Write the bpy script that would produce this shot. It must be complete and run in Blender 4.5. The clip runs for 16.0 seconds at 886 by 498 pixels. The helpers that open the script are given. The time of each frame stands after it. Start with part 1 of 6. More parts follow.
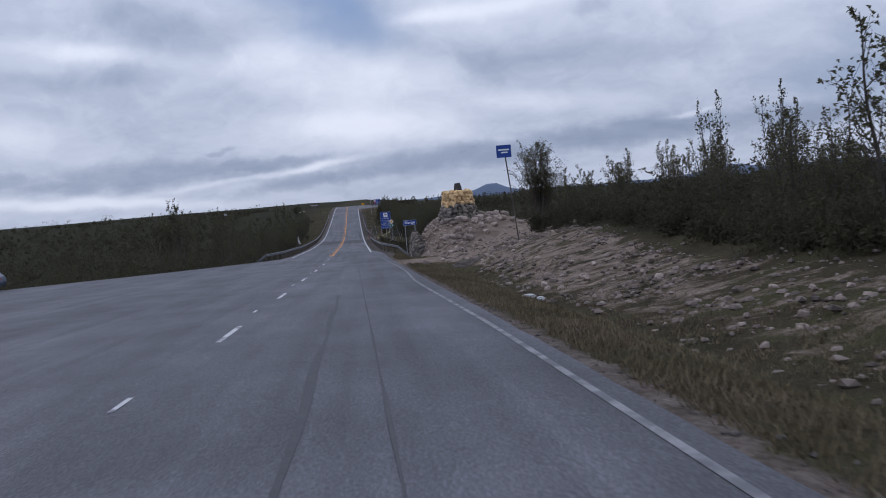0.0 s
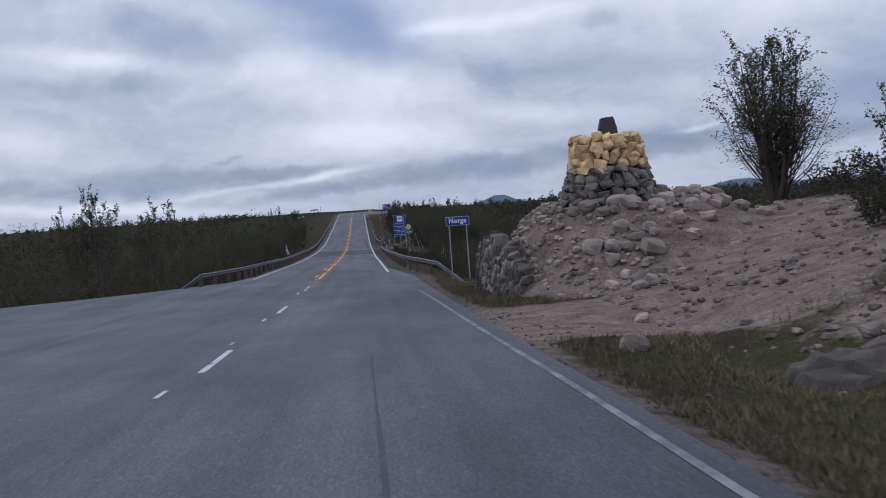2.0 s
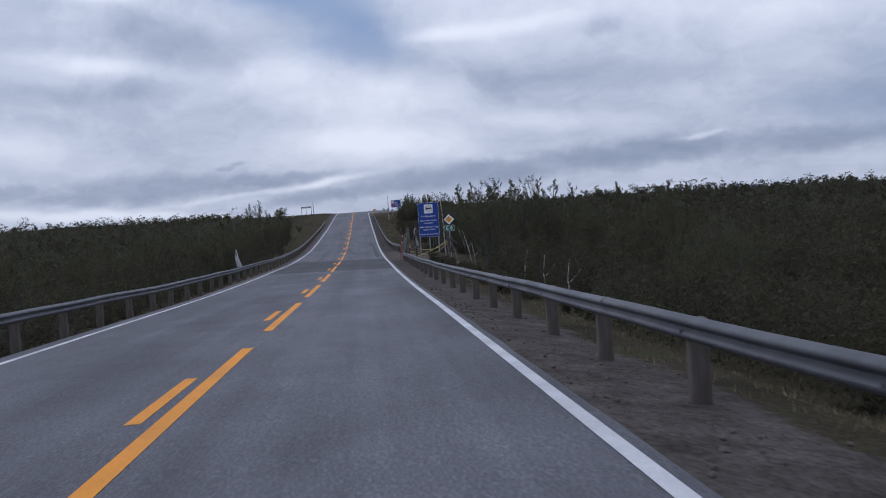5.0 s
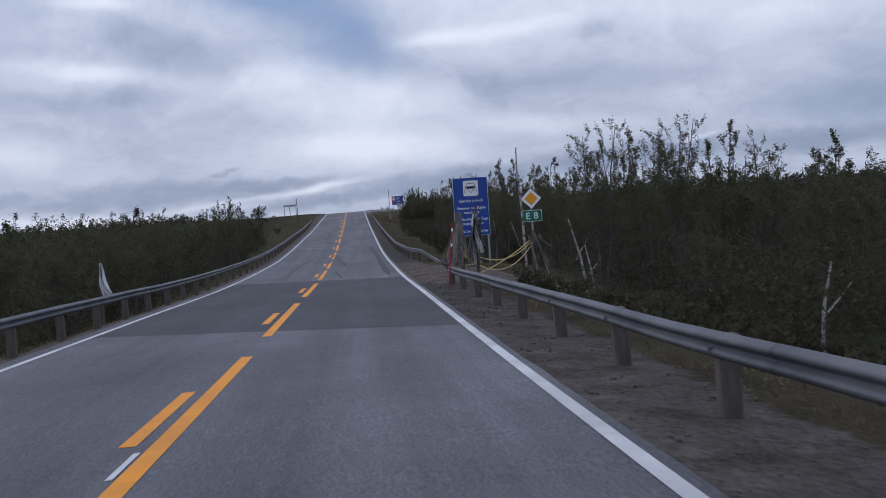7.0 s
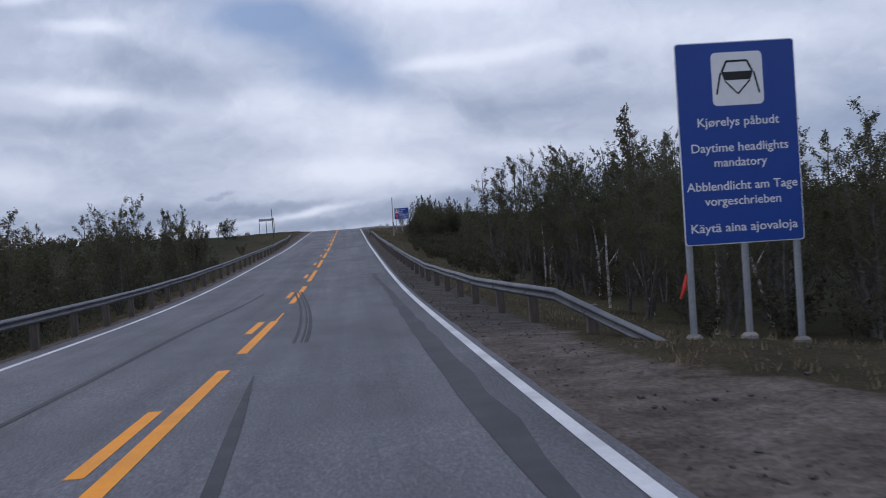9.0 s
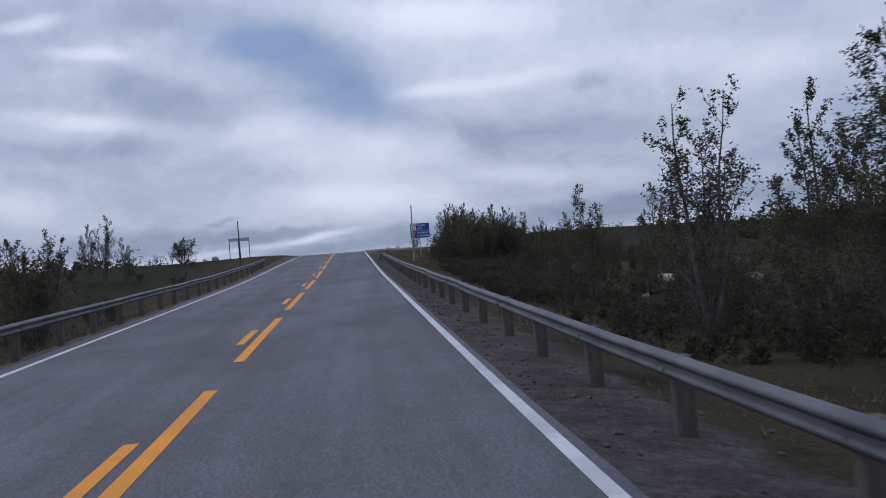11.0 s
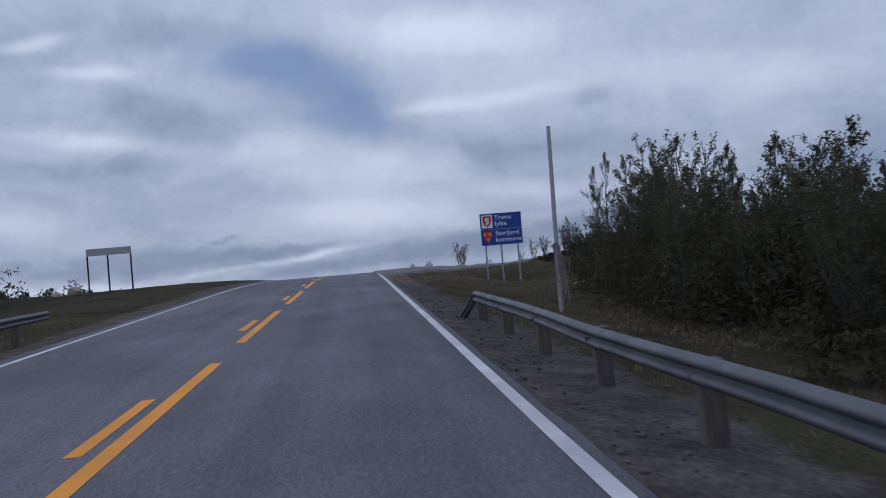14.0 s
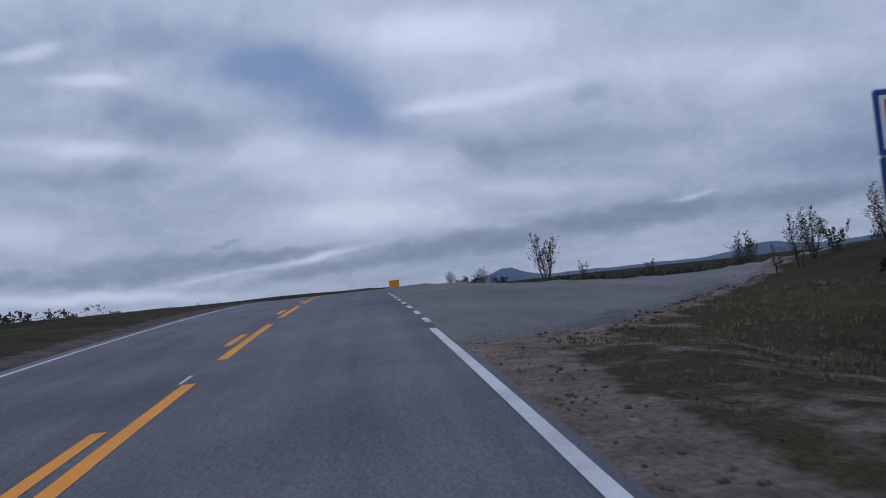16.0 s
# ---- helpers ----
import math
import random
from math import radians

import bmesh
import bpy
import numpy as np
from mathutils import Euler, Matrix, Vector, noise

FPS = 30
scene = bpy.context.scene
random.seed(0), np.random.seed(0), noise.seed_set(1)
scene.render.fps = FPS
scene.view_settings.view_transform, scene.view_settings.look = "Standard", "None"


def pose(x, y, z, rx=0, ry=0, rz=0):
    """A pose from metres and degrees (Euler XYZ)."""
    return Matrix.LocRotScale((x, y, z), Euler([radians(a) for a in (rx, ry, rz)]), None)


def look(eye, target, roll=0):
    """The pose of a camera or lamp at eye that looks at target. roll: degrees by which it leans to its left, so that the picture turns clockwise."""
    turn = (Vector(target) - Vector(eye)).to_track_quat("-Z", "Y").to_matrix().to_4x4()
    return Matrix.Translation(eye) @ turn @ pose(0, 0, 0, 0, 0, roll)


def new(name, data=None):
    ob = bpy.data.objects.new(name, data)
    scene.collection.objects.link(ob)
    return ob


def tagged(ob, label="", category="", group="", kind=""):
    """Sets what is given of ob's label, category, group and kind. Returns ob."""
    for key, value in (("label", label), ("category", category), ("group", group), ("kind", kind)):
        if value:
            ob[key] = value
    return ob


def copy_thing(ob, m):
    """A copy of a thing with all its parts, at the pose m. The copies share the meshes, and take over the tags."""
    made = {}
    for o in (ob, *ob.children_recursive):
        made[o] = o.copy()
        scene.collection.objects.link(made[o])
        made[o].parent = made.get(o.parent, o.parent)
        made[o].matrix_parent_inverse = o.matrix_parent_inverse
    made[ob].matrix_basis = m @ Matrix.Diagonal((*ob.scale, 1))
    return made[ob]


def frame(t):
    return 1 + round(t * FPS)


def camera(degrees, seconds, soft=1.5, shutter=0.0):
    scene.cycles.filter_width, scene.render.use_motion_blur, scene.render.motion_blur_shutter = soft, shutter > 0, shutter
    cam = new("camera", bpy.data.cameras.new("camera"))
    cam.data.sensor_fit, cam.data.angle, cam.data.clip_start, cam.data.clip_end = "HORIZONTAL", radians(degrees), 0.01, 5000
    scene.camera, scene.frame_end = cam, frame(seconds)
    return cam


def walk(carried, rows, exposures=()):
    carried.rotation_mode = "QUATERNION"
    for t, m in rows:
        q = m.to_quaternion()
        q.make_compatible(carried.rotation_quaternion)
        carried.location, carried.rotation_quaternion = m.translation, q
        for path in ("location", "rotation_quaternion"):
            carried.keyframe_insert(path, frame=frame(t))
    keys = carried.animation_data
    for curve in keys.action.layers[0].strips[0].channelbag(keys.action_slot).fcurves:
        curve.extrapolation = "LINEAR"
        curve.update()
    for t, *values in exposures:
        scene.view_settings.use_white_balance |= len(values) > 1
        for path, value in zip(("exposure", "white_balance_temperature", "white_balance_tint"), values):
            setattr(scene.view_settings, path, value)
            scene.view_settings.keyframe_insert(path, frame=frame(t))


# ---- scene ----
cam = camera(46.0, 16.0, soft=1.0, shutter=0.1)
# seconds, x, y, z, yaw, pitch, roll
PATH = [
    (0.0, 2.133, -6.429, 1.681, -4.656, -3.113, -4.925),
    (0.5, 2.158, 3.658, 1.257, -4.676, -2.801, -5.262),
    (1.0, 2.176, 13.552, 0.866, -4.545, -2.775, -4.423),
    (1.5, 2.134, 23.121, 0.524, -4.474, -2.549, -3.997),
    (2.0, 2.073, 32.250, 0.205, -4.399, -2.472, -4.173),
    (2.5, 2.054, 41.701, -0.176, -4.335, -2.541, -4.402),
    (3.0, 2.066, 50.430, -0.517, -4.292, -2.610, -4.846),
    (3.5, 1.950, 59.560, -0.849, -4.329, -2.543, -4.486),
    (4.0, 1.854, 68.197, -1.138, -4.370, -2.069, -3.873),
    (6.5, 1.645, 113.498, -2.335, -4.416, -2.199, -4.478),
    (7.0, 1.626, 122.531, -2.590, -4.616, -1.885, -4.494),
    (7.5, 1.601, 131.800, -2.750, -4.700, -1.584, -4.193),
    (8.0, 1.674, 141.166, -2.990, -4.723, -1.595, -4.492),
    (8.5, 1.737, 150.443, -3.248, -4.928, -1.475, -3.794),
    (9.0, 1.710, 159.478, -3.366, -5.025, -0.584, -4.301),
    (9.5, 1.784, 168.328, -3.460, -5.044, -0.072, -4.505),
    (12.0, 1.753, 216.100, -2.795, -4.963, 1.263, -3.976),
    (12.5, 1.846, 226.000, -2.607, -4.866, 1.374, -3.662),
    (13.0, 1.856, 235.267, -2.304, -4.883, 1.422, -3.875),
    (13.5, 1.916, 244.918, -2.048, -4.932, 1.712, -4.326),
    (14.0, 1.937, 254.668, -1.711, -4.942, 1.717, -4.818),
    (14.5, 1.990, 264.167, -1.369, -4.808, 1.582, -4.703),
    (15.0, 2.019, 273.600, -1.004, -4.901, 1.688, -5.278),
    (15.5, 2.090, 283.158, -0.707, -4.817, 1.571, -5.736),
    (16.0, 2.060, 292.440, -0.360, -4.901, 1.697, -6.081),
]


def row_pose(x, y, z, yaw, pitch, roll):
    a, b = radians(yaw), radians(pitch)
    ahead = Vector((-math.sin(a) * math.cos(b), math.cos(a) * math.cos(b), math.sin(b)))
    return look((x, y, z), Vector((x, y, z)) + ahead, roll)


walk(cam, [(t, row_pose(*p)) for t, *p in PATH], [(0.0, 0.0, 6500, 10), (8.5, -0.02, 6500, 10), (12.0, -0.22, 6250, 10), (13.7, -0.33, 6170, 10), (16.0, -0.45, 6050, 10)])

# ---- sky and sun ----
SUN_EL, SUN_AZ = 38.0, -60.0
world = bpy.data.worlds.new("sky")
scene.world = world
world.use_nodes = True
wt = world.node_tree
wt.nodes.clear()


def wnode(kind, **kw):
    n = wt.nodes.new(kind)
    for k, v in kw.items():
        n.inputs[k.replace("_", " ")].default_value = v
    return n


def wmath(op, a, b=None, c=None):
    n = wt.nodes.new("ShaderNodeMath")
    n.operation = op
    for i, v in enumerate((a, b, c)):
        if v is None:
            continue
        if isinstance(v, (int, float)):
            n.inputs[i].default_value = v
        else:
            wt.links.new(v, n.inputs[i])
    return n.outputs[0]


coord = wt.nodes.new("ShaderNodeTexCoord").outputs["Generated"]
sep = wt.nodes.new("ShaderNodeSeparateXYZ")
wt.links.new(coord, sep.inputs[0])
dx, dy, dz = sep.outputs
warp = wnode("ShaderNodeTexNoise", Scale=9.0, Detail=6.0, Roughness=0.55)
wt.links.new(coord, warp.inputs["Vector"])
wsep = wt.nodes.new("ShaderNodeSeparateColor")
wt.links.new(warp.outputs["Color"], wsep.inputs[0])
az = wmath("MULTIPLY", wmath("ARCTAN2", dx, dy), 57.2958)
el = wmath("MULTIPLY", wmath("ARCSINE", dz), 57.2958)
azw = wmath("ADD", az, wmath("MULTIPLY", wmath("SUBTRACT", wsep.outputs[0], 0.5), 6.0))
elw = wmath("ADD", el, wmath("MULTIPLY", wmath("SUBTRACT", wsep.outputs[1], 0.5), 1.3))
# cloud texture, stretched sideways as low cloud is near the horizon
plane = wt.nodes.new("ShaderNodeCombineXYZ")
wt.links.new(wmath("DIVIDE", azw, 8.0), plane.inputs[0])
wt.links.new(wmath("DIVIDE", elw, wmath("ADD", 2.1, wmath("MULTIPLY", wmath("MAXIMUM", el, 0.0), 0.14))), plane.inputs[1])
big = wnode("ShaderNodeTexNoise", Scale=0.8, Detail=6.0, Roughness=0.52, Distortion=0.35)
wt.links.new(plane.outputs[0], big.inputs["Vector"])
fine = wnode("ShaderNodeTexNoise", Scale=2.6, Detail=6.0, Roughness=0.55, Distortion=0.3)
wt.links.new(plane.outputs[0], fine.inputs["Vector"])


# finer bumps on the edges of the low banks
curl = wnode("ShaderNodeTexNoise", Scale=34.0, Detail=5.0, Roughness=0.6)
wt.links.new(coord, curl.inputs["Vector"])
csep = wt.nodes.new("ShaderNodeSeparateColor")
wt.links.new(curl.outputs["Color"], csep.inputs[0])
azb = wmath("ADD", az, wmath("MULTIPLY", wmath("SUBTRACT", csep.outputs[0], 0.5), 5.0))
elb = wmath("ADD", el, wmath("MULTIPLY", wmath("SUBTRACT", csep.outputs[1], 0.5), 0.95))


def bank(list_of):
    """Low cloud banks with crisp bumpy edges: azimuth, elevation, half width, half height, tilt, amount."""
    total = 0.0
    for a, e, wa, we, tilt, amount in list_of:
        off = wmath("SUBTRACT", azb, a)
        u = wmath("DIVIDE", off, wa)
        v = wmath("DIVIDE", wmath("SUBTRACT", wmath("SUBTRACT", elb, e), wmath("MULTIPLY", off, tilt)), we)
        q = wmath("ADD", wmath("MULTIPLY", u, u), wmath("MULTIPLY", v, v))
        total = wmath("MAXIMUM", total, wmath("MULTIPLY", wmath("POWER", 2.718, wmath("MULTIPLY", wmath("POWER", q, 1.7), -1.0)), amount))
    return total


def cloud(list_of, tilt_gain=1.0, edge=1.0):
    """Sum of soft elongated clouds: azimuth, elevation, half width, half height, tilt, amount."""
    total = 0.0
    for a, e, wa, we, tilt, amount in list_of:
        u = wmath("DIVIDE", wmath("SUBTRACT", azw, a), wa)
        rise = wmath("MULTIPLY", wmath("SUBTRACT", azw, a), tilt * tilt_gain)
        v = wmath("DIVIDE", wmath("SUBTRACT", wmath("SUBTRACT", elw, e), rise), we)
        q = wmath("ADD", wmath("MULTIPLY", u, u), wmath("MULTIPLY", v, v))
        total = wmath("ADD", total, wmath("MULTIPLY", wmath("POWER", 2.718, wmath("MULTIPLY", wmath("POWER", q, edge), -1.0)), amount))
    return total


GAPS = [
    (-1.9, 11.78, 4.6, 1.344, -0.208, 0.9), (0.9, 9.18, 3.335, 1.416, -0.076, 0.85), (-3.7, 12.77, 2.185, 0.936, -0.054, 0.4), (26.3, 4.12, 3.91, 1.116, -0.063, 0.45), (27.6, 6.12, 2.185, 0.744, -0.135, 0.3),
]
BANKS = [
    (-10.4, 2.20, 5.4, 0.78, 0.0, 0.24), (-5.4, 2.27, 5.4, 0.38, 0.03, 0.24), (-14.4, 1.95, 3.6, 0.50, 0.02, 0.20),
    (0.4, 1.40, 6.8, 0.42, 0.075, 0.20), (7.0, 1.90, 6.8, 0.68, 0.03, 0.27), (15.0, 2.33, 7.6, 0.74, 0.035, 0.27),
    (24.5, 2.42, 6.6, 0.66, 0.0, 0.24), (-6.8, 3.14, 1.3, 0.17, 0.0, 0.16), (-19.0, 2.3, 3.0, 0.5, 0.0, 0.2),
]
DARK = [
    (-9.3, 9.9, 3.7, 1.18, -0.247, 0.22), (-11.0, 7.30, 1.9, 0.56, -0.046, 0.14), (-16.3, 7.24, 3.7, 0.56, -0.037, 0.14), (13.5, 6.72, 6.2, 0.74, -0.100, 0.14),
    (-8.1, 13.95, 3.7, 0.87, -0.028, 0.16), (8.0, 6.8, 1.6, 1.2, -0.098, 0.13), (-16.0, 14.0, 6.0, 1.6, 0.0, 0.12), (25.5, 4.8, 5.0, 1.1, 0.0, 0.10), (13.4, 9.3, 1.6, 0.5, 0.03, 0.12),
]
LIGHT = [
    (-6.0, 1.62, 5.2, 0.16, 0.115, 0.15), (-1.9, 2.12, 1.7, 0.20, 0.10, 0.28), (-13.7, 8.60, 3.4, 0.46, -0.095, 0.30),
    (-13.5, 12.19, 2.2, 0.40, -0.018, 0.26), (-16.4, 13.75, 1.9, 0.43, 0.204, 0.28), (-17.3, 4.42, 2.5, 0.87, -0.062, 0.18),
    (8.5, 9.72, 4.2, 0.42, 0.062, 0.17), (5.6, 9.40, 2.2, 0.40, 0.03, 0.12), (6.3, 13.45, 6.2, 1.18, -0.086, 0.30),
    (1.0, 6.26, 5.0, 1.49, -0.076, 0.26), (-3.5, 8.10, 3.4, 0.87, 0.129, 0.18), (-0.7, 4.22, 4.3, 0.74, -0.076, 0.22),
    (17.9, 3.15, 1.3, 0.16, 0.05, 0.26), (10.5, 4.54, 3.7, 0.56, -0.092, 0.18), (20.6, 9.80, 6.8, 1.24, -0.135, 0.20),
    (-14.2, 0.86, 6.2, 0.31, -0.083, 0.32), (8.0, 11.0, 5.0, 2.6, 0.0, 0.14), (1.0, 3.7, 6.5, 1.0, 0.0, 0.22),
]
shade = wmath("ADD", wmath("MULTIPLY", wmath("SUBTRACT", big.outputs[0], 0.5), 0.85),
              wmath("MULTIPLY", wmath("SUBTRACT", fine.outputs[0], 0.5), 0.75))
crisp = wnode("ShaderNodeTexNoise", Scale=6.5, Detail=7.0, Roughness=0.6, Distortion=0.6)
wt.links.new(plane.outputs[0], crisp.inputs["Vector"])
shade = wmath("ADD", shade, wmath("MULTIPLY", wmath("SUBTRACT", crisp.outputs[0], 0.5), 0.38))
shade = wmath("ADD", wmath("SUBTRACT", wmath("ADD", wmath("MULTIPLY", shade, 0.37), 0.60), wmath("ADD", cloud(DARK, 1.0, 1.4), bank(BANKS))), cloud(LIGHT, 1.0, 1.3))
ramp = wt.nodes.new("ShaderNodeValToRGB")
wt.links.new(shade, ramp.inputs[0])
ramp.color_ramp.interpolation = "B_SPLINE"
stops = [(0.0, (0.145, 0.180, 0.265)), (0.35, (0.24, 0.29, 0.405)), (0.62, (0.39, 0.44, 0.57)), (1.0, (0.66, 0.70, 0.82))]
for i, (p, c) in enumerate(stops):
    e = ramp.color_ramp.elements[i] if i < 2 else ramp.color_ramp.elements.new(p)
    e.position, e.color = p, (*c, 1)
nishita = wt.nodes.new("ShaderNodeTexSky")
nishita.sky_type = "NISHITA"
nishita.sun_disc = False
nishita.sun_elevation, nishita.sun_rotation = radians(SUN_EL), radians(SUN_AZ)
blue = wt.nodes.new("ShaderNodeVectorMath")
blue.operation = "SCALE"
blue.inputs["Scale"].default_value = 0.122
up = wt.nodes.new("ShaderNodeVectorMath")
up.operation = "ADD"
up.inputs[1].default_value = (0, 0, 0.9)
wt.links.new(coord, up.inputs[0])
unit = wt.nodes.new("ShaderNodeVectorMath")
unit.operation = "NORMALIZE"
wt.links.new(up.outputs[0], unit.inputs[0])
wt.links.new(unit.outputs[0], nishita.inputs[0])
wt.links.new(nishita.outputs[0], blue.inputs[0])
mix = wt.nodes.new("ShaderNodeMix")
mix.data_type = "RGBA"
gap = wmath("MULTIPLY", wmath("MINIMUM", cloud(GAPS, 1.0, 1.5), 1.0), 0.95)
wt.links.new(gap, mix.inputs["Factor"])
wt.links.new(ramp.outputs[0], mix.inputs["A"])
wt.links.new(blue.outputs[0], mix.inputs["B"])
# an overcast sky is about three times as bright overhead as at the horizon
zen = wmath("ADD", 1.0, wmath("MULTIPLY", wmath("POWER", wmath("MAXIMUM", dz, 0.0), 1.0), 0.75))
back = wt.nodes.new("ShaderNodeBackground")
wt.links.new(mix.outputs["Result"], back.inputs[0])
wt.links.new(wmath("MULTIPLY", zen, 1.16), back.inputs[1])
outw = wt.nodes.new("ShaderNodeOutputWorld")
wt.links.new(back.outputs[0], outw.inputs[0])

sun = new("sun", bpy.data.lights.new("sun", "SUN"))
sun.data.energy, sun.data.angle, sun.data.color = 0.35, radians(25), (1.0, 0.96, 0.9)
sun.rotation_euler = (radians(90 - SUN_EL), 0, radians(180 - SUN_AZ))

# ---- materials ----


def material(name, base, rough=0.8, metal=0.0, vary=0.25, scale=3.0, fine=60.0, bump=0.3, fine_amount=0.25, second=None, spread=(0.42, 0.62), island=0.0, bump_scale=None, height=0.01, spec=0.3, coords="Object", stretch=(1, 1, 1), glow=0.0):
    """A surface with variation at two scales, fine relief and an optional second colour in patches."""
    m = bpy.data.materials.new(name)
    m.use_nodes = True
    t = m.node_tree
    b = t.nodes["Principled BSDF"]
    b.inputs["Roughness"].default_value, b.inputs["Metallic"].default_value = rough, metal
    b.inputs["Specular IOR Level"].default_value = spec
    tc = t.nodes.new("ShaderNodeTexCoord")
    mp = t.nodes.new("ShaderNodeMapping")
    mp.inputs["Scale"].default_value = stretch
    t.links.new(tc.outputs[coords], mp.inputs[0])

    def tex(s, d=5.0):
        n = t.nodes.new("ShaderNodeTexNoise")
        n.inputs["Scale"].default_value, n.inputs["Detail"].default_value, n.inputs["Roughness"].default_value = s, d, 0.62
        t.links.new(mp.outputs[0], n.inputs["Vector"])
        return n.outputs[0]

    def op(kind, a, c):
        n = t.nodes.new("ShaderNodeMath")
        n.operation = kind
        for i, v in enumerate((a, c)):
            if isinstance(v, (int, float)):
                n.inputs[i].default_value = v
            else:
                t.links.new(v, n.inputs[i])
        return n.outputs[0]

    wide, small = tex(scale), tex(fine, 3.0)
    value = op("ADD", 1.0 - vary - fine_amount, op("ADD", op("MULTIPLY", wide, 2 * vary), op("MULTIPLY", small, 2 * fine_amount)))
    if island:
        g = t.nodes.new("ShaderNodeNewGeometry")
        o = t.nodes.new("ShaderNodeObjectInfo")
        r = op("FRACT", op("ADD", g.outputs["Random Per Island"], o.outputs["Random"]), 0)
        value = op("MULTIPLY", value, op("ADD", 1 - island, op("MULTIPLY", r, 2 * island)))
    col = t.nodes.new("ShaderNodeMix")
    col.data_type = "RGBA"
    col.inputs["A"].default_value = (*base, 1)
    col.inputs["B"].default_value = (*(second or base), 1)
    mr = t.nodes.new("ShaderNodeMapRange")
    mr.inputs["From Min"].default_value, mr.inputs["From Max"].default_value = spread
    t.links.new(tex(scale * 0.37, 7.0), mr.inputs["Value"])
    t.links.new(mr.outputs[0], col.inputs["Factor"])
    sc = t.nodes.new("ShaderNodeVectorMath")
    sc.operation = "SCALE"
    t.links.new(col.outputs["Result"], sc.inputs[0])
    t.links.new(value, sc.inputs["Scale"])
    t.links.new(sc.outputs[0], b.inputs["Base Color"])
    if bump:
        bp = t.nodes.new("ShaderNodeBump")
        bp.inputs["Strength"].default_value, bp.inputs["Distance"].default_value = bump, height
        t.links.new(tex(bump_scale or fine, 4.0), bp.inputs["Height"])
        t.links.new(bp.outputs[0], b.inputs["Normal"])
    if glow:
        t.links.new(sc.outputs[0], b.inputs["Emission Color"])
        b.inputs["Emission Strength"].default_value = glow
    return m




def leafy(m, share=0.45):
    """Light passes through a thin leaf."""
    t = m.node_tree
    b = t.nodes["Principled BSDF"]
    tr = t.nodes.new("ShaderNodeBsdfTranslucent")
    mixer = t.nodes.new("ShaderNodeMixShader")
    mixer.inputs[0].default_value = share
    t.links.new(b.inputs["Base Color"].links[0].from_socket, tr.inputs["Color"])
    t.links.new(b.outputs[0], mixer.inputs[1])
    t.links.new(tr.outputs[0], mixer.inputs[2])
    t.links.new(mixer.outputs[0], t.nodes["Material Output"].inputs["Surface"])
    return m


def asphalt(name, base, light, grit=0.5, streak=0.35):
    """Bitumen with pale grit, long wheel-track streaks and blotches."""
    m = material(name, base, 0.82, vary=0.2, scale=0.5, fine=55, fine_amount=0.2, second=light, bump=0.6, height=0.006, stretch=(1.3, 0.35, 1), bump_scale=110)
    t = m.node_tree
    bsdf = t.nodes["Principled BSDF"]
    src = bsdf.inputs["Base Color"].links[0].from_socket
    tc = t.nodes.new("ShaderNodeTexCoord")

    def tex(scale, stretch, lo, hi, a, c, detail=4.0):
        mp = t.nodes.new("ShaderNodeMapping")
        mp.inputs["Scale"].default_value = stretch
        t.links.new(tc.outputs["Object"], mp.inputs[0])
        n = t.nodes.new("ShaderNodeTexNoise")
        n.inputs["Scale"].default_value, n.inputs["Detail"].default_value, n.inputs["Roughness"].default_value = scale, detail, 0.6
        t.links.new(mp.outputs[0], n.inputs["Vector"])
        r = t.nodes.new("ShaderNodeMapRange")
        r.inputs["From Min"].default_value, r.inputs["From Max"].default_value = lo, hi
        r.inputs["To Min"].default_value, r.inputs["To Max"].default_value = a, c
        t.links.new(n.outputs[0], r.inputs["Value"])
        return r.outputs[0]

    gain = None
    for o in (tex(1.0, (1.7, 0.02, 1), 0.35, 0.65, 1 - streak, 1 + streak), tex(0.5, (1, 0.5, 1), 0.3, 0.7, 0.76, 1.24, 8.0), tex(38.0, (1, 1, 1), 0.42, 0.72, 1 - grit * 0.35, 1 + grit, 2.0)):
        if gain is None:
            gain = o
        else:
            n = t.nodes.new("ShaderNodeMath")
            n.operation = "MULTIPLY"
            t.links.new(gain, n.inputs[0])
            t.links.new(o, n.inputs[1])
            gain = n.outputs[0]
    s = t.nodes.new("ShaderNodeVectorMath")
    s.operation = "SCALE"
    t.links.new(src, s.inputs[0])
    t.links.new(gain, s.inputs["Scale"])
    t.links.new(s.outputs[0], bsdf.inputs["Base Color"])
    return m


ASPHALT = asphalt("asphalt", (0.088, 0.088, 0.102), (0.108, 0.107, 0.122), 0.7, 0.16)
PATCH = asphalt("patch_asphalt", (0.043, 0.044, 0.052), (0.051, 0.052, 0.061), 0.6, 0.12)
MARK = material("rubbed_mark", (0.038, 0.038, 0.045), 0.8, vary=0.35, scale=2, fine=35, bump=0.3, fine_amount=0.3, second=(0.052, 0.052, 0.060))
TAR = material("tar", (0.058, 0.058, 0.067), 0.75, vary=0.35, scale=3, fine=30, bump=0.3, fine_amount=0.3)
WHITE = material("road_white", (0.55, 0.55, 0.57), 0.7, vary=0.22, scale=2.0, fine=30, fine_amount=0.25, bump=0.3, second=(0.42, 0.42, 0.44))
DASHWHITE = material("chipped_white", (0.52, 0.52, 0.54), 0.75, vary=0.25, scale=6.0, fine=25, fine_amount=0.3, bump=0.3, second=(0.13, 0.13, 0.145), spread=(0.55, 0.61))
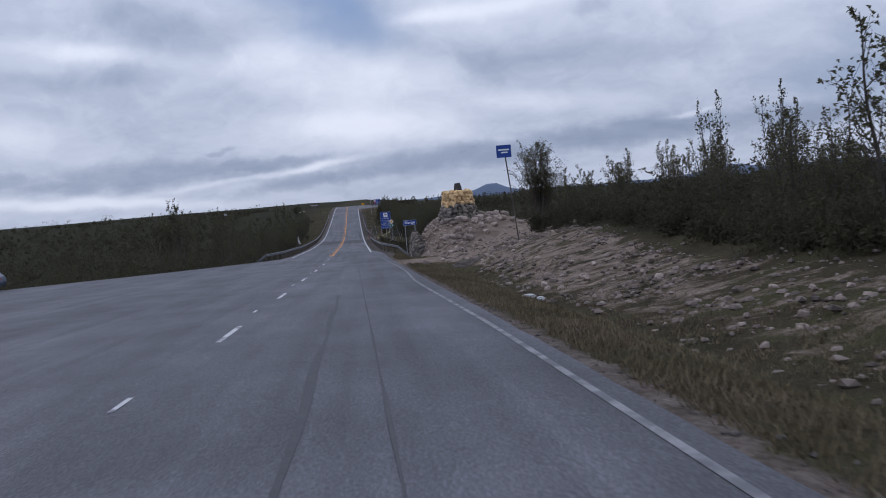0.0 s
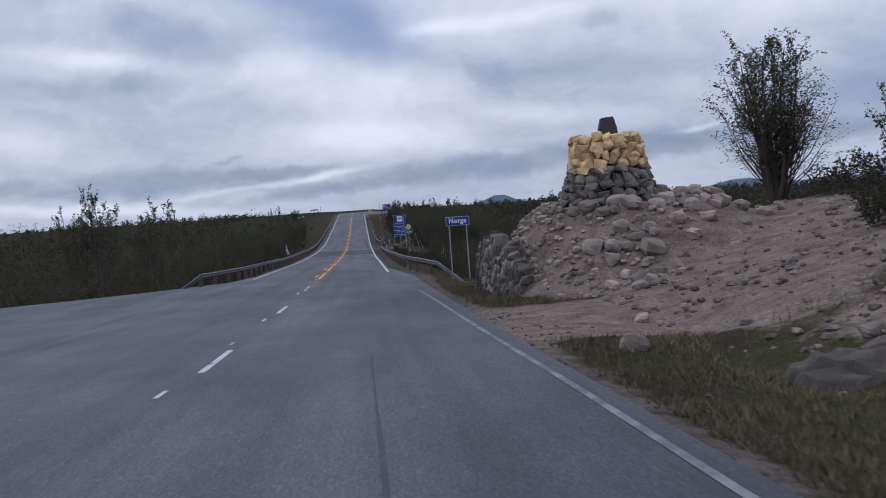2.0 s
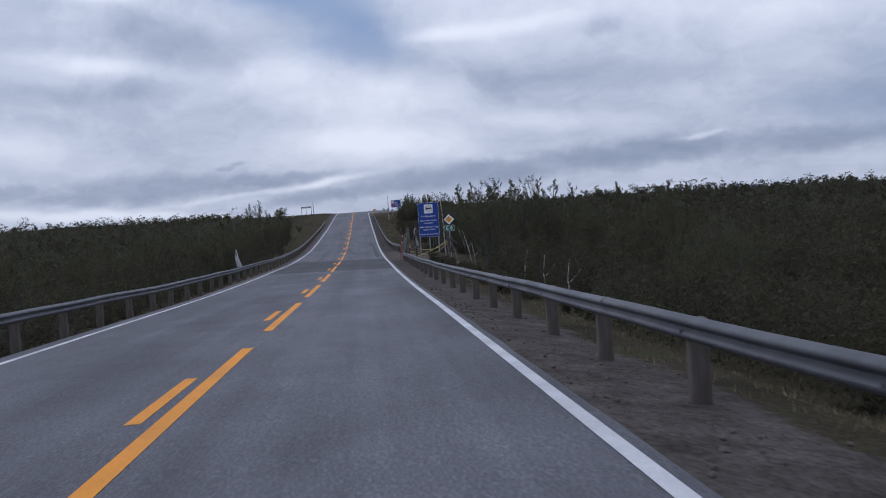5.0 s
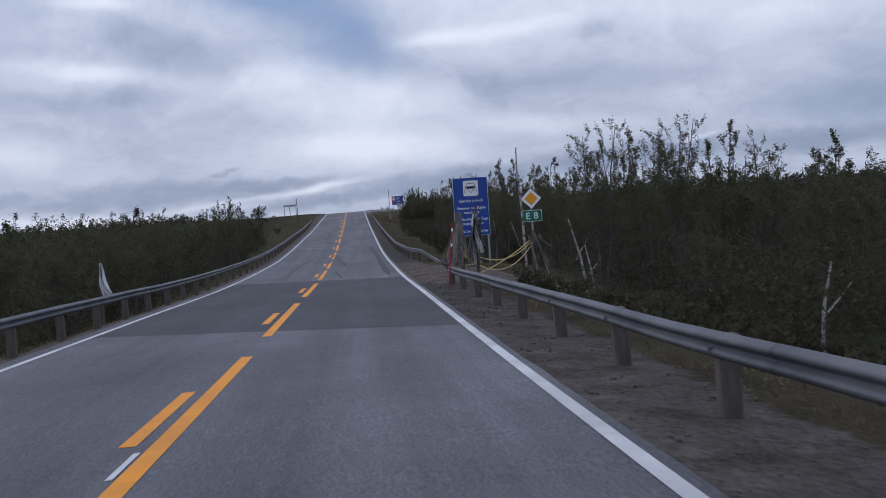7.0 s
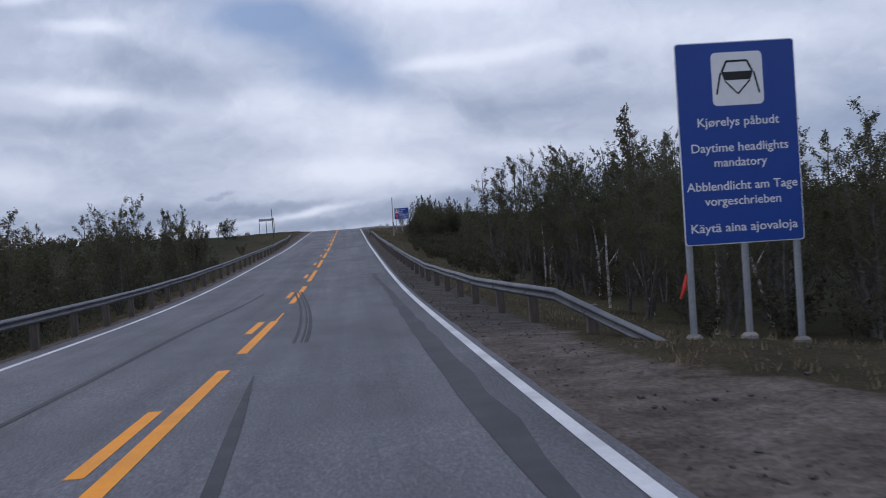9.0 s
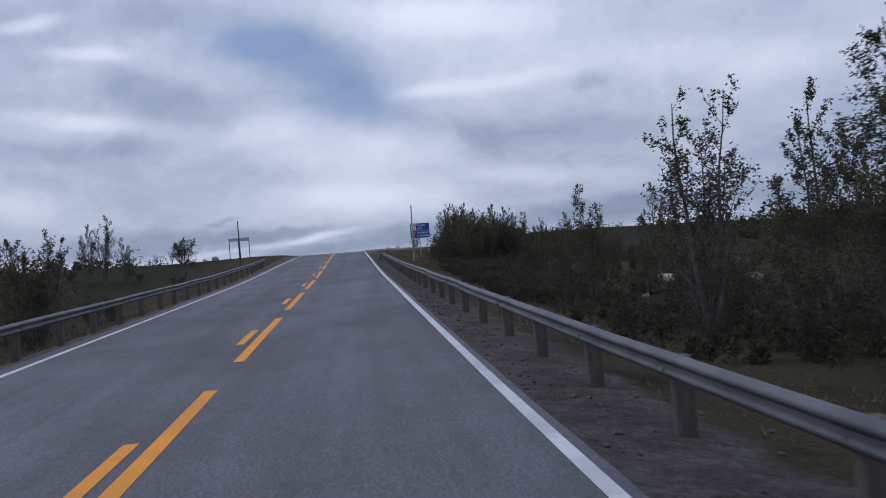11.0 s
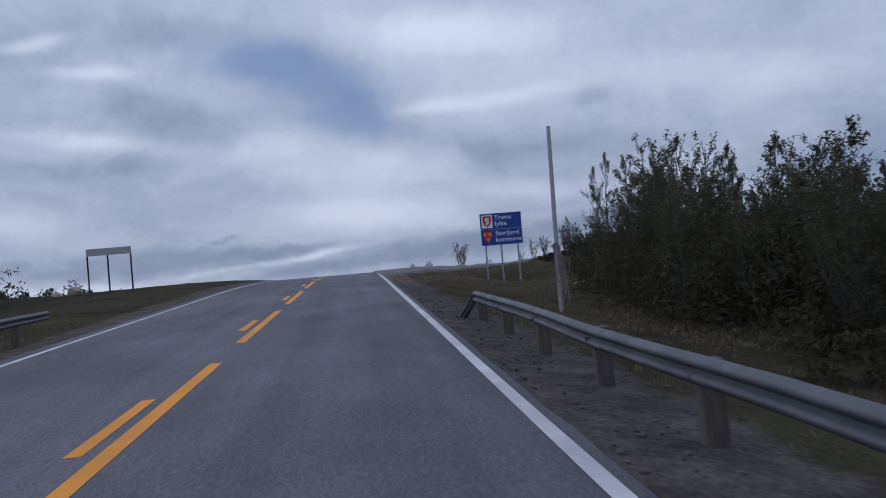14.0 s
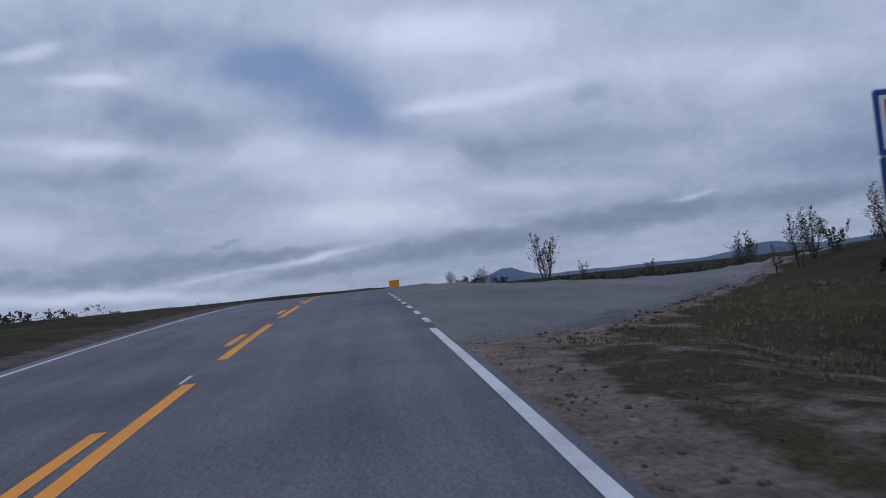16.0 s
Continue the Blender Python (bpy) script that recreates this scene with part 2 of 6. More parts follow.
OLDWHITE = material("worn_white", (0.23, 0.23, 0.242), 0.75, vary=0.35, scale=5.0, fine=25, fine_amount=0.4, bump=0.3, second=(0.12, 0.12, 0.135), spread=(0.42, 0.56))
YELLOW = material("road_yellow", (0.74, 0.265, 0.008), 0.65, vary=0.18, scale=1.5, fine=30, fine_amount=0.22, bump=0.3, second=(0.62, 0.23, 0.02))
GRAVEL = material("gravel", (0.105, 0.094, 0.088), 0.95, vary=0.3, scale=1.2, fine=28, fine_amount=0.4, bump=0.8, height=0.03, second=(0.085, 0.076, 0.072), bump_scale=22)
STEEL = material("galvanised_steel", (0.122, 0.125, 0.138), 0.58, 0.35, vary=0.2, scale=2.5, fine=25, fine_amount=0.15, bump=0.08, second=(0.075, 0.079, 0.092))
POST = material("post_wood", (0.075, 0.061, 0.054), 0.85, vary=0.3, scale=5, fine=40, bump=0.4, fine_amount=0.25, stretch=(4, 4, 0.6), second=(0.115, 0.10, 0.09))
POLE = material("pole_metal", (0.33, 0.34, 0.37), 0.5, 0.6, vary=0.2, scale=3, fine=30, bump=0.1)
BLUE = material("sign_blue", (0.012, 0.055, 0.28), 0.4, vary=0.12, scale=1.5, fine=20, bump=0.0, fine_amount=0.06, spec=0.4)
SIGNWHITE = material("sign_white", (0.75, 0.76, 0.78), 0.45, vary=0.08, scale=2, fine=20, bump=0.0, fine_amount=0.05)
SIGNBLACK = material("sign_black", (0.02, 0.02, 0.022), 0.5, vary=0.1, bump=0.0, fine_amount=0.05)
SIGNGREEN = material("sign_green", (0.01, 0.13, 0.09), 0.4, vary=0.1, bump=0.0, fine_amount=0.05)
SIGNYELLOW = material("sign_yellow", (0.75, 0.33, 0.02), 0.4, vary=0.08, bump=0.0, fine_amount=0.05)
SIGNRED = material("sign_red", (0.55, 0.05, 0.03), 0.4, vary=0.12, bump=0.0, fine_amount=0.05)
GREYSIGN = material("sign_back", (0.36, 0.36, 0.38), 0.5, 0.4, vary=0.15, scale=2, fine=20, bump=0.05)
STONE = material("grey_stone", (0.205, 0.19, 0.175), 0.9, vary=0.28, scale=4, fine=35, bump=0.7, height=0.02, second=(0.10, 0.095, 0.09), island=0.4, fine_amount=0.22, bump_scale=14)
TOPSTONE = material("top_stone", (0.06, 0.058, 0.06), 0.85, vary=0.3, scale=4, fine=35, bump=0.6, height=0.02, bump_scale=14)
SLOPESTONE = material("slope_stone", (0.21, 0.17, 0.15), 0.92, vary=0.28, scale=4, fine=35, bump=0.7, height=0.02, second=(0.13, 0.105, 0.095), island=0.5, fine_amount=0.22, bump_scale=14)
WARMSTONE = material("rubble_stone", (0.33, 0.268, 0.232), 0.92, vary=0.28, scale=4, fine=35, bump=0.7, height=0.02, second=(0.21, 0.17, 0.152), island=0.42, fine_amount=0.22, bump_scale=14)
PAINTSTONE = material("yellow_stone", (0.70, 0.48, 0.25), 0.8, vary=0.2, scale=5, fine=35, bump=0.6, height=0.02, second=(0.50, 0.34, 0.19), island=0.3, fine_amount=0.2, bump_scale=14)
DARKSTONE = material("dark_stone", (0.215, 0.186, 0.160), 0.9, vary=0.3, scale=4, fine=35, bump=0.7, height=0.02, second=(0.115, 0.100, 0.088), island=0.42, fine_amount=0.22, bump_scale=14)
WALLSTONE = material("wall_stone", (0.150, 0.130, 0.115), 0.92, vary=0.32, scale=4, fine=35, bump=0.8, height=0.03, second=(0.085, 0.078, 0.072), island=0.45, fine_amount=0.25, bump_scale=12)
BEDROCK = material("bedrock", (0.112, 0.092, 0.080), 0.9, vary=0.3, scale=1.6, fine=22, bump=0.8, height=0.03, second=(0.064, 0.060, 0.057), fine_amount=0.25, bump_scale=9)
GREYBARK = material("grey_bark", (0.095, 0.088, 0.083), 0.85, vary=0.35, scale=6, fine=30, bump=0.4, second=(0.06, 0.055, 0.05), spread=(0.45, 0.6), stretch=(1, 1, 3))
BARK = material("birch_bark", (0.38, 0.365, 0.35), 0.85, vary=0.35, scale=6, fine=30, bump=0.4, second=(0.07, 0.062, 0.056), spread=(0.45, 0.6), stretch=(1, 1, 3))
TWIG = material("dark_bark", (0.075, 0.062, 0.055), 0.9, vary=0.3, scale=6, fine=30, bump=0.3)
LEAF = material("birch_leaf", (0.088, 0.087, 0.054), 0.7, vary=0.25, scale=0.8, fine=9, bump=0.0, second=(0.106, 0.097, 0.058), island=0.22, spec=0.12)
DRYLEAF = material("willow_leaf", (0.058, 0.057, 0.038), 0.75, vary=0.25, scale=0.8, fine=9, bump=0.0, second=(0.068, 0.060, 0.040), island=0.22, spec=0.12)
for m_ in (LEAF, DRYLEAF):
    leafy(m_)
GRASS = material("verge_grass", (0.158, 0.120, 0.077), 0.9, vary=0.3, scale=0.5, fine=8, bump=0.0, second=(0.105, 0.086, 0.048), island=0.35)
MOSS = material("ditch_grass", (0.146, 0.124, 0.074), 0.9, vary=0.3, scale=0.5, fine=8, bump=0.0, second=(0.176, 0.136, 0.088), island=0.3)
NETCLOTH = material("old_netting", (0.23, 0.21, 0.185), 0.95, vary=0.3, scale=8, fine=60, bump=0.5, second=(0.13, 0.12, 0.11))
ROPE = material("weathered_rope", (0.27, 0.255, 0.235), 0.95, vary=0.3, scale=6, fine=50, bump=0.4, second=(0.16, 0.15, 0.14))
REDPAINT = material("red_paint", (0.32, 0.022, 0.036), 0.55, vary=0.2, scale=4, fine=30, bump=0.1)
STRAP = material("yellow_strap", (0.55, 0.44, 0.20), 0.7, vary=0.2, scale=4, fine=30, bump=0.2)
CLOTH = material("grey_cloth", (0.17, 0.155, 0.142), 0.95, vary=0.3, scale=5, fine=40, bump=0.4, second=(0.1, 0.095, 0.095))
PALECLOTH = material("pale_cloth", (0.5, 0.5, 0.52), 0.9, vary=0.2, scale=5, fine=40, bump=0.3)
# the blue of distant haze is painted into this base colour; no volume
HAZEHILL = material("hazed_hill", (0.085, 0.115, 0.18), 1.0, vary=0.12, scale=0.004, fine=0.03, bump=0.0, fine_amount=0.1)

# ---- plan ----
ROAD_Z = [0.80, 0.29, -0.23, -0.79, -1.33, -1.88, -2.36, -2.75, -3.13, -3.52, -3.93, -4.26, -4.51, -4.76, -4.84, -4.80,
          -4.55, -4.18, -3.79, -3.39, -2.90, -2.37, -1.86, -1.35, -0.97, -0.71, -0.56, -0.52, -0.56, -0.68, -0.88]


def road_z(y):
    """Height of the carriageway, every 14 m from y = -20, smooth between."""
    if y > 386:
        return -0.68 - 0.0143 * (y - 386)
    if y < -6:
        return 0.29 - 0.0366 * (y + 6)
    u = (y + 20) / 14.0
    i = int(u)
    a = u - i
    p0, p1, p2, p3 = (ROAD_Z[min(max(i + k, 0), 30)] for k in (-1, 0, 1, 2))
    return 0.5 * (2 * p1 + (p2 - p0) * a + (2 * p0 - 5 * p1 + 4 * p2 - p3) * a * a + (3 * p1 - p0 - 3 * p2 + p3) * a ** 3)


def table(rows, v):
    """Straight lines between rows of (v, value)."""
    if v <= rows[0][0]:
        return rows[0][1]
    for (a, p), (b, q) in zip(rows, rows[1:]):
        if v <= b:
            return p + (q - p) * (v - a) / (b - a)
    return rows[-1][1]


def left_edge(y):
    return table([(66, -24.0), (68, -22.3), (73, -15.0), (77, -10.2), (80.5, -7.1), (85, -4.6), (92, -4.0)], y)


def right_edge(y):
    return table([(76, 4.15), (90, 3.38)], y) + 0.035 * noise.noise(Vector((y * 0.8, 3, 0)))


RIGHT_X = (3.5, 5.5, 7, 9, 12, 16, 24, 40, 80)
RIGHT = [
    (-20, (0, -.25, -.7, -.5, .2, .9, 1.8, 2.2, 2)), (22, (0, -.25, -.8, -.5, .1, .9, 2.0, 2.5, 2)),
    (40, (0, -.3, -.5, .3, 1.1, 1.6, 2.2, 2.5, 2)), (48, (0, -.1, -.2, .4, 1.1, 1.6, 2.2, 2.4, 2)),
    (52, (0, 0, .0, .4, 1.0, 1.6, 2.0, 2.3, 2)), (62, (0, -.12, -.1, .4, 1.5, 2.0, 1.6, 1.2, 1)),
    (74, (0, -.3, -.9, -1.1, -.9, -.6, -.6, -.5, 0)), (82, (0, -.3, -1.0, -1.3, -1.6, -1.8, -1.8, -1.3, -.8)),
    (100, (0, -.3, -1.1, -1.8, -2.2, -2.4, -2.3, -2, -1)), (145, (0, -.15, -.6, -1.2, -1.6, -1.8, -1.8, -1.5, -1)),
    (156, (0, -.05, -.4, -1.0, -1.3, -1.5, -1.5, -1.2, -.5)), (162, (0, 0, -.2, -.7, -1.2, -1.4, -1.5, -1.2, -.5)),
    (171, (0, 0, -.15, -.4, -1.0, -1.3, -1.4, -1.2, -.5)), (180, (0, -.2, -.7, -1, -1.2, -1.3, -1.3, -1, -.5)),
    (230, (0, -.3, -.9, -1.3, -1.4, -1.4, -1.2, -.9, -.5)), (268, (0, -.25, -.8, -1.0, -1.0, -.9, -.8, -.7, -.5)),
    (290, (0, -.15, -.35, -.5, -.5, -.4, -.4, -.4, -.4)), (303, (0, -.05, -.38, -.78, -.7, .1, .6, .5, .1)),
    (309, (0, 0, -.08, -.22, .0, .55, .7, .5, .1)), (318, (0, 0, -.02, -.12, -.15, .45, .6, .3, 0)),
    (330, (0, 0, -.08, -.25, -.5, -.65, .2, .1, -.3)), (345, (0, 0, -.15, -.4, -.65, -.85, -1, -1, -1.1)), (362, (0, 0, -.3, -.65, -1, -1.3, -1.6, -1.8, -2)), (400, (0, 0, -.3, -.7, -1.1, -1.4, -1.8, -2.1, -2.4)),
]
LEFT_X = (0, 1.5, 3, 5, 8, 12, 20, 36, 76)
LEFT = [
    (-20, (0, -.3, -.9, -1.3, -1.6, -1.8, -2.0, -1.8, -1)), (80, (0, -.4, -1.1, -1.6, -2.0, -2.1, -2.1, -1.8, -1)),
    (100, (0, -.4, -1.2, -1.8, -2.2, -2.3, -2.2, -1.8, -1)), (160, (0, -.3, -.9, -1.4, -1.8, -2, -2, -1.5, -.6)),
    (230, (0, -.3, -.9, -1.3, -1.5, -1.5, -1.2, -.6, .4)), (270, (0, -.15, -.4, -.6, -.8, -.9, -.9, -.6, 0)),
    (288, (0, .0, .05, .1, .0, -.1, -.2, 0, .5)), (306, (0, .1, .25, .3, .2, .1, .1, .3, .9)), (400, (0, .05, .1, .1, .2, .3, .5, .9, 1.5)),
]


def across(xs, stations, d, y):
    """Height over the road at a distance d from it, between measured cross-sections."""
    if y <= stations[0][0]:
        lo = hi = stations[0]
    elif y >= stations[-1][0]:
        lo = hi = stations[-1]
    else:
        lo, hi = next((p, q) for p, q in zip(stations, stations[1:]) if p[0] <= y <= q[0])
    a = 0 if hi[0] == lo[0] else (y - lo[0]) / (hi[0] - lo[0])
    a = a * a * (3 - 2 * a)
    return table(list(zip(xs, lo[1])), d) * (1 - a) + table(list(zip(xs, hi[1])), d) * a


def step(v, lo, hi):
    v = min(max((v - lo) / (hi - lo), 0.0), 1.0)
    return v * v * (3 - 2 * v)


WALL_X = 5.85


def mound(x, y):
    """The raised ground of the border cairn, cut off by its stone face towards the road."""
    if x < WALL_X or x > 18 or y < 50 or y > 80:
        return -9.0
    ry = 8.2 if y < 62 else 8.7
    rx = 4.05 if x < 9 else 7.0
    r = (abs((x - 9) / rx) ** 2.6 + abs((y - 62) / ry) ** 2.6) ** (1 / 2.6)
    return 2.75 * step(1.06 - r, 0.0, 0.72) - 0.55


def ground_z(x, y):
    rz = road_z(y)
    le, re = left_edge(y), right_edge(y)
    if x > re:
        h = across(RIGHT_X, RIGHT, max(x, 3.5), y)
        far = x - re
        h = max(h, mound(x, y))
    elif x < le:
        h = across(LEFT_X, LEFT, le - x, y)
        far = le - x
    else:
        h, far = -0.1, 0.0
    rough = 0.0
    if far > 0:
        k = min(far / 3.0, 1.0)
        rough = k * (0.10 * noise.noise(Vector((x * 0.9, y * 0.9, 0))) + 0.06 * noise.noise(Vector((x * 2.3, y * 2.3, 4))))
        rough += min(far / 40, 1.0) * 0.3 * noise.noise(Vector((x * 0.05, y * 0.05, 9)))
    near = rz + h + rough
    dist = max(far, y - 380, -30 - y, 0.0)
    if dist > 60:
        wide = -3.0 - 3.5 * step(x, 30, 100) + 2.6 * noise.noise(Vector((x * 0.004, y * 0.004, 2))) + min(dist, 3500) * (0.0008 + (0.0010 if x < 0 else -0.0068) * step(abs(x), 40, 160))
        b = step(dist, 60, 320)
        near = near * (1 - b) + wide * b
    return near


def link(name, bm, mats, parent=None, label="", smooth=False):
    me = bpy.data.meshes.new(name)
    bm.to_mesh(me)
    bm.free()
    for m in mats if isinstance(mats, (list, tuple)) else [mats]:
        me.materials.append(m)
    if smooth:
        me.shade_smooth()
    ob = new(name, me)
    if parent is not None:
        ob.parent = parent
    if label:
        ob["label"] = label
    return ob


def part(name, bm, mat, parent, label="", smooth=False):
    return link(name, bm, mat, parent, label, smooth)


def thing(name, label, category, group="", m=None):
    ob = tagged(new(name), label, category, group)
    ob.empty_display_size = 0.2
    if m is not None:
        ob.matrix_basis = m
    return ob


def box(bm, size, at=(0, 0, 0), m=None, bevel=0.0):
    mat = Matrix.Translation(at) @ (m or Matrix()) @ Matrix.Diagonal((*size, 1))
    made = bmesh.ops.create_cube(bm, size=1, matrix=mat)
    if bevel:
        es = list({e for v in made["verts"] for e in v.link_edges})
        bmesh.ops.bevel(bm, geom=es, offset=bevel, segments=1, affect="EDGES")
    return bm


def tube(bm, points, radii, sides=6, cap=True):
    """A tapered tube along points."""
    rings = []
    for i, p in enumerate(points):
        p = Vector(p)
        d = Vector(points[min(i + 1, len(points) - 1)]) - Vector(points[max(i - 1, 0)])
        d = d.normalized() if d.length > 1e-6 else Vector((0, 0, 1))
        a = d.cross(Vector((0.3, 0.9, 0.1))).normalized()
        b = d.cross(a)
        r = radii[i] if isinstance(radii, (list, tuple)) else radii
        rings.append([bm.verts.new(p + r * (math.cos(t) * a + math.sin(t) * b)) for t in (2 * math.pi * k / sides for k in range(sides))])
    for lo, hi in zip(rings, rings[1:]):
        for k in range(sides):
            bm.faces.new((lo[k], lo[(k + 1) % sides], hi[(k + 1) % sides], hi[k]))
    if cap:
        bm.faces.new(rings[-1])
        bm.faces.new(rings[0][::-1])
    return bm


# ---- ground ----
xs = sorted({round(v, 2) for v in
             [*np.arange(-14, -3.5, 0.8), *np.arange(3.4, 16, 0.5), -3, 0, 3, 5.78, 5.88, *np.arange(16, 30, 1.5), *np.arange(-32, -14, 1.5),
              *(30 * 1.16 ** k for k in range(33)), *(-33 * 1.16 ** k for k in range(33))]})
ys = sorted({round(v, 2) for v in [*np.arange(-24, 40, 1.6), *np.arange(40, 84, 0.7), *np.arange(84, 345, 1.5), *(345 + 3 * k for k in range(14)),
                                   *(388 + 8 * 1.17 ** k for k in range(39)), *(-26 - 6 * 1.25 ** k for k in range(20))]})
verts = [(x, y, ground_z(x, y)) for y in ys for x in xs]
nx = len(xs)
faces = [(j * nx + i, j * nx + i + 1, (j + 1) * nx + i + 1, (j + 1) * nx + i) for j in range(len(ys) - 1) for i in range(nx - 1)]
me = bpy.data.meshes.new("ground")
me.from_pydata(verts, [], faces)
me.shade_smooth()
ground = tagged(new("ground", me), "brown and dull green heath with bare stony patches", "ground", kind="structure")


def surface_mix():
    """Heath, with bare gravel along the road, on the mound, the track and the lay-bys."""
    m = bpy.data.materials.new("ground_cover")
    m.use_nodes = True
    t = m.node_tree
    b = t.nodes["Principled BSDF"]
    b.inputs["Roughness"].default_value = 0.95
    b.inputs["Specular IOR Level"].default_value = 0.02
    tc = t.nodes.new("ShaderNodeTexCoord")

    def tex(s, d=6.0, r=0.6):
        n = t.nodes.new("ShaderNodeTexNoise")
        n.inputs["Scale"].default_value, n.inputs["Detail"].default_value, n.inputs["Roughness"].default_value = s, d, r
        t.links.new(tc.outputs["Object"], n.inputs["Vector"])
        return n.outputs[0]

    def ramp_of(src, stops):
        n = t.nodes.new("ShaderNodeValToRGB")
        t.links.new(src, n.inputs[0])
        for i, (p, c) in enumerate(stops):
            e = n.color_ramp.elements[i] if i < 2 else n.color_ramp.elements.new(p)
            e.position, e.color = p, (*c, 1)
        return n.outputs[0]

    def mixc(f, a, c):
        n = t.nodes.new("ShaderNodeMix")
        n.data_type = "RGBA"
        t.links.new(f, n.inputs["Factor"])
        t.links.new(a, n.inputs["A"])
        t.links.new(c, n.inputs["B"])
        return n.outputs["Result"]

    heath = ramp_of(tex(0.35, 8.0, 0.65), [(0.3, (0.026, 0.026, 0.017)), (0.5, (0.054, 0.045, 0.030)), (0.62, (0.056, 0.053, 0.029)), (0.75, (0.088, 0.073, 0.049))])
    speck = ramp_of(tex(16.0, 5.0, 0.75), [(0.35, (0.55, 0.55, 0.55)), (0.65, (1.35, 1.35, 1.35))])
    pale = ramp_of(tex(1.6, 8.0, 0.7), [(0.3, (0.105, 0.080, 0.067)), (0.5, (0.208, 0.160, 0.133)), (0.7, (0.285, 0.235, 0.202))])
    dull = ramp_of(tex(1.6, 8.0, 0.7), [(0.3, (0.042, 0.037, 0.036)), (0.5, (0.072, 0.065, 0.063)), (0.7, (0.112, 0.102, 0.098))])
    kind = t.nodes.new("ShaderNodeAttribute")
    kind.attribute_name = "pale"
    bare = mixc(kind.outputs["Fac"], dull, pale)
    at = t.nodes.new("ShaderNodeAttribute")
    at.attribute_name = "bare"
    edge = t.nodes.new("ShaderNodeMath")
    edge.operation = "MULTIPLY_ADD"
    t.links.new(tex(1.1, 7.0, 0.7), edge.inputs[0])
    edge.inputs[1].default_value = 1.6
    edge.inputs[2].default_value = -0.8
    s = t.nodes.new("ShaderNodeMath")
    s.operation = "ADD"
    t.links.new(edge.outputs[0], s.inputs[0])
    t.links.new(at.outputs["Fac"], s.inputs[1])
    f = t.nodes.new("ShaderNodeMapRange")
    f.inputs["From Min"].default_value, f.inputs["From Max"].default_value = 0.38, 0.62
    t.links.new(s.outputs[0], f.inputs["Value"])
    shrub = t.nodes.new("ShaderNodeAttribute")
    shrub.attribute_name = "shrub"
    dwarf = ramp_of(tex(0.9, 8.0, 0.7), [(0.3, (0.018, 0.018, 0.012)), (0.55, (0.032, 0.032, 0.020)), (0.75, (0.058, 0.052, 0.034))])
    heath = mixc(shrub.outputs["Fac"], heath, dwarf)
    col = mixc(f.outputs[0], heath, bare)
    mul = t.nodes.new("ShaderNodeVectorMath")
    mul.operation = "MULTIPLY"
    t.links.new(col, mul.inputs[0])
    t.links.new(speck, mul.inputs[1])
    t.links.new(mul.outputs[0], b.inputs["Base Color"])
    bp = t.nodes.new("ShaderNodeBump")
    bp.inputs["Strength"].default_value, bp.inputs["Distance"].default_value = 0.9, 0.025
    t.links.new(tex(24.0, 5.0, 0.75), bp.inputs["Height"])
    t.links.new(bp.outputs[0], b.inputs["Normal"])
    return m


def bareness(x, y):
    """How bare and stony the ground is: 1 gravel, 0 heath."""
    re = right_edge(y)
    v = 0.0
    if x > re - 1:
        d = x - re
        shoulder = table([(40, 0.12), (64, 0.08), (80, 0.8), (90, 1.0), (150, 1.0), (270, 0.9), (284, 0.6), (300, 0.5)], y)
        v = max(v, 1.0 - max(d - shoulder, 0) / (0.5 if y < 76 else 0.8))
        # stony cutting before the mound
        if y < 58:
            v = max(v, (0.36 + 0.18 * step(y, 6, 30)) * step(x, 6.4, 8.2) * (1 - step(x, 10.2 + 0.03 * (y + 10), 12.9)))
        if 44 < y < 78:
            v = max(v, (1 - step(abs(y - 50.2 - 0.1 * (x - 4)), 3.0 if x > 7 else 2.6, 5.0 if x > 7 else 4.0)), (1.0 if mound(x, y) > -0.4 else 0) * (1 - step(x, 13, 17)))
        if 150 < y < 178:
            v = max(v, (1 - step(x, 8.0, 10.0)) * step(y - 1.1 * max(x - 4.4, 0), 151.6, 154.6) * (1 - step(y + 2.4 * (x - 4.1), 170.0, 172.4)))
        if y > 280:
            v = max(v, 0.40 * step(y, 282, 292) * (1 - step(x, 6.2, 9.4)))
        if y > 302:
            v = max(v, step(y, 306 + max(x - 5.0, 0) * 1.62 - 1.2, 306 + max(x - 5.0, 0) * 1.62 + 0.4) * (1 - step(x, 26, 40)) * (1 - step(y, 345, 352)))
    if x < left_edge(y) + 1:
        d = left_edge(y) - x
        v = max(v, 1.0 - max(d - 0.7, 0) / 0.7)
    return min(max(v, 0.0), 1.0)


def brow(y):
    """Where the scrub on top of the cutting begins."""
    return 11.0 + 0.09 * max(0.0, 44 - y) + 0.24 * max(0.0, y - 47)


attr = me.attributes.new("bare", "FLOAT", "POINT")
attr.data.foreach_set("value", [bareness(x, y) if abs(x) < 60 and -30 < y < 420 else 0.1 for x, y, _ in verts])
attr = me.attributes.new("pale", "FLOAT", "POINT")
attr.data.foreach_set("value", [max(0.4 + 0.6 * step(x, 5.0, 7.5), 1 - step(abs(y - 49.5), 3, 5)) * (1 - step(y, 74, 84)) + 0.75 * step(y, 284, 306) + 0.12 * step(y, 76, 84) * (1 - step(y, 134, 146)) + 0.08 * step(y, 200, 212) * (1 - step(y, 270, 282)) + 0.30 * step(y, 152, 157) * (1 - step(y, 172, 178)) if x > 0 else 0.2 for x, y, _ in verts])
attr = me.attributes.new("shrub", "FLOAT", "POINT")
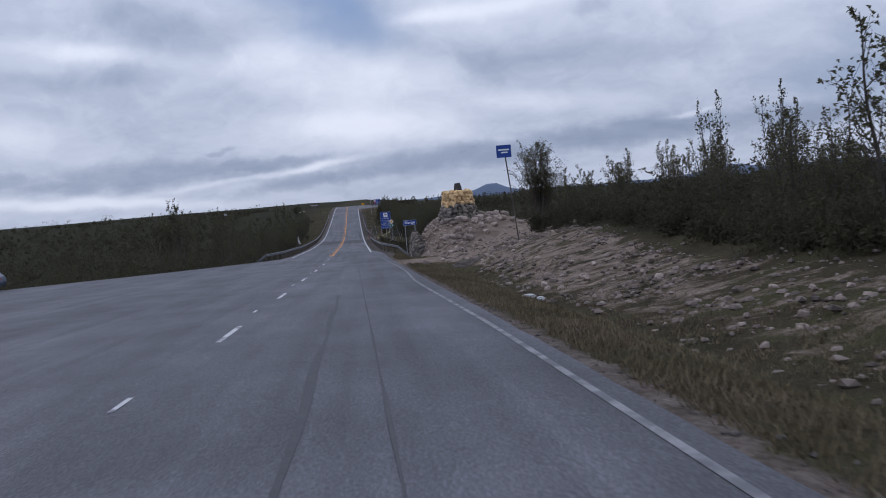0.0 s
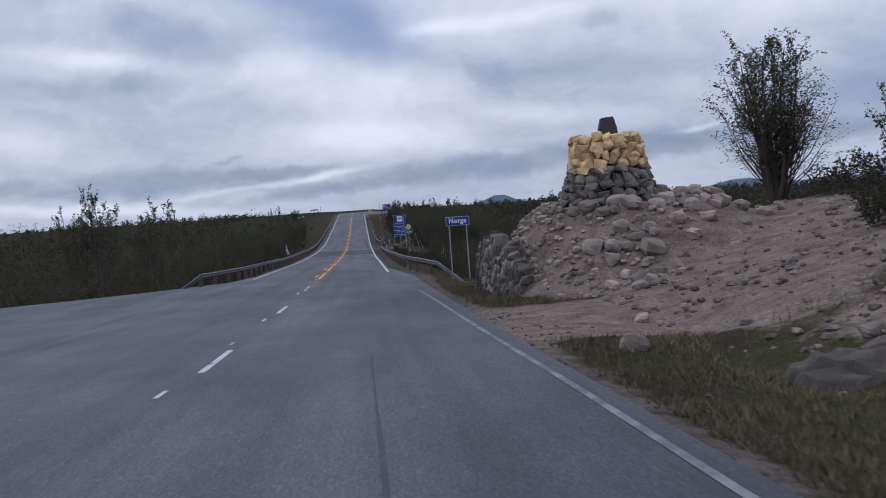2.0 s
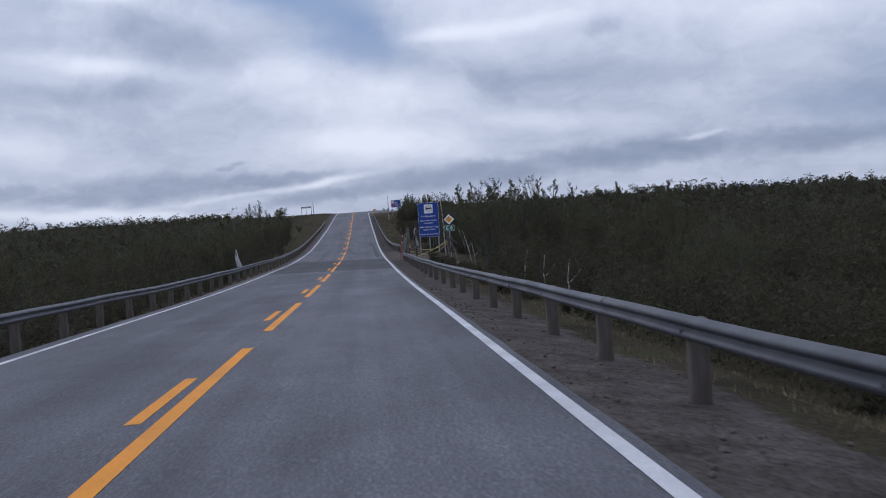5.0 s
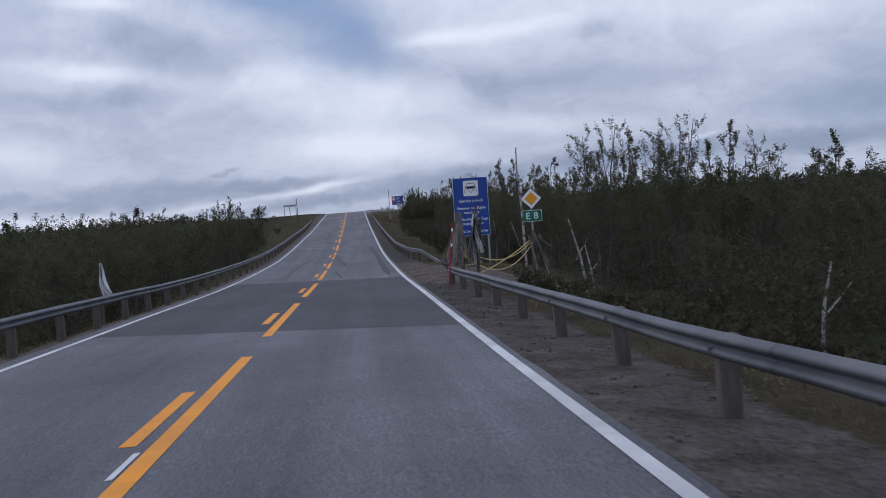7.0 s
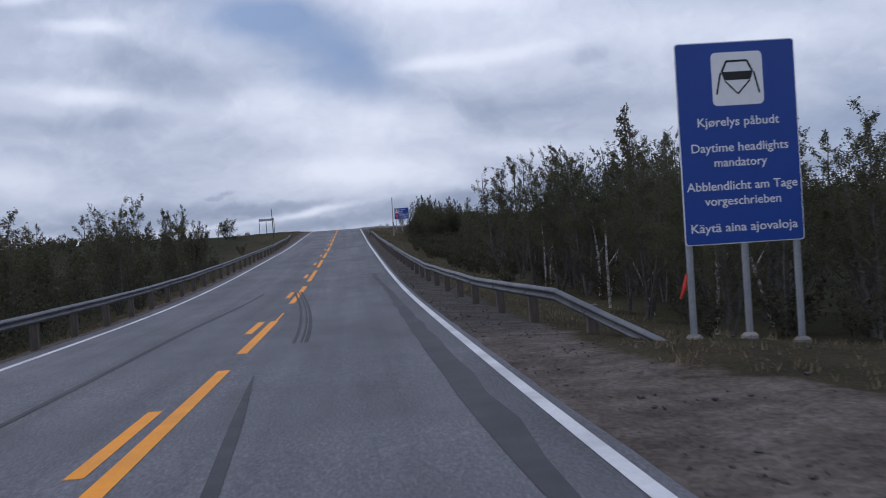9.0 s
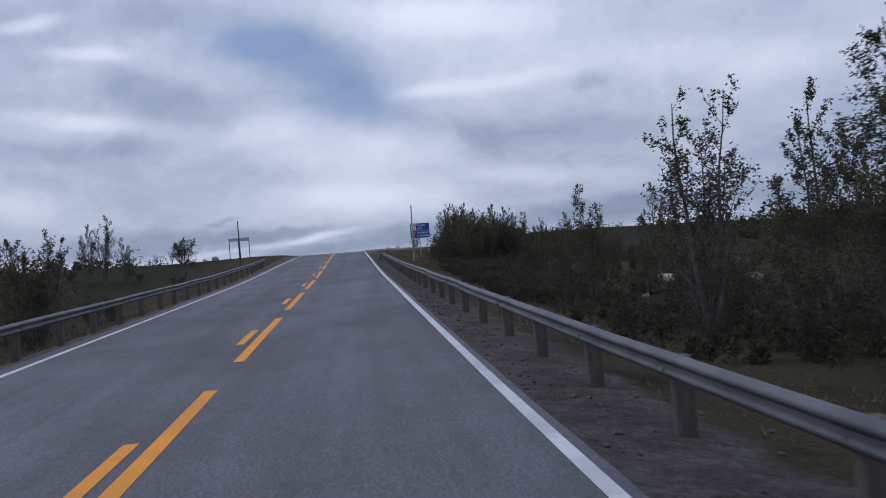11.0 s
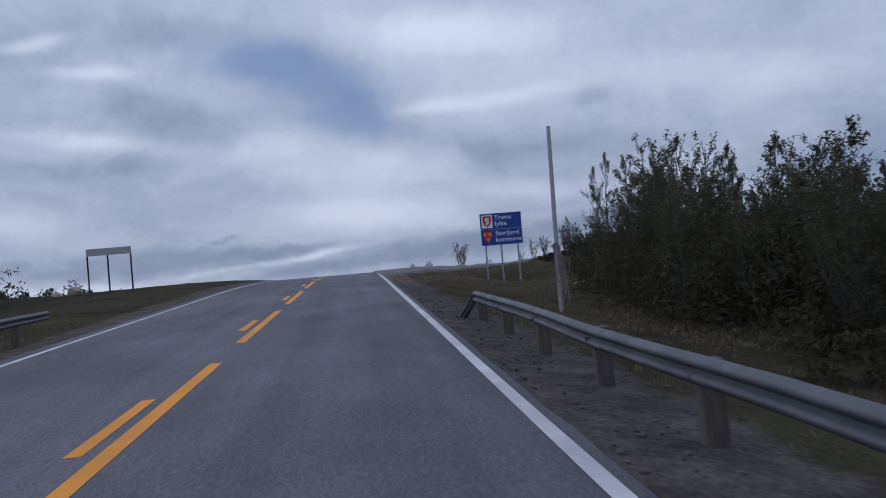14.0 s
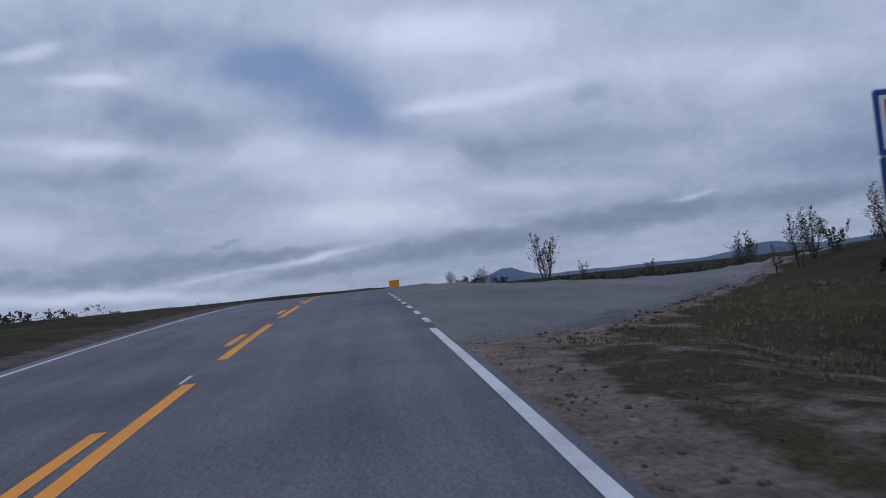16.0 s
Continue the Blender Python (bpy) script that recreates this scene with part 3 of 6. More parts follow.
attr.data.foreach_set("value", [max(step(x, 18, 30) if y > 66 else step(x, 14, 22), step(x, 9.5, 12.5) * step(y, 84, 92) * (1 - step(y, 236, 250)), 0.85 * step(x - brow(y), 0.0, 1.2) * step(y, 26, 32) * (1 - step(y, 53, 57)), step(left_edge(y) - x, 4, 10)) for x, y, _ in verts])
me.materials.append(surface_mix())

# ---- road ----
bm = bmesh.new()
rows = []
yy = [*np.arange(-60, 400, 1.0), *range(400, 800, 10)]
for y in yy:
    le, re, z = left_edge(y), right_edge(y), road_z(y)
    cols = [(le - 0.05, -0.09), (le, 0.0), *((le + (re - le) * k / 8, 0.0) for k in range(1, 8)), (re, 0.0), (re + 0.05, -0.09)]
    rows.append([bm.verts.new((x, y, z + h)) for x, h in cols])
for lo, hi in zip(rows, rows[1:]):
    for k in range(10):
        bm.faces.new((lo[k], lo[k + 1], hi[k + 1], hi[k]))
road = tagged(link("road", bm, ASPHALT, smooth=True), "worn grey asphalt road that dips and climbs to a crest", "road", kind="structure")


# gravel surface of the side road at the crest
bm = bmesh.new()
grid = []
for i in range(41):
    x = 3.3 + 34 * (i / 40) ** 1.3
    row_ = []
    for j in range(29):
        near = 306.2 + max(x - 5.0, 0) * 1.62 + 0.5 * noise.noise(Vector((x * 0.6, 2, 7)))
        y = near + (max(348, near + 4) - near) * (j / 28) ** 1.5
        row_.append(bm.verts.new((x, y, max(ground_z(x, y), road_z(y) - 1.6) + (0.09 if j else -0.02))))
    grid.append(row_)
for a, b in zip(grid, grid[1:]):
    for j in range(28):
        bm.faces.new((a[j], b[j], b[j + 1], a[j + 1]))
tagged(link("side_road", bm, asphalt("gravel_road", (0.098, 0.094, 0.098), (0.125, 0.120, 0.123), 0.8, 0.1), smooth=True), "pale grey gravel side road at the crest", "road", kind="structure")


def strip(name, mat, x, y0, y1, width, lift=0.004, parent=road, curve=None, label=""):
    """A flat band laid on the carriageway along y."""
    b = bmesh.new()
    n = max(2, int((y1 - y0) / 1.5) + 1)
    prev = None
    for k in range(n):
        y = y0 + (y1 - y0) * k / (n - 1)
        cx, w = curve(y) if curve else (x, width)
        pair = [b.verts.new((cx + s * w / 2, y, road_z(y) + lift)) for s in (-1, 1)]
        if prev:
            b.faces.new((prev[0], prev[1], pair[1], pair[0]))
        prev = pair
    return part(name, b, mat, parent, label)


strip("edge_line", WHITE, 3.22, 82.4, 309.6, 0.125, label="solid white edge line")
for k in range(8):
    strip("edge_dash", WHITE, 3.3, 311.2 + 3 * k, 312.7 + 3 * k, 0.15)
strip("edge_line", WHITE, -3.63, 86, 398, 0.12, label="solid white edge line")
strip("edge_line", OLDWHITE, 3.90, -30, 64, 0.075, curve=lambda y: (table([(8, 3.90), (19, 3.80), (25, 3.76), (34, 3.92), (42, 3.92), (51, 3.84), (58, 3.79), (64, 3.68)], y), 0.075), label="worn white edge line")
for k in range(0, 6):
    y = 9.5 + 12.05 * k
    strip("lane_dash", DASHWHITE, -0.09, y, y + 3, 0.10)
for k in range(0, 26):
    y = 79.9 + 12 * k
    strip("yellow_dash", YELLOW, 0.0, y - (0.9 if k == 8 else 0), y + (5.8 if k == 8 else 9), 0.16)
    if k == 8:
        strip("yellow_dash", YELLOW, 0.03, y + 5.8, y + 8.4, 0.05, label="worn end of a yellow dash")
    strip("yellow_dash", YELLOW, -0.27, y + 2.8, y + 5.8, 0.14)

# tar seams, patch and tyre marks
strip("tar_seam", TAR, 0, -8, 20.5, 0.13, curve=lambda y: (1.56 + 0.02 * math.sin(y * 0.9), 0.035 + 0.075 * abs(math.sin(y * 0.37))))
strip("tar_seam", TAR, 0, -20, 46, 0.13, 0.005, curve=lambda y: (2.26 - 0.004 * y, 0.025 + 0.015 * math.sin(y)))
for off, w in ((-0.10, 0.06), (0.10, 0.07), (0.02, 0.04)):
    strip("tyre_mark", MARK, 0, 176, 193.5, 0.25, 0.006, curve=lambda y: (0.80 + off - 0.9 * ((y - 176) / 17.5) ** 1.6, w))
strip("tyre_marks", MARK, 0, 161.5, 202, 0.5, 0.005, curve=lambda y: (2.74 - 0.2 * step(y, 188, 202) + 0.02 * math.sin(y * 1.7), (0.30 - 0.14 * step(y, 172, 195) + 0.03 * math.sin(y * 2.3)) * (0.04 + 0.96 * step(y, 161.5, 168))))
strip("tyre_marks", MARK, 0, 201.8, 202.3, 0.9, 0.006, curve=lambda y: (2.45, 0.8))
strip("tyre_mark", MARK, 0, 166, 194, 0.1, 0.005, curve=lambda y: (-1.70 + 0.5 * step(y, 178, 196), 0.09 * step(y, 165, 172) + 0.01))
strip("tyre_mark", MARK, 0, 164, 172, 0.1, 0.005, curve=lambda y: (0.80 - 0.05 * (y - 165), 0.10 * step(172.5 - y, 0, 4) + 0.01))
bm = bmesh.new()
prev = None
for k in range(27):
    a = k / 26
    pair = []
    for x in (-3.55, 3.16):
        y0, y1 = 140.9 - 0.6 * x, 163.0 - 0.75 * x
        y = y0 + (y1 - y0) * a
        pair.append(bm.verts.new((x, y, road_z(y) + 0.0025)))
    mid = bm.verts.new(((pair[0].co + pair[1].co) / 2) * Vector((1, 1, 0)) + Vector((0, 0, 1)) * (road_z((pair[0].co.y + pair[1].co.y) / 2) + 0.0025))
    cur = [pair[0], mid, pair[1]]
    if prev:
        for i in (0, 1):
            bm.faces.new((prev[i], prev[i + 1], cur[i + 1], cur[i]))
    prev = cur
part("asphalt_patch", bm, PATCH, road, "darker newer asphalt patch")
strip("worn_mark", WHITE, -0.30, 77.18, 77.36, 0.30)
strip("worn_mark", WHITE, 0.0, 77.30, 77.45, 0.36)
for y, d in ((3.1, 0.9), (16.3, 0.7), (29.8, 0.9), (43.4, 0.6), (49.6, 0.5), (55.2, 0.9), (67.4, 0.9), (79.2, 0.9), (129.5, 0.9), (255.2, 1.1), (293.1, 0.8), (305.0, 0.9)):
    strip("worn_mark", DASHWHITE if y < 70 else WHITE, -0.22 if y < 70 else -0.13, y, y + d, 0.06 if y < 70 else 0.05, 0.006)

# ---- guard rails ----
W_PROFILE = [(0.0, 0.0), (0.022, -0.012), (0.055, -0.036), (0.055, -0.066), (0.012, -0.096), (0.012, -0.112), (0.055, -0.142), (0.055, -0.172), (0.022, -0.198), (0.0, -0.208)]


# rounder waves between those corners
CURVE = ((0, 1, 0, 0), (-0.0740, 0.7778, 0.3333, -0.0370), (-0.0370, 0.3333, 0.7778, -0.0740))
W_PROFILE = [tuple(sum(k * W_PROFILE[min(max(i + j - 1, 0), 9)][c] for j, k in enumerate(ks)) for c in (0, 1)) for i in range(9) for ks in CURVE] + [W_PROFILE[-1]]


def rail_point(path, s):
    """Place on a bent line at a length s along it, and its heading."""
    for a, b in zip(path, path[1:]):
        d = (Vector(b) - Vector(a)).length
        if s <= d + 1e-6:
            v = (Vector(b) - Vector(a)) / d
            return Vector(a) + v * min(s, d), v
        s -= d
    v = (Vector(path[-1]) - Vector(path[-2])).normalized()
    return Vector(path[-1]), v


def guardrail(path, side, label, first, last, group="guard rails", every=3.0):
    """A steel W-beam on posts. side: +1 where the road lies at lower x."""
    ob = thing("guardrail", label, "guard rail", group)
    lengths = [(Vector(b) - Vector(a)).length for a, b in zip(path, path[1:])]
    total = sum(lengths)
    corners = [0.0]
    for d in lengths:
        corners.append(corners[-1] + d)
    cuts = sorted({*corners, *np.arange(0, total, 1.0)})
    s0, piece = 0.0, 4.0
    while s0 < total - 0.2:
        s1 = min(s0 + piece, total)
        if total - s1 < 1.0:
            s1 = total
        stops = [s0, *(c for c in cuts if s0 + 0.15 < c < s1 - 0.15), s1]
        bm = bmesh.new()
        rings = []
        lap = 0.006 if round(s0 / piece) % 2 else 0.0
        for s in stops:
            p, v = rail_point(path, s)
            out = Vector((-side * v.y, side * v.x, 0)).normalized()
            p = p + Vector((0, 0, 0.025 * noise.noise(Vector((p.y * 0.21, p.x, 3)))))
            p = p + out * (0.03 * noise.noise(Vector((p.y * 0.17, 7, p.x))))
            face = [p + out * (n + lap) + Vector((0, 0, z)) for n, z in W_PROFILE]
            rear = [p + out * (n + lap - 0.005) + Vector((0, 0, z)) for n, z in reversed(W_PROFILE)]
            rings.append([bm.verts.new(q) for q in face + rear])
        n = len(rings[0])
        for lo, hi in zip(rings, rings[1:]):
            for k in range(n):
                bm.faces.new((lo[k], lo[(k + 1) % n], hi[(k + 1) % n], hi[k]))
        bm.faces.new(rings[0])
        bm.faces.new(rings[-1][::-1])
        bmesh.ops.recalc_face_normals(bm, faces=bm.faces)
        part("beam", bm, STEEL, ob, smooth=False)
        s0 = s1
    post_mesh = None
    s = first
    while s < total - last:
        p, v = rail_point(path, s)
        out = Vector((-side * v.y, side * v.x, 0)).normalized()
        base = p - out * 0.075
        gz = min(ground_z(base.x, base.y), p.z - 0.3)
        if post_mesh is None:
            bm = bmesh.new()
            box(bm, (0.16, 0.14, 1.15), (0, 0, -0.575), bevel=0.012)
            post = part("post", bm, POST, ob, "weathered brown post")
            post_mesh = post.data
        else:
            post = new("post", post_mesh)
            post.parent = ob
            post["label"] = "weathered brown post"
        post.matrix_basis = Matrix.Translation((base.x, base.y, p.z - 0.03)) @ Euler((radians(random.uniform(-2, 2)), radians(random.uniform(-2, 2)), 0)).to_matrix().to_4x4()
        bm = bmesh.new()
        tube(bm, [base + out * 0.07 + Vector((0, 0, -0.14)), base + out * 0.145 + Vector((0, 0, -0.14))], 0.018, 6)
        part("bolt", bm, STEEL, ob)
        s += every
    return ob


def rail_path(points):
    """Points of x, y and height over the road."""
    return [(x, y, road_z(y) + h) for x, y, h in points]


def fill(points, every=10.0):
    out = []
    for (x0, y0, h0), (x1, y1, h1) in zip(points, points[1:]):
        n = max(1, int(abs(y1 - y0) / every))
        out += [(x0 + (x1 - x0) * k / n, y0 + (y1 - y0) * k / n, h0 + (h1 - h0) * k / n) for k in range(n)]
    return out + [points[-1]]


guardrail(rail_path(fill([(6.4, 77.3, -0.50), (5.44, 79.6, 0.42), (4.7, 83.5, 0.56), (4.3, 90, 0.60), (4.2, 120, 0.60), (4.2, 153.3, 0.52)])), 1,
          "grey steel guard rail on brown posts beside the gravel shoulder", 1.0, 0.3, every=3.26)
guardrail(rail_path(fill([(5.75, 172.0, -0.14), (4.80, 175.3, 0.58), (4.42, 182.9, 0.56), (4.22, 194, 0.56), (4.1, 230, 0.60), (4.1, 250, 0.57), (4.1, 266, 0.50), (4.1, 273.4, 0.44), (3.85, 273.9, -0.02)])), 1,
          "grey steel guard rail climbing the hill, ends bent down", 2.55, 0.8)
guardrail(rail_path(fill([(-6.6, 81.1, -0.1), (-5.5, 81.6, 0.62), (-4.75, 90, 0.60), (-4.55, 120, 0.60), (-4.5, 190, 0.62), (-4.6, 265, 0.6), (-5.0, 278.8, 0.56)])), -1,
          "grey steel guard rail with a sloping end beside the lay-by", 1.4, 0.4)

# ---- signs ----


def words(body, size, mat, parent, at, align="CENTER", name="lettering", m=None, spacing=1.0, bold=0.006):
    """Flat letters that face -y."""
    cu = bpy.data.curves.new(name, "FONT")
    cu.body, cu.size, cu.align_x, cu.extrude, cu.resolution_u = body, size, align, 0.002, 3
    cu.space_character = spacing
    cu.offset = bold * size
    tmp = bpy.data.objects.new("letters", cu)
    me = bpy.data.meshes.new_from_object(tmp)
    bpy.data.objects.remove(tmp)
    bpy.data.curves.remove(cu)
    me.materials.append(mat)
    ob = new(name, me)
    ob.parent = parent
    ob.matrix_basis = Matrix.Translation(at) @ pose(0, 0, 0, 90) @ (m or Matrix())
    return ob


def line_of_words(body, size, mat, parent, at, width, tall=1.0):
    """A line of writing, centred, each word an object of its own."""
    def bounds(me):
        return min(v.co.x for v in me.vertices), max(v.co.x for v in me.vertices)

    whole = words(body, size, mat, parent, (0, 0, 0), align="LEFT")
    lo_, hi_ = bounds(whole.data)
    bpy.data.objects.remove(whole)
    k = width / (hi_ - lo_)
    said = ""
    for w in body.split(" "):
        said = (said + " " + w).strip()
        so_far = words(said, size, mat, parent, (0, 0, 0), align="LEFT")
        end = bounds(so_far.data)[1]
        bpy.data.objects.remove(so_far)
        o = words(w, size, mat, parent, (0, 0, 0), align="LEFT")
        shift = (end - bounds(o.data)[1] - (lo_ + hi_) / 2) * k
        o.matrix_basis = Matrix.Translation((at[0] + shift, at[1], at[2])) @ pose(0, 0, 0, 90) @ Matrix.Diagonal((k, tall, 1, 1))


def slab(w, h, depth, radius, y=0.0, at=(0, 0), sides=4):
    """A board with rounded corners in the xz plane, its face at -y."""
    bm = bmesh.new()
    ring = []
    for cx, cz, a0 in ((1, 1, 0), (-1, 1, 90), (-1, -1, 180), (1, -1, 270)):
        for k in range(sides + 1):
            a = radians(a0 + 90 * k / sides)
            ring.append((at[0] + cx * (w / 2 - radius) + radius * math.cos(a), at[1] + cz * (h / 2 - radius) + radius * math.sin(a)))
    front = [bm.verts.new((x, y - depth, z)) for x, z in ring]
    rear = [bm.verts.new((x, y, z)) for x, z in ring]
    bm.faces.new(front)
    bm.faces.new(rear[::-1])
    for k in range(len(ring)):
        j = (k + 1) % len(ring)
        bm.faces.new((front[j], front[k], rear[k], rear[j]))
    bmesh.ops.recalc_face_normals(bm, faces=bm.faces)
    return bm


def shape(points, depth, y):
    bm = bmesh.new()
    front = [bm.verts.new((x, y - depth, z)) for x, z in points]
    rear = [bm.verts.new((x, y, z)) for x, z in points]
    bm.faces.new(front)
    bm.faces.new(rear[::-1])
    for k in range(len(points)):
        j = (k + 1) % len(points)
        bm.faces.new((front[j], front[k], rear[k], rear[j]))
    bmesh.ops.recalc_face_normals(bm, faces=bm.faces)
    return bm


def board(ob, w, h, mat, zc, border=True, name="panel", xc=0.0, label=""):
    """A panel with a white rim and stiffening rails at its back."""
    p = part(name, slab(w, h, 0.02, 0.04, 0.0, (xc, zc)), mat, ob, label)
    if border:
        part("rim", slab(w + 0.03, h + 0.03, 0.012, 0.05, 0.0, (xc, zc)), SIGNWHITE, ob, "thin white rim")
    for dz in (-0.3, 0.3):
        bm = bmesh.new()
        box(bm, (w * 0.94, 0.03, 0.04), (xc, 0.022, zc + dz * h))
        part("back_rail", bm, POLE, ob)
    return p


def leg(ob, x, top, foot, r=0.038, y=0.06, name="post", lean=0.0, mat=None, base=True):
    bm = bmesh.new()
    tube(bm, [(x - lean, y, foot - 0.3), (x - lean * 0.5, y, (foot + top) / 2), (x, y, top)], r, 10)
    part(name, bm, mat or POLE, ob, smooth=False)
    if base:
        bm = bmesh.new()
        tube(bm, [(x - lean, y, foot - 0.2), (x - lean, y, foot + 0.06), (x - lean, y, foot + 0.10)], [0.13, 0.12, 0.08], 10)
        part("footing", bm, STONE, ob, "grey concrete footing")


# tall leaning sign by the cairn
s = thing("road_sign", "small blue sign with two white lines on a tall leaning pole", "road sign", m=pose(9.55, 43.7, 3.39))
part("panel", slab(0.72, 0.60, 0.02, 0.03), BLUE, s)
part("text_bar", slab(0.52, 0.075, 0.004, 0.01, -0.02, (0.0, 0.07)), SIGNWHITE, s)
part("text_bar", slab(0.32, 0.065, 0.004, 0.01, -0.02, (0.02, -0.06)), SIGNWHITE, s)
leg(s, 0.02, 0.2, ground_z(9.96, 43.7) - 3.39, 0.032, 0.045, "pole", -0.40, mat=POST, base=False)

# country sign
s = thing("country_sign", "blue sign reading Norge in white on two steel posts", "road sign", m=pose(6.715, 82.3, 0))
board(s, 1.10, 0.40, BLUE, -0.67)
o = words("Norge", 0.335, SIGNWHITE, s, (0, -0.022, -0.755), spacing=1.04, bold=0.022)
o.matrix_basis = o.matrix_basis @ Matrix.Diagonal((0.84 / (max(v.co.x for v in o.data.vertices) - min(v.co.x for v in o.data.vertices)), 1, 1, 1))
for x in (-0.41, 0.42):
    leg(s, x, -0.55, ground_z(6.715 + x, 82.36), 0.032)
box(bm := bmesh.new(), (0.42, 0.3, 0.2), (0.42, 0.2, ground_z(7.1, 82.5) + 0.16), bevel=0.03)
part("footing", bm, STONE, s, "pale concrete block")

# daytime lights sign
s = thing("information_sign", "tall blue sign about headlights in four languages on three posts", "road sign", m=pose(7.35, 174.0, -2.2) @ pose(0, 0, 0, 0, 0.7, -3) @ pose(0, 0, 2.2))
W, H, ZT = 1.70, 2.86, -0.88
board(s, W, H, BLUE, ZT - H / 2)
part("pictogram_field", slab(0.74, 0.76, 0.004, 0.07, -0.02, (0.02, ZT - 0.52)), SIGNWHITE, s, "white pictogram field")
px, pz = 0.02, ZT - 0.52


def bar(a, b, w):
    (x0, z0), (x1, z1) = a, b
    d = math.hypot(x1 - x0, z1 - z0)
    nx_, nz_ = -(z1 - z0) / d * w / 2, (x1 - x0) / d * w / 2
    return [(px + x0 + nx_, pz + z0 + nz_), (px + x1 + nx_, pz + z1 + nz_), (px + x1 - nx_, pz + z1 - nz_), (px + x0 - nx_, pz + z0 - nz_)]


for pts in (bar((-0.15, 0.25), (0.15, 0.25), 0.03), bar((-0.15, 0.25), (-0.22, 0.10), 0.03), bar((0.15, 0.25), (0.22, 0.10), 0.03),
            bar((-0.24, 0.09), (-0.31, -0.22), 0.025), bar((0.24, 0.09), (0.31, -0.22), 0.025), bar((-0.18, -0.03), (0.0, -0.22), 0.022), bar((0.18, -0.03), (0.0, -0.22), 0.022),
            [(px - 0.23, pz + 0.10), (px + 0.23, pz + 0.10), (px + 0.19, pz - 0.02), (px - 0.19, pz - 0.02)]):
    part("pictogram", shape(pts, 0.003, -0.0245), SIGNBLACK, s, "black car outline")
for body, yy_, size in (("Kjørelys påbudt", 0.392, 0.195), ("Daytime headlights", 0.520, 0.195), ("mandatory", 0.595, 0.195),
                        ("Abblendlicht am Tage", 0.712, 0.195), ("vorgeschrieben", 0.787, 0.195), ("Käytä aina ajovaloja", 0.920, 0.195)):
    want = {"Kjørelys påbudt": 1.18, "Daytime headlights": 1.40, "mandatory": 0.76, "Abblendlicht am Tage": 1.60, "vorgeschrieben": 1.10, "Käytä aina ajovaloja": 1.54}[body]
    line_of_words(body, size, SIGNWHITE, s, (0.0, -0.022, ZT - H * yy_ - 0.065), want, 0.92)
for x in (-0.80, 0.01, 0.77):
    leg(s, x, ZT - 0.2, ground_z(7.35 + x, 174.06), 0.05)
bm = bmesh.new()
tube(bm, [(-0.88, -0.02, -4.15), (-0.93, -0.03, -4.35), (-0.99, -0.02, -4.5)], [0.02, 0.035, 0.015], 5)
part("ribbon", bm, SIGNRED, s, "orange ribbon")

# priority road sign with route number
s = thing("priority_sign", "yellow and white diamond sign over a green E 8 plate", "road sign", m=pose(7.81, 159.0, 0))


def diamond(r, depth, y, mat, name, label=""):
    part(name, shape([(r, -2.27), (0, -2.27 + r), (-r, -2.27), (0, -2.27 - r)], depth, y), mat, s, label)


diamond(0.400, 0.012, 0.0, SIGNBLACK, "rim", "black rim")
diamond(0.365, 0.004, -0.012, SIGNWHITE, "panel", "white diamond panel")
diamond(0.235, 0.003, -0.016, SIGNYELLOW, "centre", "orange yellow centre")
part("rim", slab(0.70, 0.40, 0.012, 0.03, 0.0, (0, -2.88)), SIGNWHITE, s)
part("plate", slab(0.67, 0.37, 0.016, 0.025, 0.0, (0, -2.88)), SIGNGREEN, s, "green route number plate")
line_of_words("E 8", 0.33, SIGNWHITE, s, (0, -0.018, -2.99), 0.43)
leg(s, -0.0, -2.0, ground_z(7.81, 159.05), 0.038)

# county and municipality sign
s = thing("county_sign", "blue sign with two shields reading Troms fylke and Storfjord kommune", "road sign", m=pose(9.02, 303.7, 0))
board(s, 1.96, 0.74, BLUE, 0.88)
board(s, 1.96, 0.74, BLUE, 0.12, name="lower_panel")
part("crest_field", slab(0.52, 0.62, 0.004, 0.02, -0.02, (-0.66, 0.88)), SIGNWHITE, s, "white crest field")


def shield(cx, cz, w, h):
    return [(cx - w / 2, cz + h / 2), (cx + w / 2, cz + h / 2), (cx + w / 2, cz), (cx + w * 0.33, cz - h * 0.3), (cx, cz - h / 2), (cx - w * 0.33, cz - h * 0.3), (cx - w / 2, cz)]


part("crest", shape(shield(-0.66, 0.88, 0.40, 0.52), 0.003, -0.0245), SIGNRED, s, "dull red shield")
for cx, cz, w, h in ((-0.70, 0.95, 0.12, 0.2), (-0.63, 0.84, 0.16, 0.14), (-0.60, 0.98, 0.07, 0.16), (-0.68, 0.74, 0.07, 0.14)):
    part("crest_mark", shape(shield(cx, cz, w, h), 0.002, -0.0280), SIGNWHITE, s)
part("crest", shape([(-0.88, 0.40), (-0.46, 0.40), (-0.46, 0.22), (-0.66, -0.18), (-0.88, 0.22)], 0.003, -0.0205), SIGNRED, s, "orange red shield")
for cx, cz in ((-0.79, 0.27), (-0.55, 0.27), (-0.66, 0.02)):
    part("crest_mark", slab(0.11, 0.13, 0.002, 0.05, -0.0240, (cx, cz)), SIGNYELLOW, s)
for body, at, size in (("Troms", (-0.30, -0.022, 0.96), 0.29), ("fylke", (-0.30, -0.022, 0.66), 0.29), ("Storfjord", (-0.30, -0.022, 0.21), 0.29), ("kommune", (-0.30, -0.022, -0.10), 0.29)):
    words(body, size, SIGNWHITE, s, at, align="LEFT", spacing=1.06)
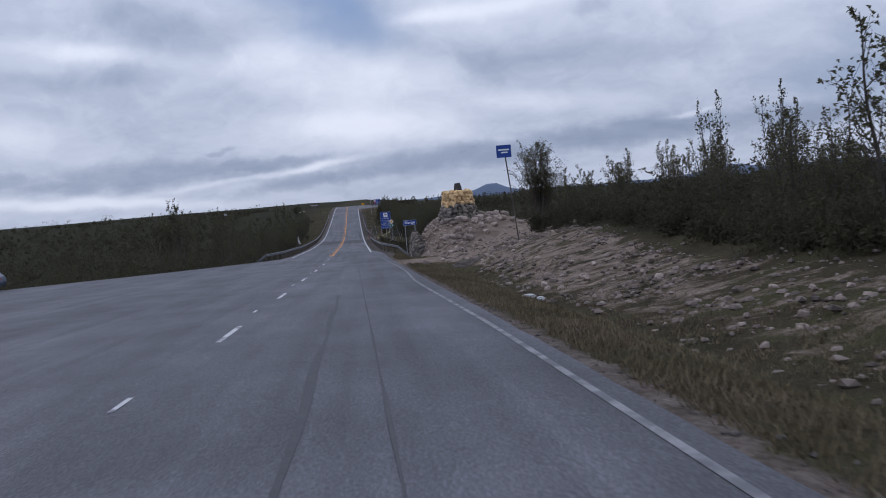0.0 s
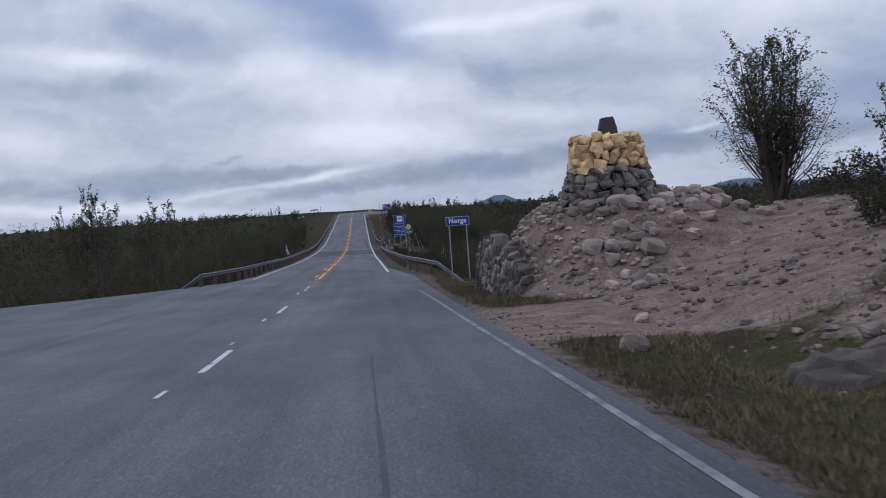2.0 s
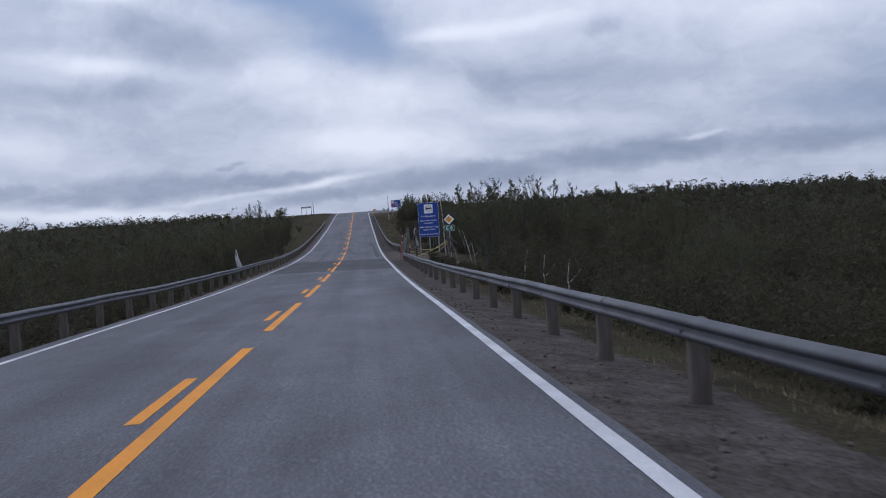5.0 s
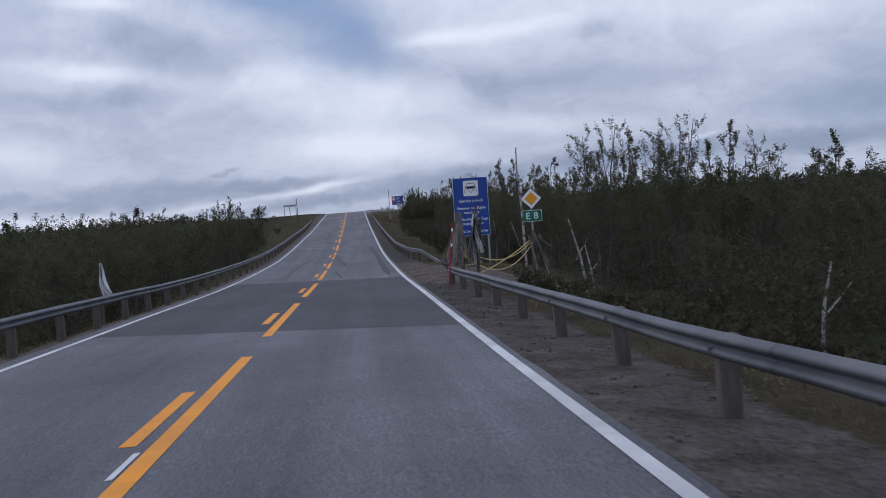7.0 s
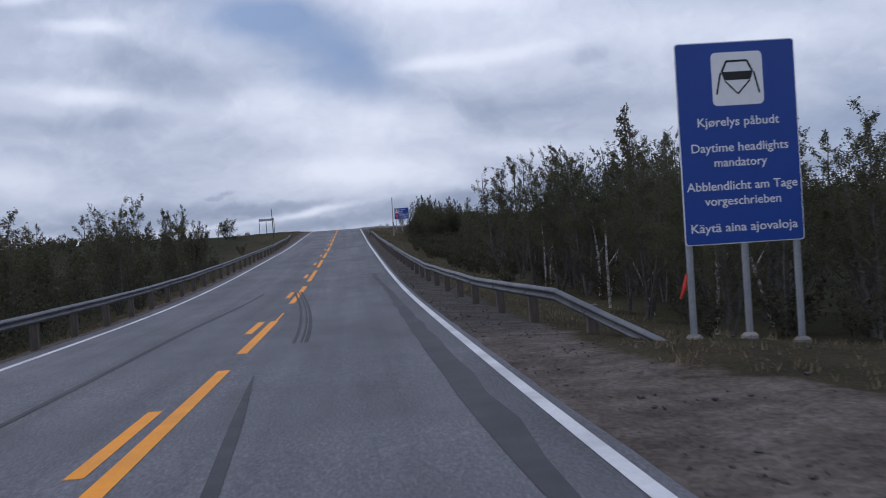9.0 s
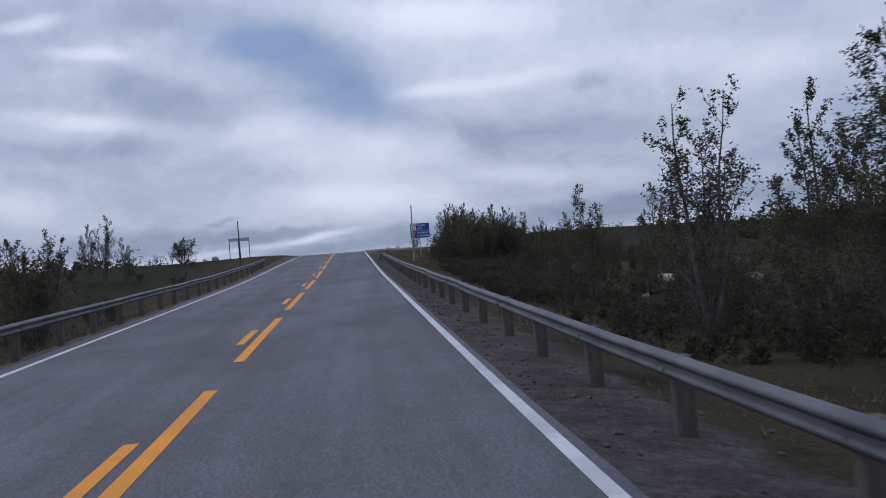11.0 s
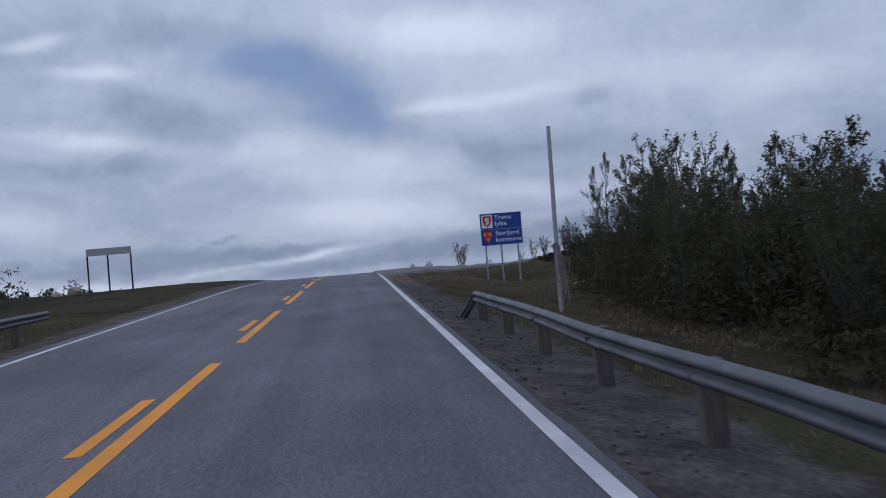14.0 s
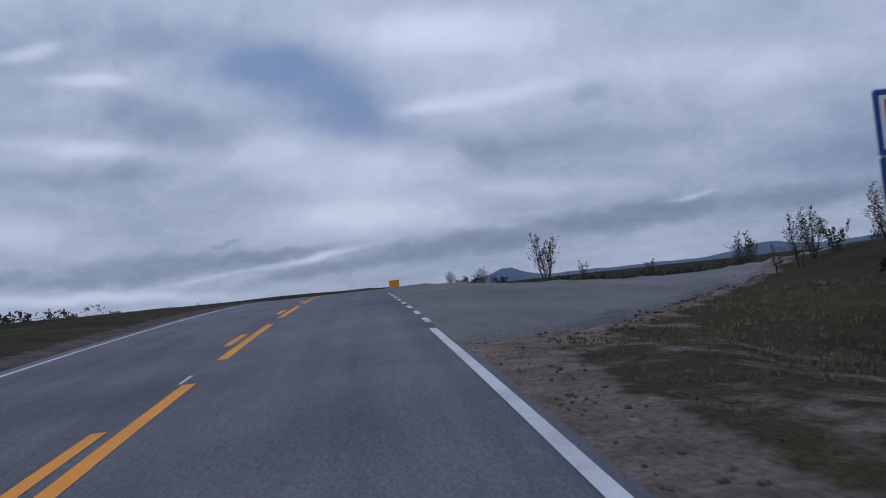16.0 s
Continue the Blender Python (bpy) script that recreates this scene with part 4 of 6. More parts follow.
for x in (-0.80, -0.06, 0.74):
    leg(s, x, 1.0, ground_z(9.02 + x, 303.76), 0.04)

# sign seen edge-lit from the rear verge
s = thing("roadside_board", "long narrow grey board on three dark posts", "road sign", m=pose(-9.61, 305.5, 0))
part("panel", slab(2.1, 0.34, 0.03, 0.02, 0, (0, 1.0)), GREYSIGN, s)
for x in (-1.03, -0.08, 1.0):
    leg(s, x, 1.12, ground_z(-9.61 + x, 305.56), 0.04, mat=SIGNBLACK, base=False)

# ---- roadside poles ----


def stick(points, radii, mat, name, label, category, sides=7, extra=None):
    ob = thing(name, label, category, m=pose(*points[0]))
    o = Vector(points[0])
    bm = bmesh.new()
    tube(bm, [Vector(p) - o for p in points], radii, sides)
    part("pole", bm, mat, ob)
    return ob


p = stick([(6.72, 279, -2.75), (6.74, 279, -0.5), (6.78, 279, 1.72)], [0.06, 0.055, 0.048], GREYSIGN, "snow_pole", "tall bare grey pole beside the rail end", "pole")
bm = bmesh.new()
for k in range(9):
    a = k * 0.7
    tube(bm, [(0.05 * math.cos(a), 0.05 * math.sin(a), 1.7), (0.11 * math.cos(a) + 0.06, 0.1 * math.sin(a), 1.0 + 0.1 * math.sin(k)), (0.13 * math.cos(a) + 0.1, 0.11 * math.sin(a), 0.35 + 0.15 * math.sin(3 * k))], 0.016, 4)
part("hanging_rope", bm, ROPE, p, "grey rope hanging from the pole")
stick([(-7.03, 281, -1.95), (-7.05, 281, 0), (-7.08, 281, 1.57)], [0.055, 0.05, 0.042], TWIG, "snow_pole", "tall bare dark pole on the verge", "pole")
p = stick([(-13.1, 120, -6.0), (-13.1, 120, -2), (-13.2, 120, 1.15)], [0.06, 0.055, 0.045], TWIG, "camera_pole", "thin dark pole with a small box on top", "pole")
box(bm := bmesh.new(), (0.28, 0.24, 0.26), (-0.1, 0, 7.2), bevel=0.03)
part("box", bm, GREYSIGN, p)
stick([(3.93, 150.0, -4.6), (4.03, 150.0, -3.7), (4.15, 150.0, -2.84)], 0.021, REDPAINT, "snow_pole", "red marker pole with pale bands beside the rail end", "pole")
for z, ox in ((-3.45, 0.14), (-3.05, 0.192)):
    bm = bmesh.new()
    tube(bm, [(ox, 0, z + 4.6), (ox + 0.01, 0, z + 4.68)], 0.024, 7)
    part("band", bm, SIGNWHITE, bpy.data.objects["snow_pole.002"], "pale band")
p = stick([(7.40, 158.4, -5.35), (7.36, 158.3, -3.6), (7.31, 158.2, -2.0), (7.24, 158.1, -1.2), (7.25, 158.0, -0.5)], [0.05, 0.042, 0.036, 0.03, 0.02], BARK, "birch_pole", "thin crooked birch pole behind the diamond sign", "pole")

# ---- rope-hung stakes where the rail breaks off ----


def rag(bm, top, foot, spread, n, r, sag=0.0):
    """Loose strands between two places."""
    t, f = Vector(top), Vector(foot)
    for k in range(n):
        a = Vector((random.uniform(-1, 1), random.uniform(-1, 1), 0)) * spread
        b = Vector((random.uniform(-1, 1), random.uniform(-1, 1), random.uniform(-1, 1))) * spread * 1.6
        pts = []
        for j in range(6):
            u = j / 5
            q = t.lerp(f, u) + a * (1 - u) * 0.4 + b * u + Vector((0, 0, -sag * 4 * u * (1 - u)))
            q += Vector((noise.noise(q * 3 + Vector((k, 0, 0))), noise.noise(q * 3 + Vector((0, k, 5))), 0)) * 0.06
            pts.append(q)
        tube(bm, pts, r, 4, False)


def ribbon_sheet(bm, top, foot, w0, w1):
    t, f = Vector(top), Vector(foot)
    prev = None
    for j in range(9):
        u = j / 8
        c = t.lerp(f, u) + Vector((0.05 * math.sin(5 * u + w0 * 30), 0.06 * math.sin(7 * u), 0))
        w = w0 + (w1 - w0) * u
        cur = [bm.verts.new(c + Vector((s_ * w / 2, 0.09 * math.sin(6 * s_ + 4 * u), 0))) for s_ in (-1, -0.5, 0, 0.5, 1)]
        if prev:
            for i in range(4):
                bm.faces.new((prev[i], prev[i + 1], cur[i + 1], cur[i]))
        prev = cur


def net(bm, apex, left, right, r=0.0045, down=18, wide=15):
    """Torn netting hung from one place, spread over a line at its foot."""
    a, b, c = Vector(apex), Vector(left), Vector(right)

    def at_(u, v):
        q = a.lerp(b.lerp(c, v), u) + Vector((0, -0.10 * math.sin(math.pi * v) * u, -0.12 * u * math.sin(math.pi * v * 2.0)))
        q.x += (v - 0.5) * 0.16 * (1 - u)
        return q + 0.05 * u * Vector((noise.noise(q * 4), noise.noise(q * 4 + Vector((3, 1, 0))), noise.noise(q * 4 + Vector((0, 5, 2)))))

    for j in range(wide):
        tube(bm, [at_(i / down, j / (wide - 1)) for i in range(down + 1)], r, 3, False)
    for i in range(2, down + 1):
        tube(bm, [at_((i + 0.4 * math.sin(j * 2.1)) / (down + 1), j / (wide - 1)) for j in range(wide)], r * 0.8, 3, False)


def drape(bm, top, foot, r0, r1, seed, torn=0.12, folds=7, down=22, round_=26):
    """Cloth or netting hung over a stake: folds that widen downwards, with torn holes and a ragged hem."""
    r_ = random.Random(seed)
    t, f = Vector(top), Vector(foot)
    ph = r_.uniform(0, 6)
    hem = [r_.uniform(0.78, 1.06) for _ in range(round_)]
    rows_ = []
    for i in range(down + 1):
        row_ = []
        for j in range(round_):
            u = i / down * hem[j]
            a = 2 * math.pi * j / round_
            r = (r0 + (r1 - r0) * u ** 1.6) * (1 + 0.30 * math.sin(folds * a + ph + 2.2 * u) * min(1.0, 2.5 * u) + 0.18 * noise.noise(Vector((math.cos(a) * 2, math.sin(a) * 2, u * 4 + seed))))
            c = t.lerp(f, u ** 1.3)
            c.z = t.z + (f.z - t.z) * u
            row_.append(bm.verts.new(c + Vector((math.cos(a) * r, math.sin(a) * r * 0.7, 0.03 * math.sin(5 * a + seed)))))
        rows_.append(row_)
    for i in range(down):
        for j in range(round_):
            if i > 3 and r_.random() < torn * (0.4 + 1.6 * i / down):
                continue
            bm.faces.new((rows_[i][j], rows_[i][(j + 1) % round_], rows_[i + 1][(j + 1) % round_], rows_[i + 1][j]))
    return bm


def cover(ob, mat, label, *args, **kw):
    c = part("cloth", drape(bmesh.new(), *args, **kw), mat, ob, label)
    c.modifiers.new("thickness", "SOLIDIFY").thickness = 0.006
    return c


def stake(at, top, label, strands, sheets, mat_rope=ROPE):
    ob = thing("rope_stake", label, "stake", "rope-hung stakes", pose(*at))
    bm = bmesh.new()
    tube(bm, [(0, 0, -0.4), (0.02, 0, top * 0.5), (0.05, 0.02, top)], [0.06, 0.055, 0.045], 7)
    part("pole", bm, POST, ob)
    bm = bmesh.new()
    for tp, ft, sp, n in strands:
        rag(bm, tp, ft, sp * 0.9, max(3, int(n * 0.4)), 0.010, 0.05)
    part("rope", bm, mat_rope, ob, "tangled weathered rope")
    for tp, ft, w0, w1, mat, lab in sheets:
        bm = bmesh.new()
        ribbon_sheet(bm, tp, ft, w0, w1)
        c = part("cloth", bm, mat, ob, lab)
        c.modifiers.new("thickness", "SOLIDIFY").thickness = 0.008
    return ob


zb = road_z(152.5) - 0.1
st = stake((4.58, 152.6, zb), 2.1, "wooden stake draped with grey netting and rope", [((0, 0, 2.0), (-0.35, -0.3, 0.75), 0.10, 26), ((0, 0, 2.0), (0.1, 0, 0.4), 0.09, 14)],
      [((0.02, -0.1, 1.15), (0.14, -0.15, 0.8), 0.03, 0.1, STRAP, "yellow strip")])
cover(st, CLOTH, "grey fishing net draped over the stake", (0.0, 0, 2.12), (-0.20, -0.05, 0.55), 0.08, 0.36, 3, torn=0.16)
cover(st, NETCLOTH, "torn pale netting", (-0.02, -0.05, 1.75), (-0.36, -0.12, 0.62), 0.09, 0.27, 7, torn=0.42, folds=5)
bm = bmesh.new()
net(bm, (0.0, -0.02, 1.7), (-0.62, -0.12, 0.86), (-0.1, -0.15, 0.42), r=0.003, down=26, wide=24)
part("netting", bm, NETCLOTH, st, "torn grey fishing net")
st = stake((5.10, 153.2, zb), 2.15, "wooden stake hung with pale rags and rope", [((0, 0, 2.1), (0.05, 0, 0.6), 0.10, 18), ((0, 0, 1.9), (-0.3, 0.2, 0.6), 0.1, 8)],
      [((0, -0.05, 2.05), (0.06, -0.1, 0.9), 0.10, 0.18, PALECLOTH, "pale rag"), ((-0.06, -0.10, 1.9), (-0.03, -0.12, 1.2), 0.05, 0.07, SIGNBLACK, "black rag"), ((0.12, -0.05, 1.9), (0.2, -0.05, 1.05), 0.06, 0.12, CLOTH, "grey rag")])
cover(st, CLOTH, "grey rags hung over the stake", (0.03, 0, 2.1), (-0.02, 0, 0.7), 0.07, 0.22, 11, torn=0.35, folds=5)
bm = bmesh.new()
for dx_, dz_ in ((0.10, 0.55), (0.02, 0.42), (-0.12, 0.36)):
    tube(bm, [(0.05, 0.02, 2.0), (0.05 + dx_ * 0.6, 0.02, 2.1 + dz_ * 0.4), (0.05 + dx_, 0.04, 2.1 + dz_)], [0.014, 0.01, 0.005], 4)
part("twigs", bm, TWIG, st, "dark bare twigs")
stake((7.55, 157.9, ground_z(7.55, 157.9)), 1.9, "wooden stake draped with grey cloth under the diamond sign", [((0.1, 0, 1.8), (0.45, 0.1, 0.7), 0.08, 16), ((0.1, 0, 1.8), (0.7, 0.3, 0.0), 0.03, 5)],
      [((0.15, 0, 1.5), (0.12, 0, 0.75), 0.10, 0.14, CLOTH, "grey cloth"), ((0.25, 0, 1.75), (0.6, 0, 1.3), 0.08, 0.06, ROPE, "pale strip")])
stick([(7.51, 156.0, -5.55), (7.49, 156.9, -4.55), (7.46, 157.9, -3.55)], [0.04, 0.038, 0.03], POST, "prop_pole", "weathered pole leaning on the draped stake", "pole")
st = thing("lashing_straps", "yellow straps sagging between the stakes", "strap", m=pose(4.95, 153.2, zb))
for a, b, sag in (((0.05, 0, 0.85), (2.55, 4.6, 0.95), 0.35), ((0.1, 0.3, 0.6), (2.6, 4.6, 0.9), 0.5), ((-0.4, -0.4, 0.62), (0.3, 0.2, 0.62), 0.05), ((0.3, 1.4, 0.2), (2.5, 4.6, 1.0), 0.1)):
    bm = bmesh.new()
    prev = None
    for j in range(13):
        u = j / 12
        c = Vector(a).lerp(Vector(b), u) + Vector((0, 0, -sag * 4 * u * (1 - u)))
        cur = [bm.verts.new(c + Vector((0.0, 0, s_ * 0.018))) for s_ in (-1, 1)]
        if prev:
            bm.faces.new((prev[0], prev[1], cur[1], cur[0]))
        prev = cur
    c = part("strap", bm, STRAP, st)
    c.modifiers.new("thickness", "SOLIDIFY").thickness = 0.006
stake((-7.05, 158.2, ground_z(-7.05, 158.2)), 2.4, "leaning wooden stakes tied with a pale rag beyond the rail", [((0.05, 0, 2.2), (0.3, 0.1, 1.0), 0.05, 8)],
      [((0.05, -0.05, 2.3), (0.25, -0.1, 1.1), 0.08, 0.36, PALECLOTH, "pale rag")])


# bare pale stems standing and leaning at the wood's edge
for pts, r_ in (([(9.0, 156.0), (8.75, 155.8), (8.35, 155.5)], 0.045), ([(9.3, 156.4), (9.15, 156.2), (9.0, 156.2)], 0.035), ([(11.4, 183.0), (11.0, 183.0), (10.6, 183.1)], 0.045),
                ([(10.4, 196.0), (10.45, 196.0), (10.3, 196.0)], 0.05), ([(10.9, 196.6), (11.1, 196.5), (11.3, 196.4)], 0.035), ([(9.6, 92.5), (9.5, 92.4), (9.3, 92.4)], 0.04), ([(10.4, 94.0), (10.6, 94.1), (10.65, 94.2)], 0.035), ([(12.4, 283.2), (12.5, 283.2), (12.9, 283.1)], 0.035), ([(9.9, 187.5), (9.6, 187.5), (9.3, 187.6)], 0.04), ([(9.4, 201.0), (9.45, 201.0), (9.4, 201.0)], 0.045), ([(9.7, 201.6), (9.75, 201.6), (9.9, 201.6)], 0.04),
                ([(9.5, 191.0), (9.5, 191.0), (9.55, 191.1)], 0.048), ([(10.2, 206.0), (10.0, 206.0), (9.9, 206.0)], 0.04), ([(9.3, 181.0), (9.4, 181.0), (9.35, 181.1)], 0.043), ([(10.1, 128.4), (10.0, 128.4), (10.1, 128.3)], 0.036), ([(9.9, 133.0), (9.8, 133.0), (9.9, 133.0)], 0.034), ([(10.2, 141.6), (10.3, 141.6), (10.5, 141.6)], 0.04)):
    z0 = ground_z(*pts[0])
    tall_ = 2.7 if r_ > 0.042 else 1.7
    o = stick([(*pts[0], z0 - 0.2), (*pts[1], z0 + tall_ * 0.5), (*pts[2], z0 + tall_)], [r_, r_ * 0.8, r_ * 0.4], BARK, "dead_birch", "bare pale birch stem leaning at the wood edge", "dead tree", 6)
    bm = bmesh.new()
    d = Vector((pts[2][0] - pts[0][0], 0, tall_))
    tube(bm, [d * 0.55, d * 0.62 + Vector((0.25, 0.05, 0.12)), d * 0.66 + Vector((0.5, 0.05, 0.35))], [r_ * 0.5, r_ * 0.35, 0.006], 5)
    part("limb", bm, BARK, o)

# ---- stones ----


def stone_mesh(name, seed, size, mat, level=2, rough=0.22, flat=0.0):
    """A rough rounded stone about the origin."""
    rnd = random.Random(seed)
    bm = bmesh.new()
    bmesh.ops.create_cube(bm, size=0.92)
    bmesh.ops.subdivide_edges(bm, edges=list(bm.edges), cuts=level, use_grid_fill=True)
    o = Vector((rnd.uniform(-50, 50), rnd.uniform(-50, 50), rnd.uniform(-50, 50)))
    cuts = [(Vector((rnd.gauss(0, 1), rnd.gauss(0, 1), rnd.gauss(0, 1))).normalized(), rnd.uniform(0.32, 0.46)) for _ in range(4)]
    for v in bm.verts:
        n = v.co.normalized()
        c = v.co.lerp(n * 0.52, 0.55)
        c = c * (1 + rough * noise.noise(n * 1.3 + o) + 0.10 * noise.noise(n * 4.0 + o)) + 0.09 * Vector((noise.noise(n * 2.3 + o), noise.noise(n * 2.3 - o), noise.noise(n * 2.1 + 2 * o)))
        for d, lim in cuts:
            over = c.dot(d) - lim
            if over > 0:
                c -= d * over * 0.95
        v.co = Vector((c.x * size[0], c.y * size[1], c.z * size[2]))
    me = bpy.data.meshes.new(name)
    bm.to_mesh(me)
    bm.free()
    me.materials.append(mat)
    return me


def hewn_mesh(name, seed, mat, jitter=0.16, chamfer=0.10):
    """An angular broken stone with worn edges, about one metre each way."""
    rnd = random.Random(seed)
    bm = bmesh.new()
    bmesh.ops.create_cube(bm, size=0.9)
    for v in bm.verts:
        v.co += Vector((rnd.uniform(-1, 1), rnd.uniform(-1, 1), rnd.uniform(-1, 1))) * jitter
    for _ in range(2):
        n = Vector((-1, rnd.uniform(-1.2, 1.2), rnd.uniform(-1.2, 1.2))).normalized()
        cut = bmesh.ops.bisect_plane(bm, geom=list(bm.verts) + list(bm.edges) + list(bm.faces), plane_co=n * rnd.uniform(0.42, 0.56), plane_no=n, clear_outer=True)
        rim = [e for e in cut["geom_cut"] if isinstance(e, bmesh.types.BMEdge)]
        if rim:
            bmesh.ops.contextual_create(bm, geom=rim)
    bmesh.ops.bevel(bm, geom=list(bm.edges), offset=chamfer, segments=1, affect="EDGES", clamp_overlap=True)
    bmesh.ops.recalc_face_normals(bm, faces=bm.faces)
    me = bpy.data.meshes.new(name)
    bm.to_mesh(me)
    bm.free()
    me.materials.append(mat)
    return me


def tumble(rnd, lean=25):
    return Euler((radians(rnd.uniform(-lean, lean)), radians(rnd.uniform(-lean, lean)), rnd.uniform(0, 6.28))).to_matrix().to_4x4()


# ---- border cairn ----
CX, CY = 8.70, 59.6
CZ = -0.10
cairn = thing("border_cairn", "round border cairn of grey stones, its top painted yellow", "cairn", m=pose(CX, CY, 0))
rnd = random.Random(5)
bm = bmesh.new()
tube(bm, [(0, 0, CZ - 0.6), (0, 0, CZ + 0.7), (0, 0, 1.5)], [1.02, 0.86, 0.72], 16)
part("core", bm, DARKSTONE, cairn, "dark packed rubble core")
sets = {id_: [hewn_mesh("stone", 10 + 7 * k + len(id_), mat, 0.19, 0.19) for k in range(8)] for id_, mat in (("yellow", PAINTSTONE), ("dark", DARKSTONE), ("grey", STONE))}
z = CZ - 0.25
while z < 1.52:
    hgt = rnd.uniform(0.16, 0.25)
    zc = z + hgt / 2
    r = table([(-0.5, 1.30), (0.2, 1.10), (0.9, 0.90), (1.6, 0.79)], zc)
    a = rnd.uniform(0, 1)
    end = a + 2 * math.pi
    while a < end - 0.12:
        w = rnd.uniform(0.17, 0.40)
        da = w / r
        if end - a < da * 1.6:
            da = end - a
            w = da * r
        kind = "yellow" if zc > 0.84 + 0.10 * math.sin(3 * a) else ("dark" if rnd.random() < 0.75 or zc > 0.3 else "grey")
        o = new("stone", rnd.choice(sets[kind]))
        o.parent = cairn
        o.matrix_basis = Matrix.Translation((math.cos(a + da / 2) * r, math.sin(a + da / 2) * r, zc + rnd.uniform(-0.06, 0.06))) @ Matrix.Rotation(a + da / 2 + math.pi, 4, "Z") @ Euler((rnd.uniform(-0.5, 0.5), rnd.uniform(-0.25, 0.25), rnd.uniform(-0.25, 0.25))).to_matrix().to_4x4() @ Matrix.Diagonal((0.34, w * rnd.uniform(0.98, 1.14), hgt * rnd.uniform(1.05, 1.3), 1))
        a += da
    z += hgt * 0.92
for k in range(22):
    a, q = rnd.uniform(0, 6.28), math.sqrt(rnd.random()) * 0.68
    o = new("stone", rnd.choice(sets["yellow"]))
    o.parent = cairn
    o.matrix_basis = Matrix.Translation((math.cos(a) * q, math.sin(a) * q, 1.55 + 0.04 * rnd.random())) @ tumble(rnd, 12) @ Matrix.Diagonal((0.42, 0.34, 0.2, 1))
# upright top stone
bm = bmesh.new()
pts = [(-0.27, -0.13), (0.27, -0.13), (0.27, 0.13), (-0.27, 0.13)]
lo = [bm.verts.new((x + 0.08, y, 1.5)) for x, y in pts]
mid = [bm.verts.new((x * 0.86 + 0.07, y * 0.95, 1.9)) for x, y in pts]
hi = [bm.verts.new((x * 0.62 + 0.06, y * 0.8, z_)) for (x, y), z_ in zip(pts, (2.16, 2.19, 2.18, 2.15))]
for a, b in ((lo, mid), (mid, hi)):
    for k in range(4):
        bm.faces.new((a[k], a[(k + 1) % 4], b[(k + 1) % 4], b[k]))
bm.faces.new(hi)
bmesh.ops.bevel(bm, geom=list(bm.edges), offset=0.02, segments=1, affect="EDGES")
part("top_stone", bm, TOPSTONE, cairn, "upright dark marker stone")

# ---- stone face of the mound ----
wall = thing("retaining_wall", "dry-laid wall of upright grey stones holding the mound", "wall", m=pose(0, 0, 0))
meshes = [hewn_mesh("stone", 300 + k, m_, 0.2, 0.13) for k, m_ in enumerate((DARKSTONE, WALLSTONE, SLOPESTONE, WALLSTONE, DARKSTONE, WARMSTONE, WALLSTONE, STONE, DARKSTONE, WALLSTONE))]
WALL_TOP = [(57.8, 0.35), (58.6, 0.80), (60, 1.08), (62, 1.30), (63.5, 1.28), (65.2, 1.05), (66.4, 0.75), (67.2, 0.4)]
far_vs, far_fs = [], []
y = 57.8
rnd = random.Random(8)
while y < 67.2:
    w = rnd.uniform(0.11, 0.21)
    top = road_z(y) + table(WALL_TOP, y) + rnd.uniform(-0.06, 0.08)
    z = road_z(y) - 0.45 + rnd.uniform(-0.2, 0.1)
    while z < top:
        h = rnd.uniform(0.16, 0.34)
        me_ = rnd.choice(meshes)
        lean = (z - road_z(y)) * 0.15
        back = 0.3 * step(y, 65, 67.5) + 0.25 * step(-y, -58.6, -57.6)
        m = Matrix.Translation((WALL_X - 0.06 + lean + back + rnd.uniform(-0.06, 0.06), y + rnd.uniform(-0.06, 0.06), z + h / 2)) @ Euler((rnd.uniform(-0.32, 0.32), rnd.uniform(-0.12, 0.12), rnd.uniform(-0.22, 0.22))).to_matrix().to_4x4() @ Matrix.Diagonal((0.40, w * rnd.uniform(1.08, 1.4), h * 1.18, 1))
        if y < 63.6:
            o = new("stone", me_)
            o.parent = wall
            o.matrix_basis = m
        else:
            n0 = len(far_vs)
            far_vs += [m @ v.co for v in me_.vertices]
            far_fs += [[n0 + k for k in f_.vertices] for f_ in me_.polygons]
        z += h * 0.92
    y += w * 0.97
me = bpy.data.meshes.new("far_stones")
me.from_pydata(far_vs, [], far_fs)
me.materials.append(WALLSTONE)
far_stones = new("far_stones", me)
far_stones.parent = wall
far_stones["kind"] = "stuff"

# ---- boulders ----
bmeshes = [stone_mesh("boulder", 500 + k, (1.0, rnd.uniform(0.7, 1.0), rnd.uniform(0.5, 0.8)), WARMSTONE) for k in range(8)]
rnd = random.Random(21)


def boulder(x, y, size, label, group="boulders on the mound", sink=0.22, mesh=None):
    o = tagged(new("boulder", mesh or rnd.choice(bmeshes)), label, "boulder", group)
    o.matrix_basis = Matrix.Translation((x, y, ground_z(x, y) + size * (0.32 - sink))) @ tumble(rnd, 18) @ Matrix.Scale(size, 4)
    return o


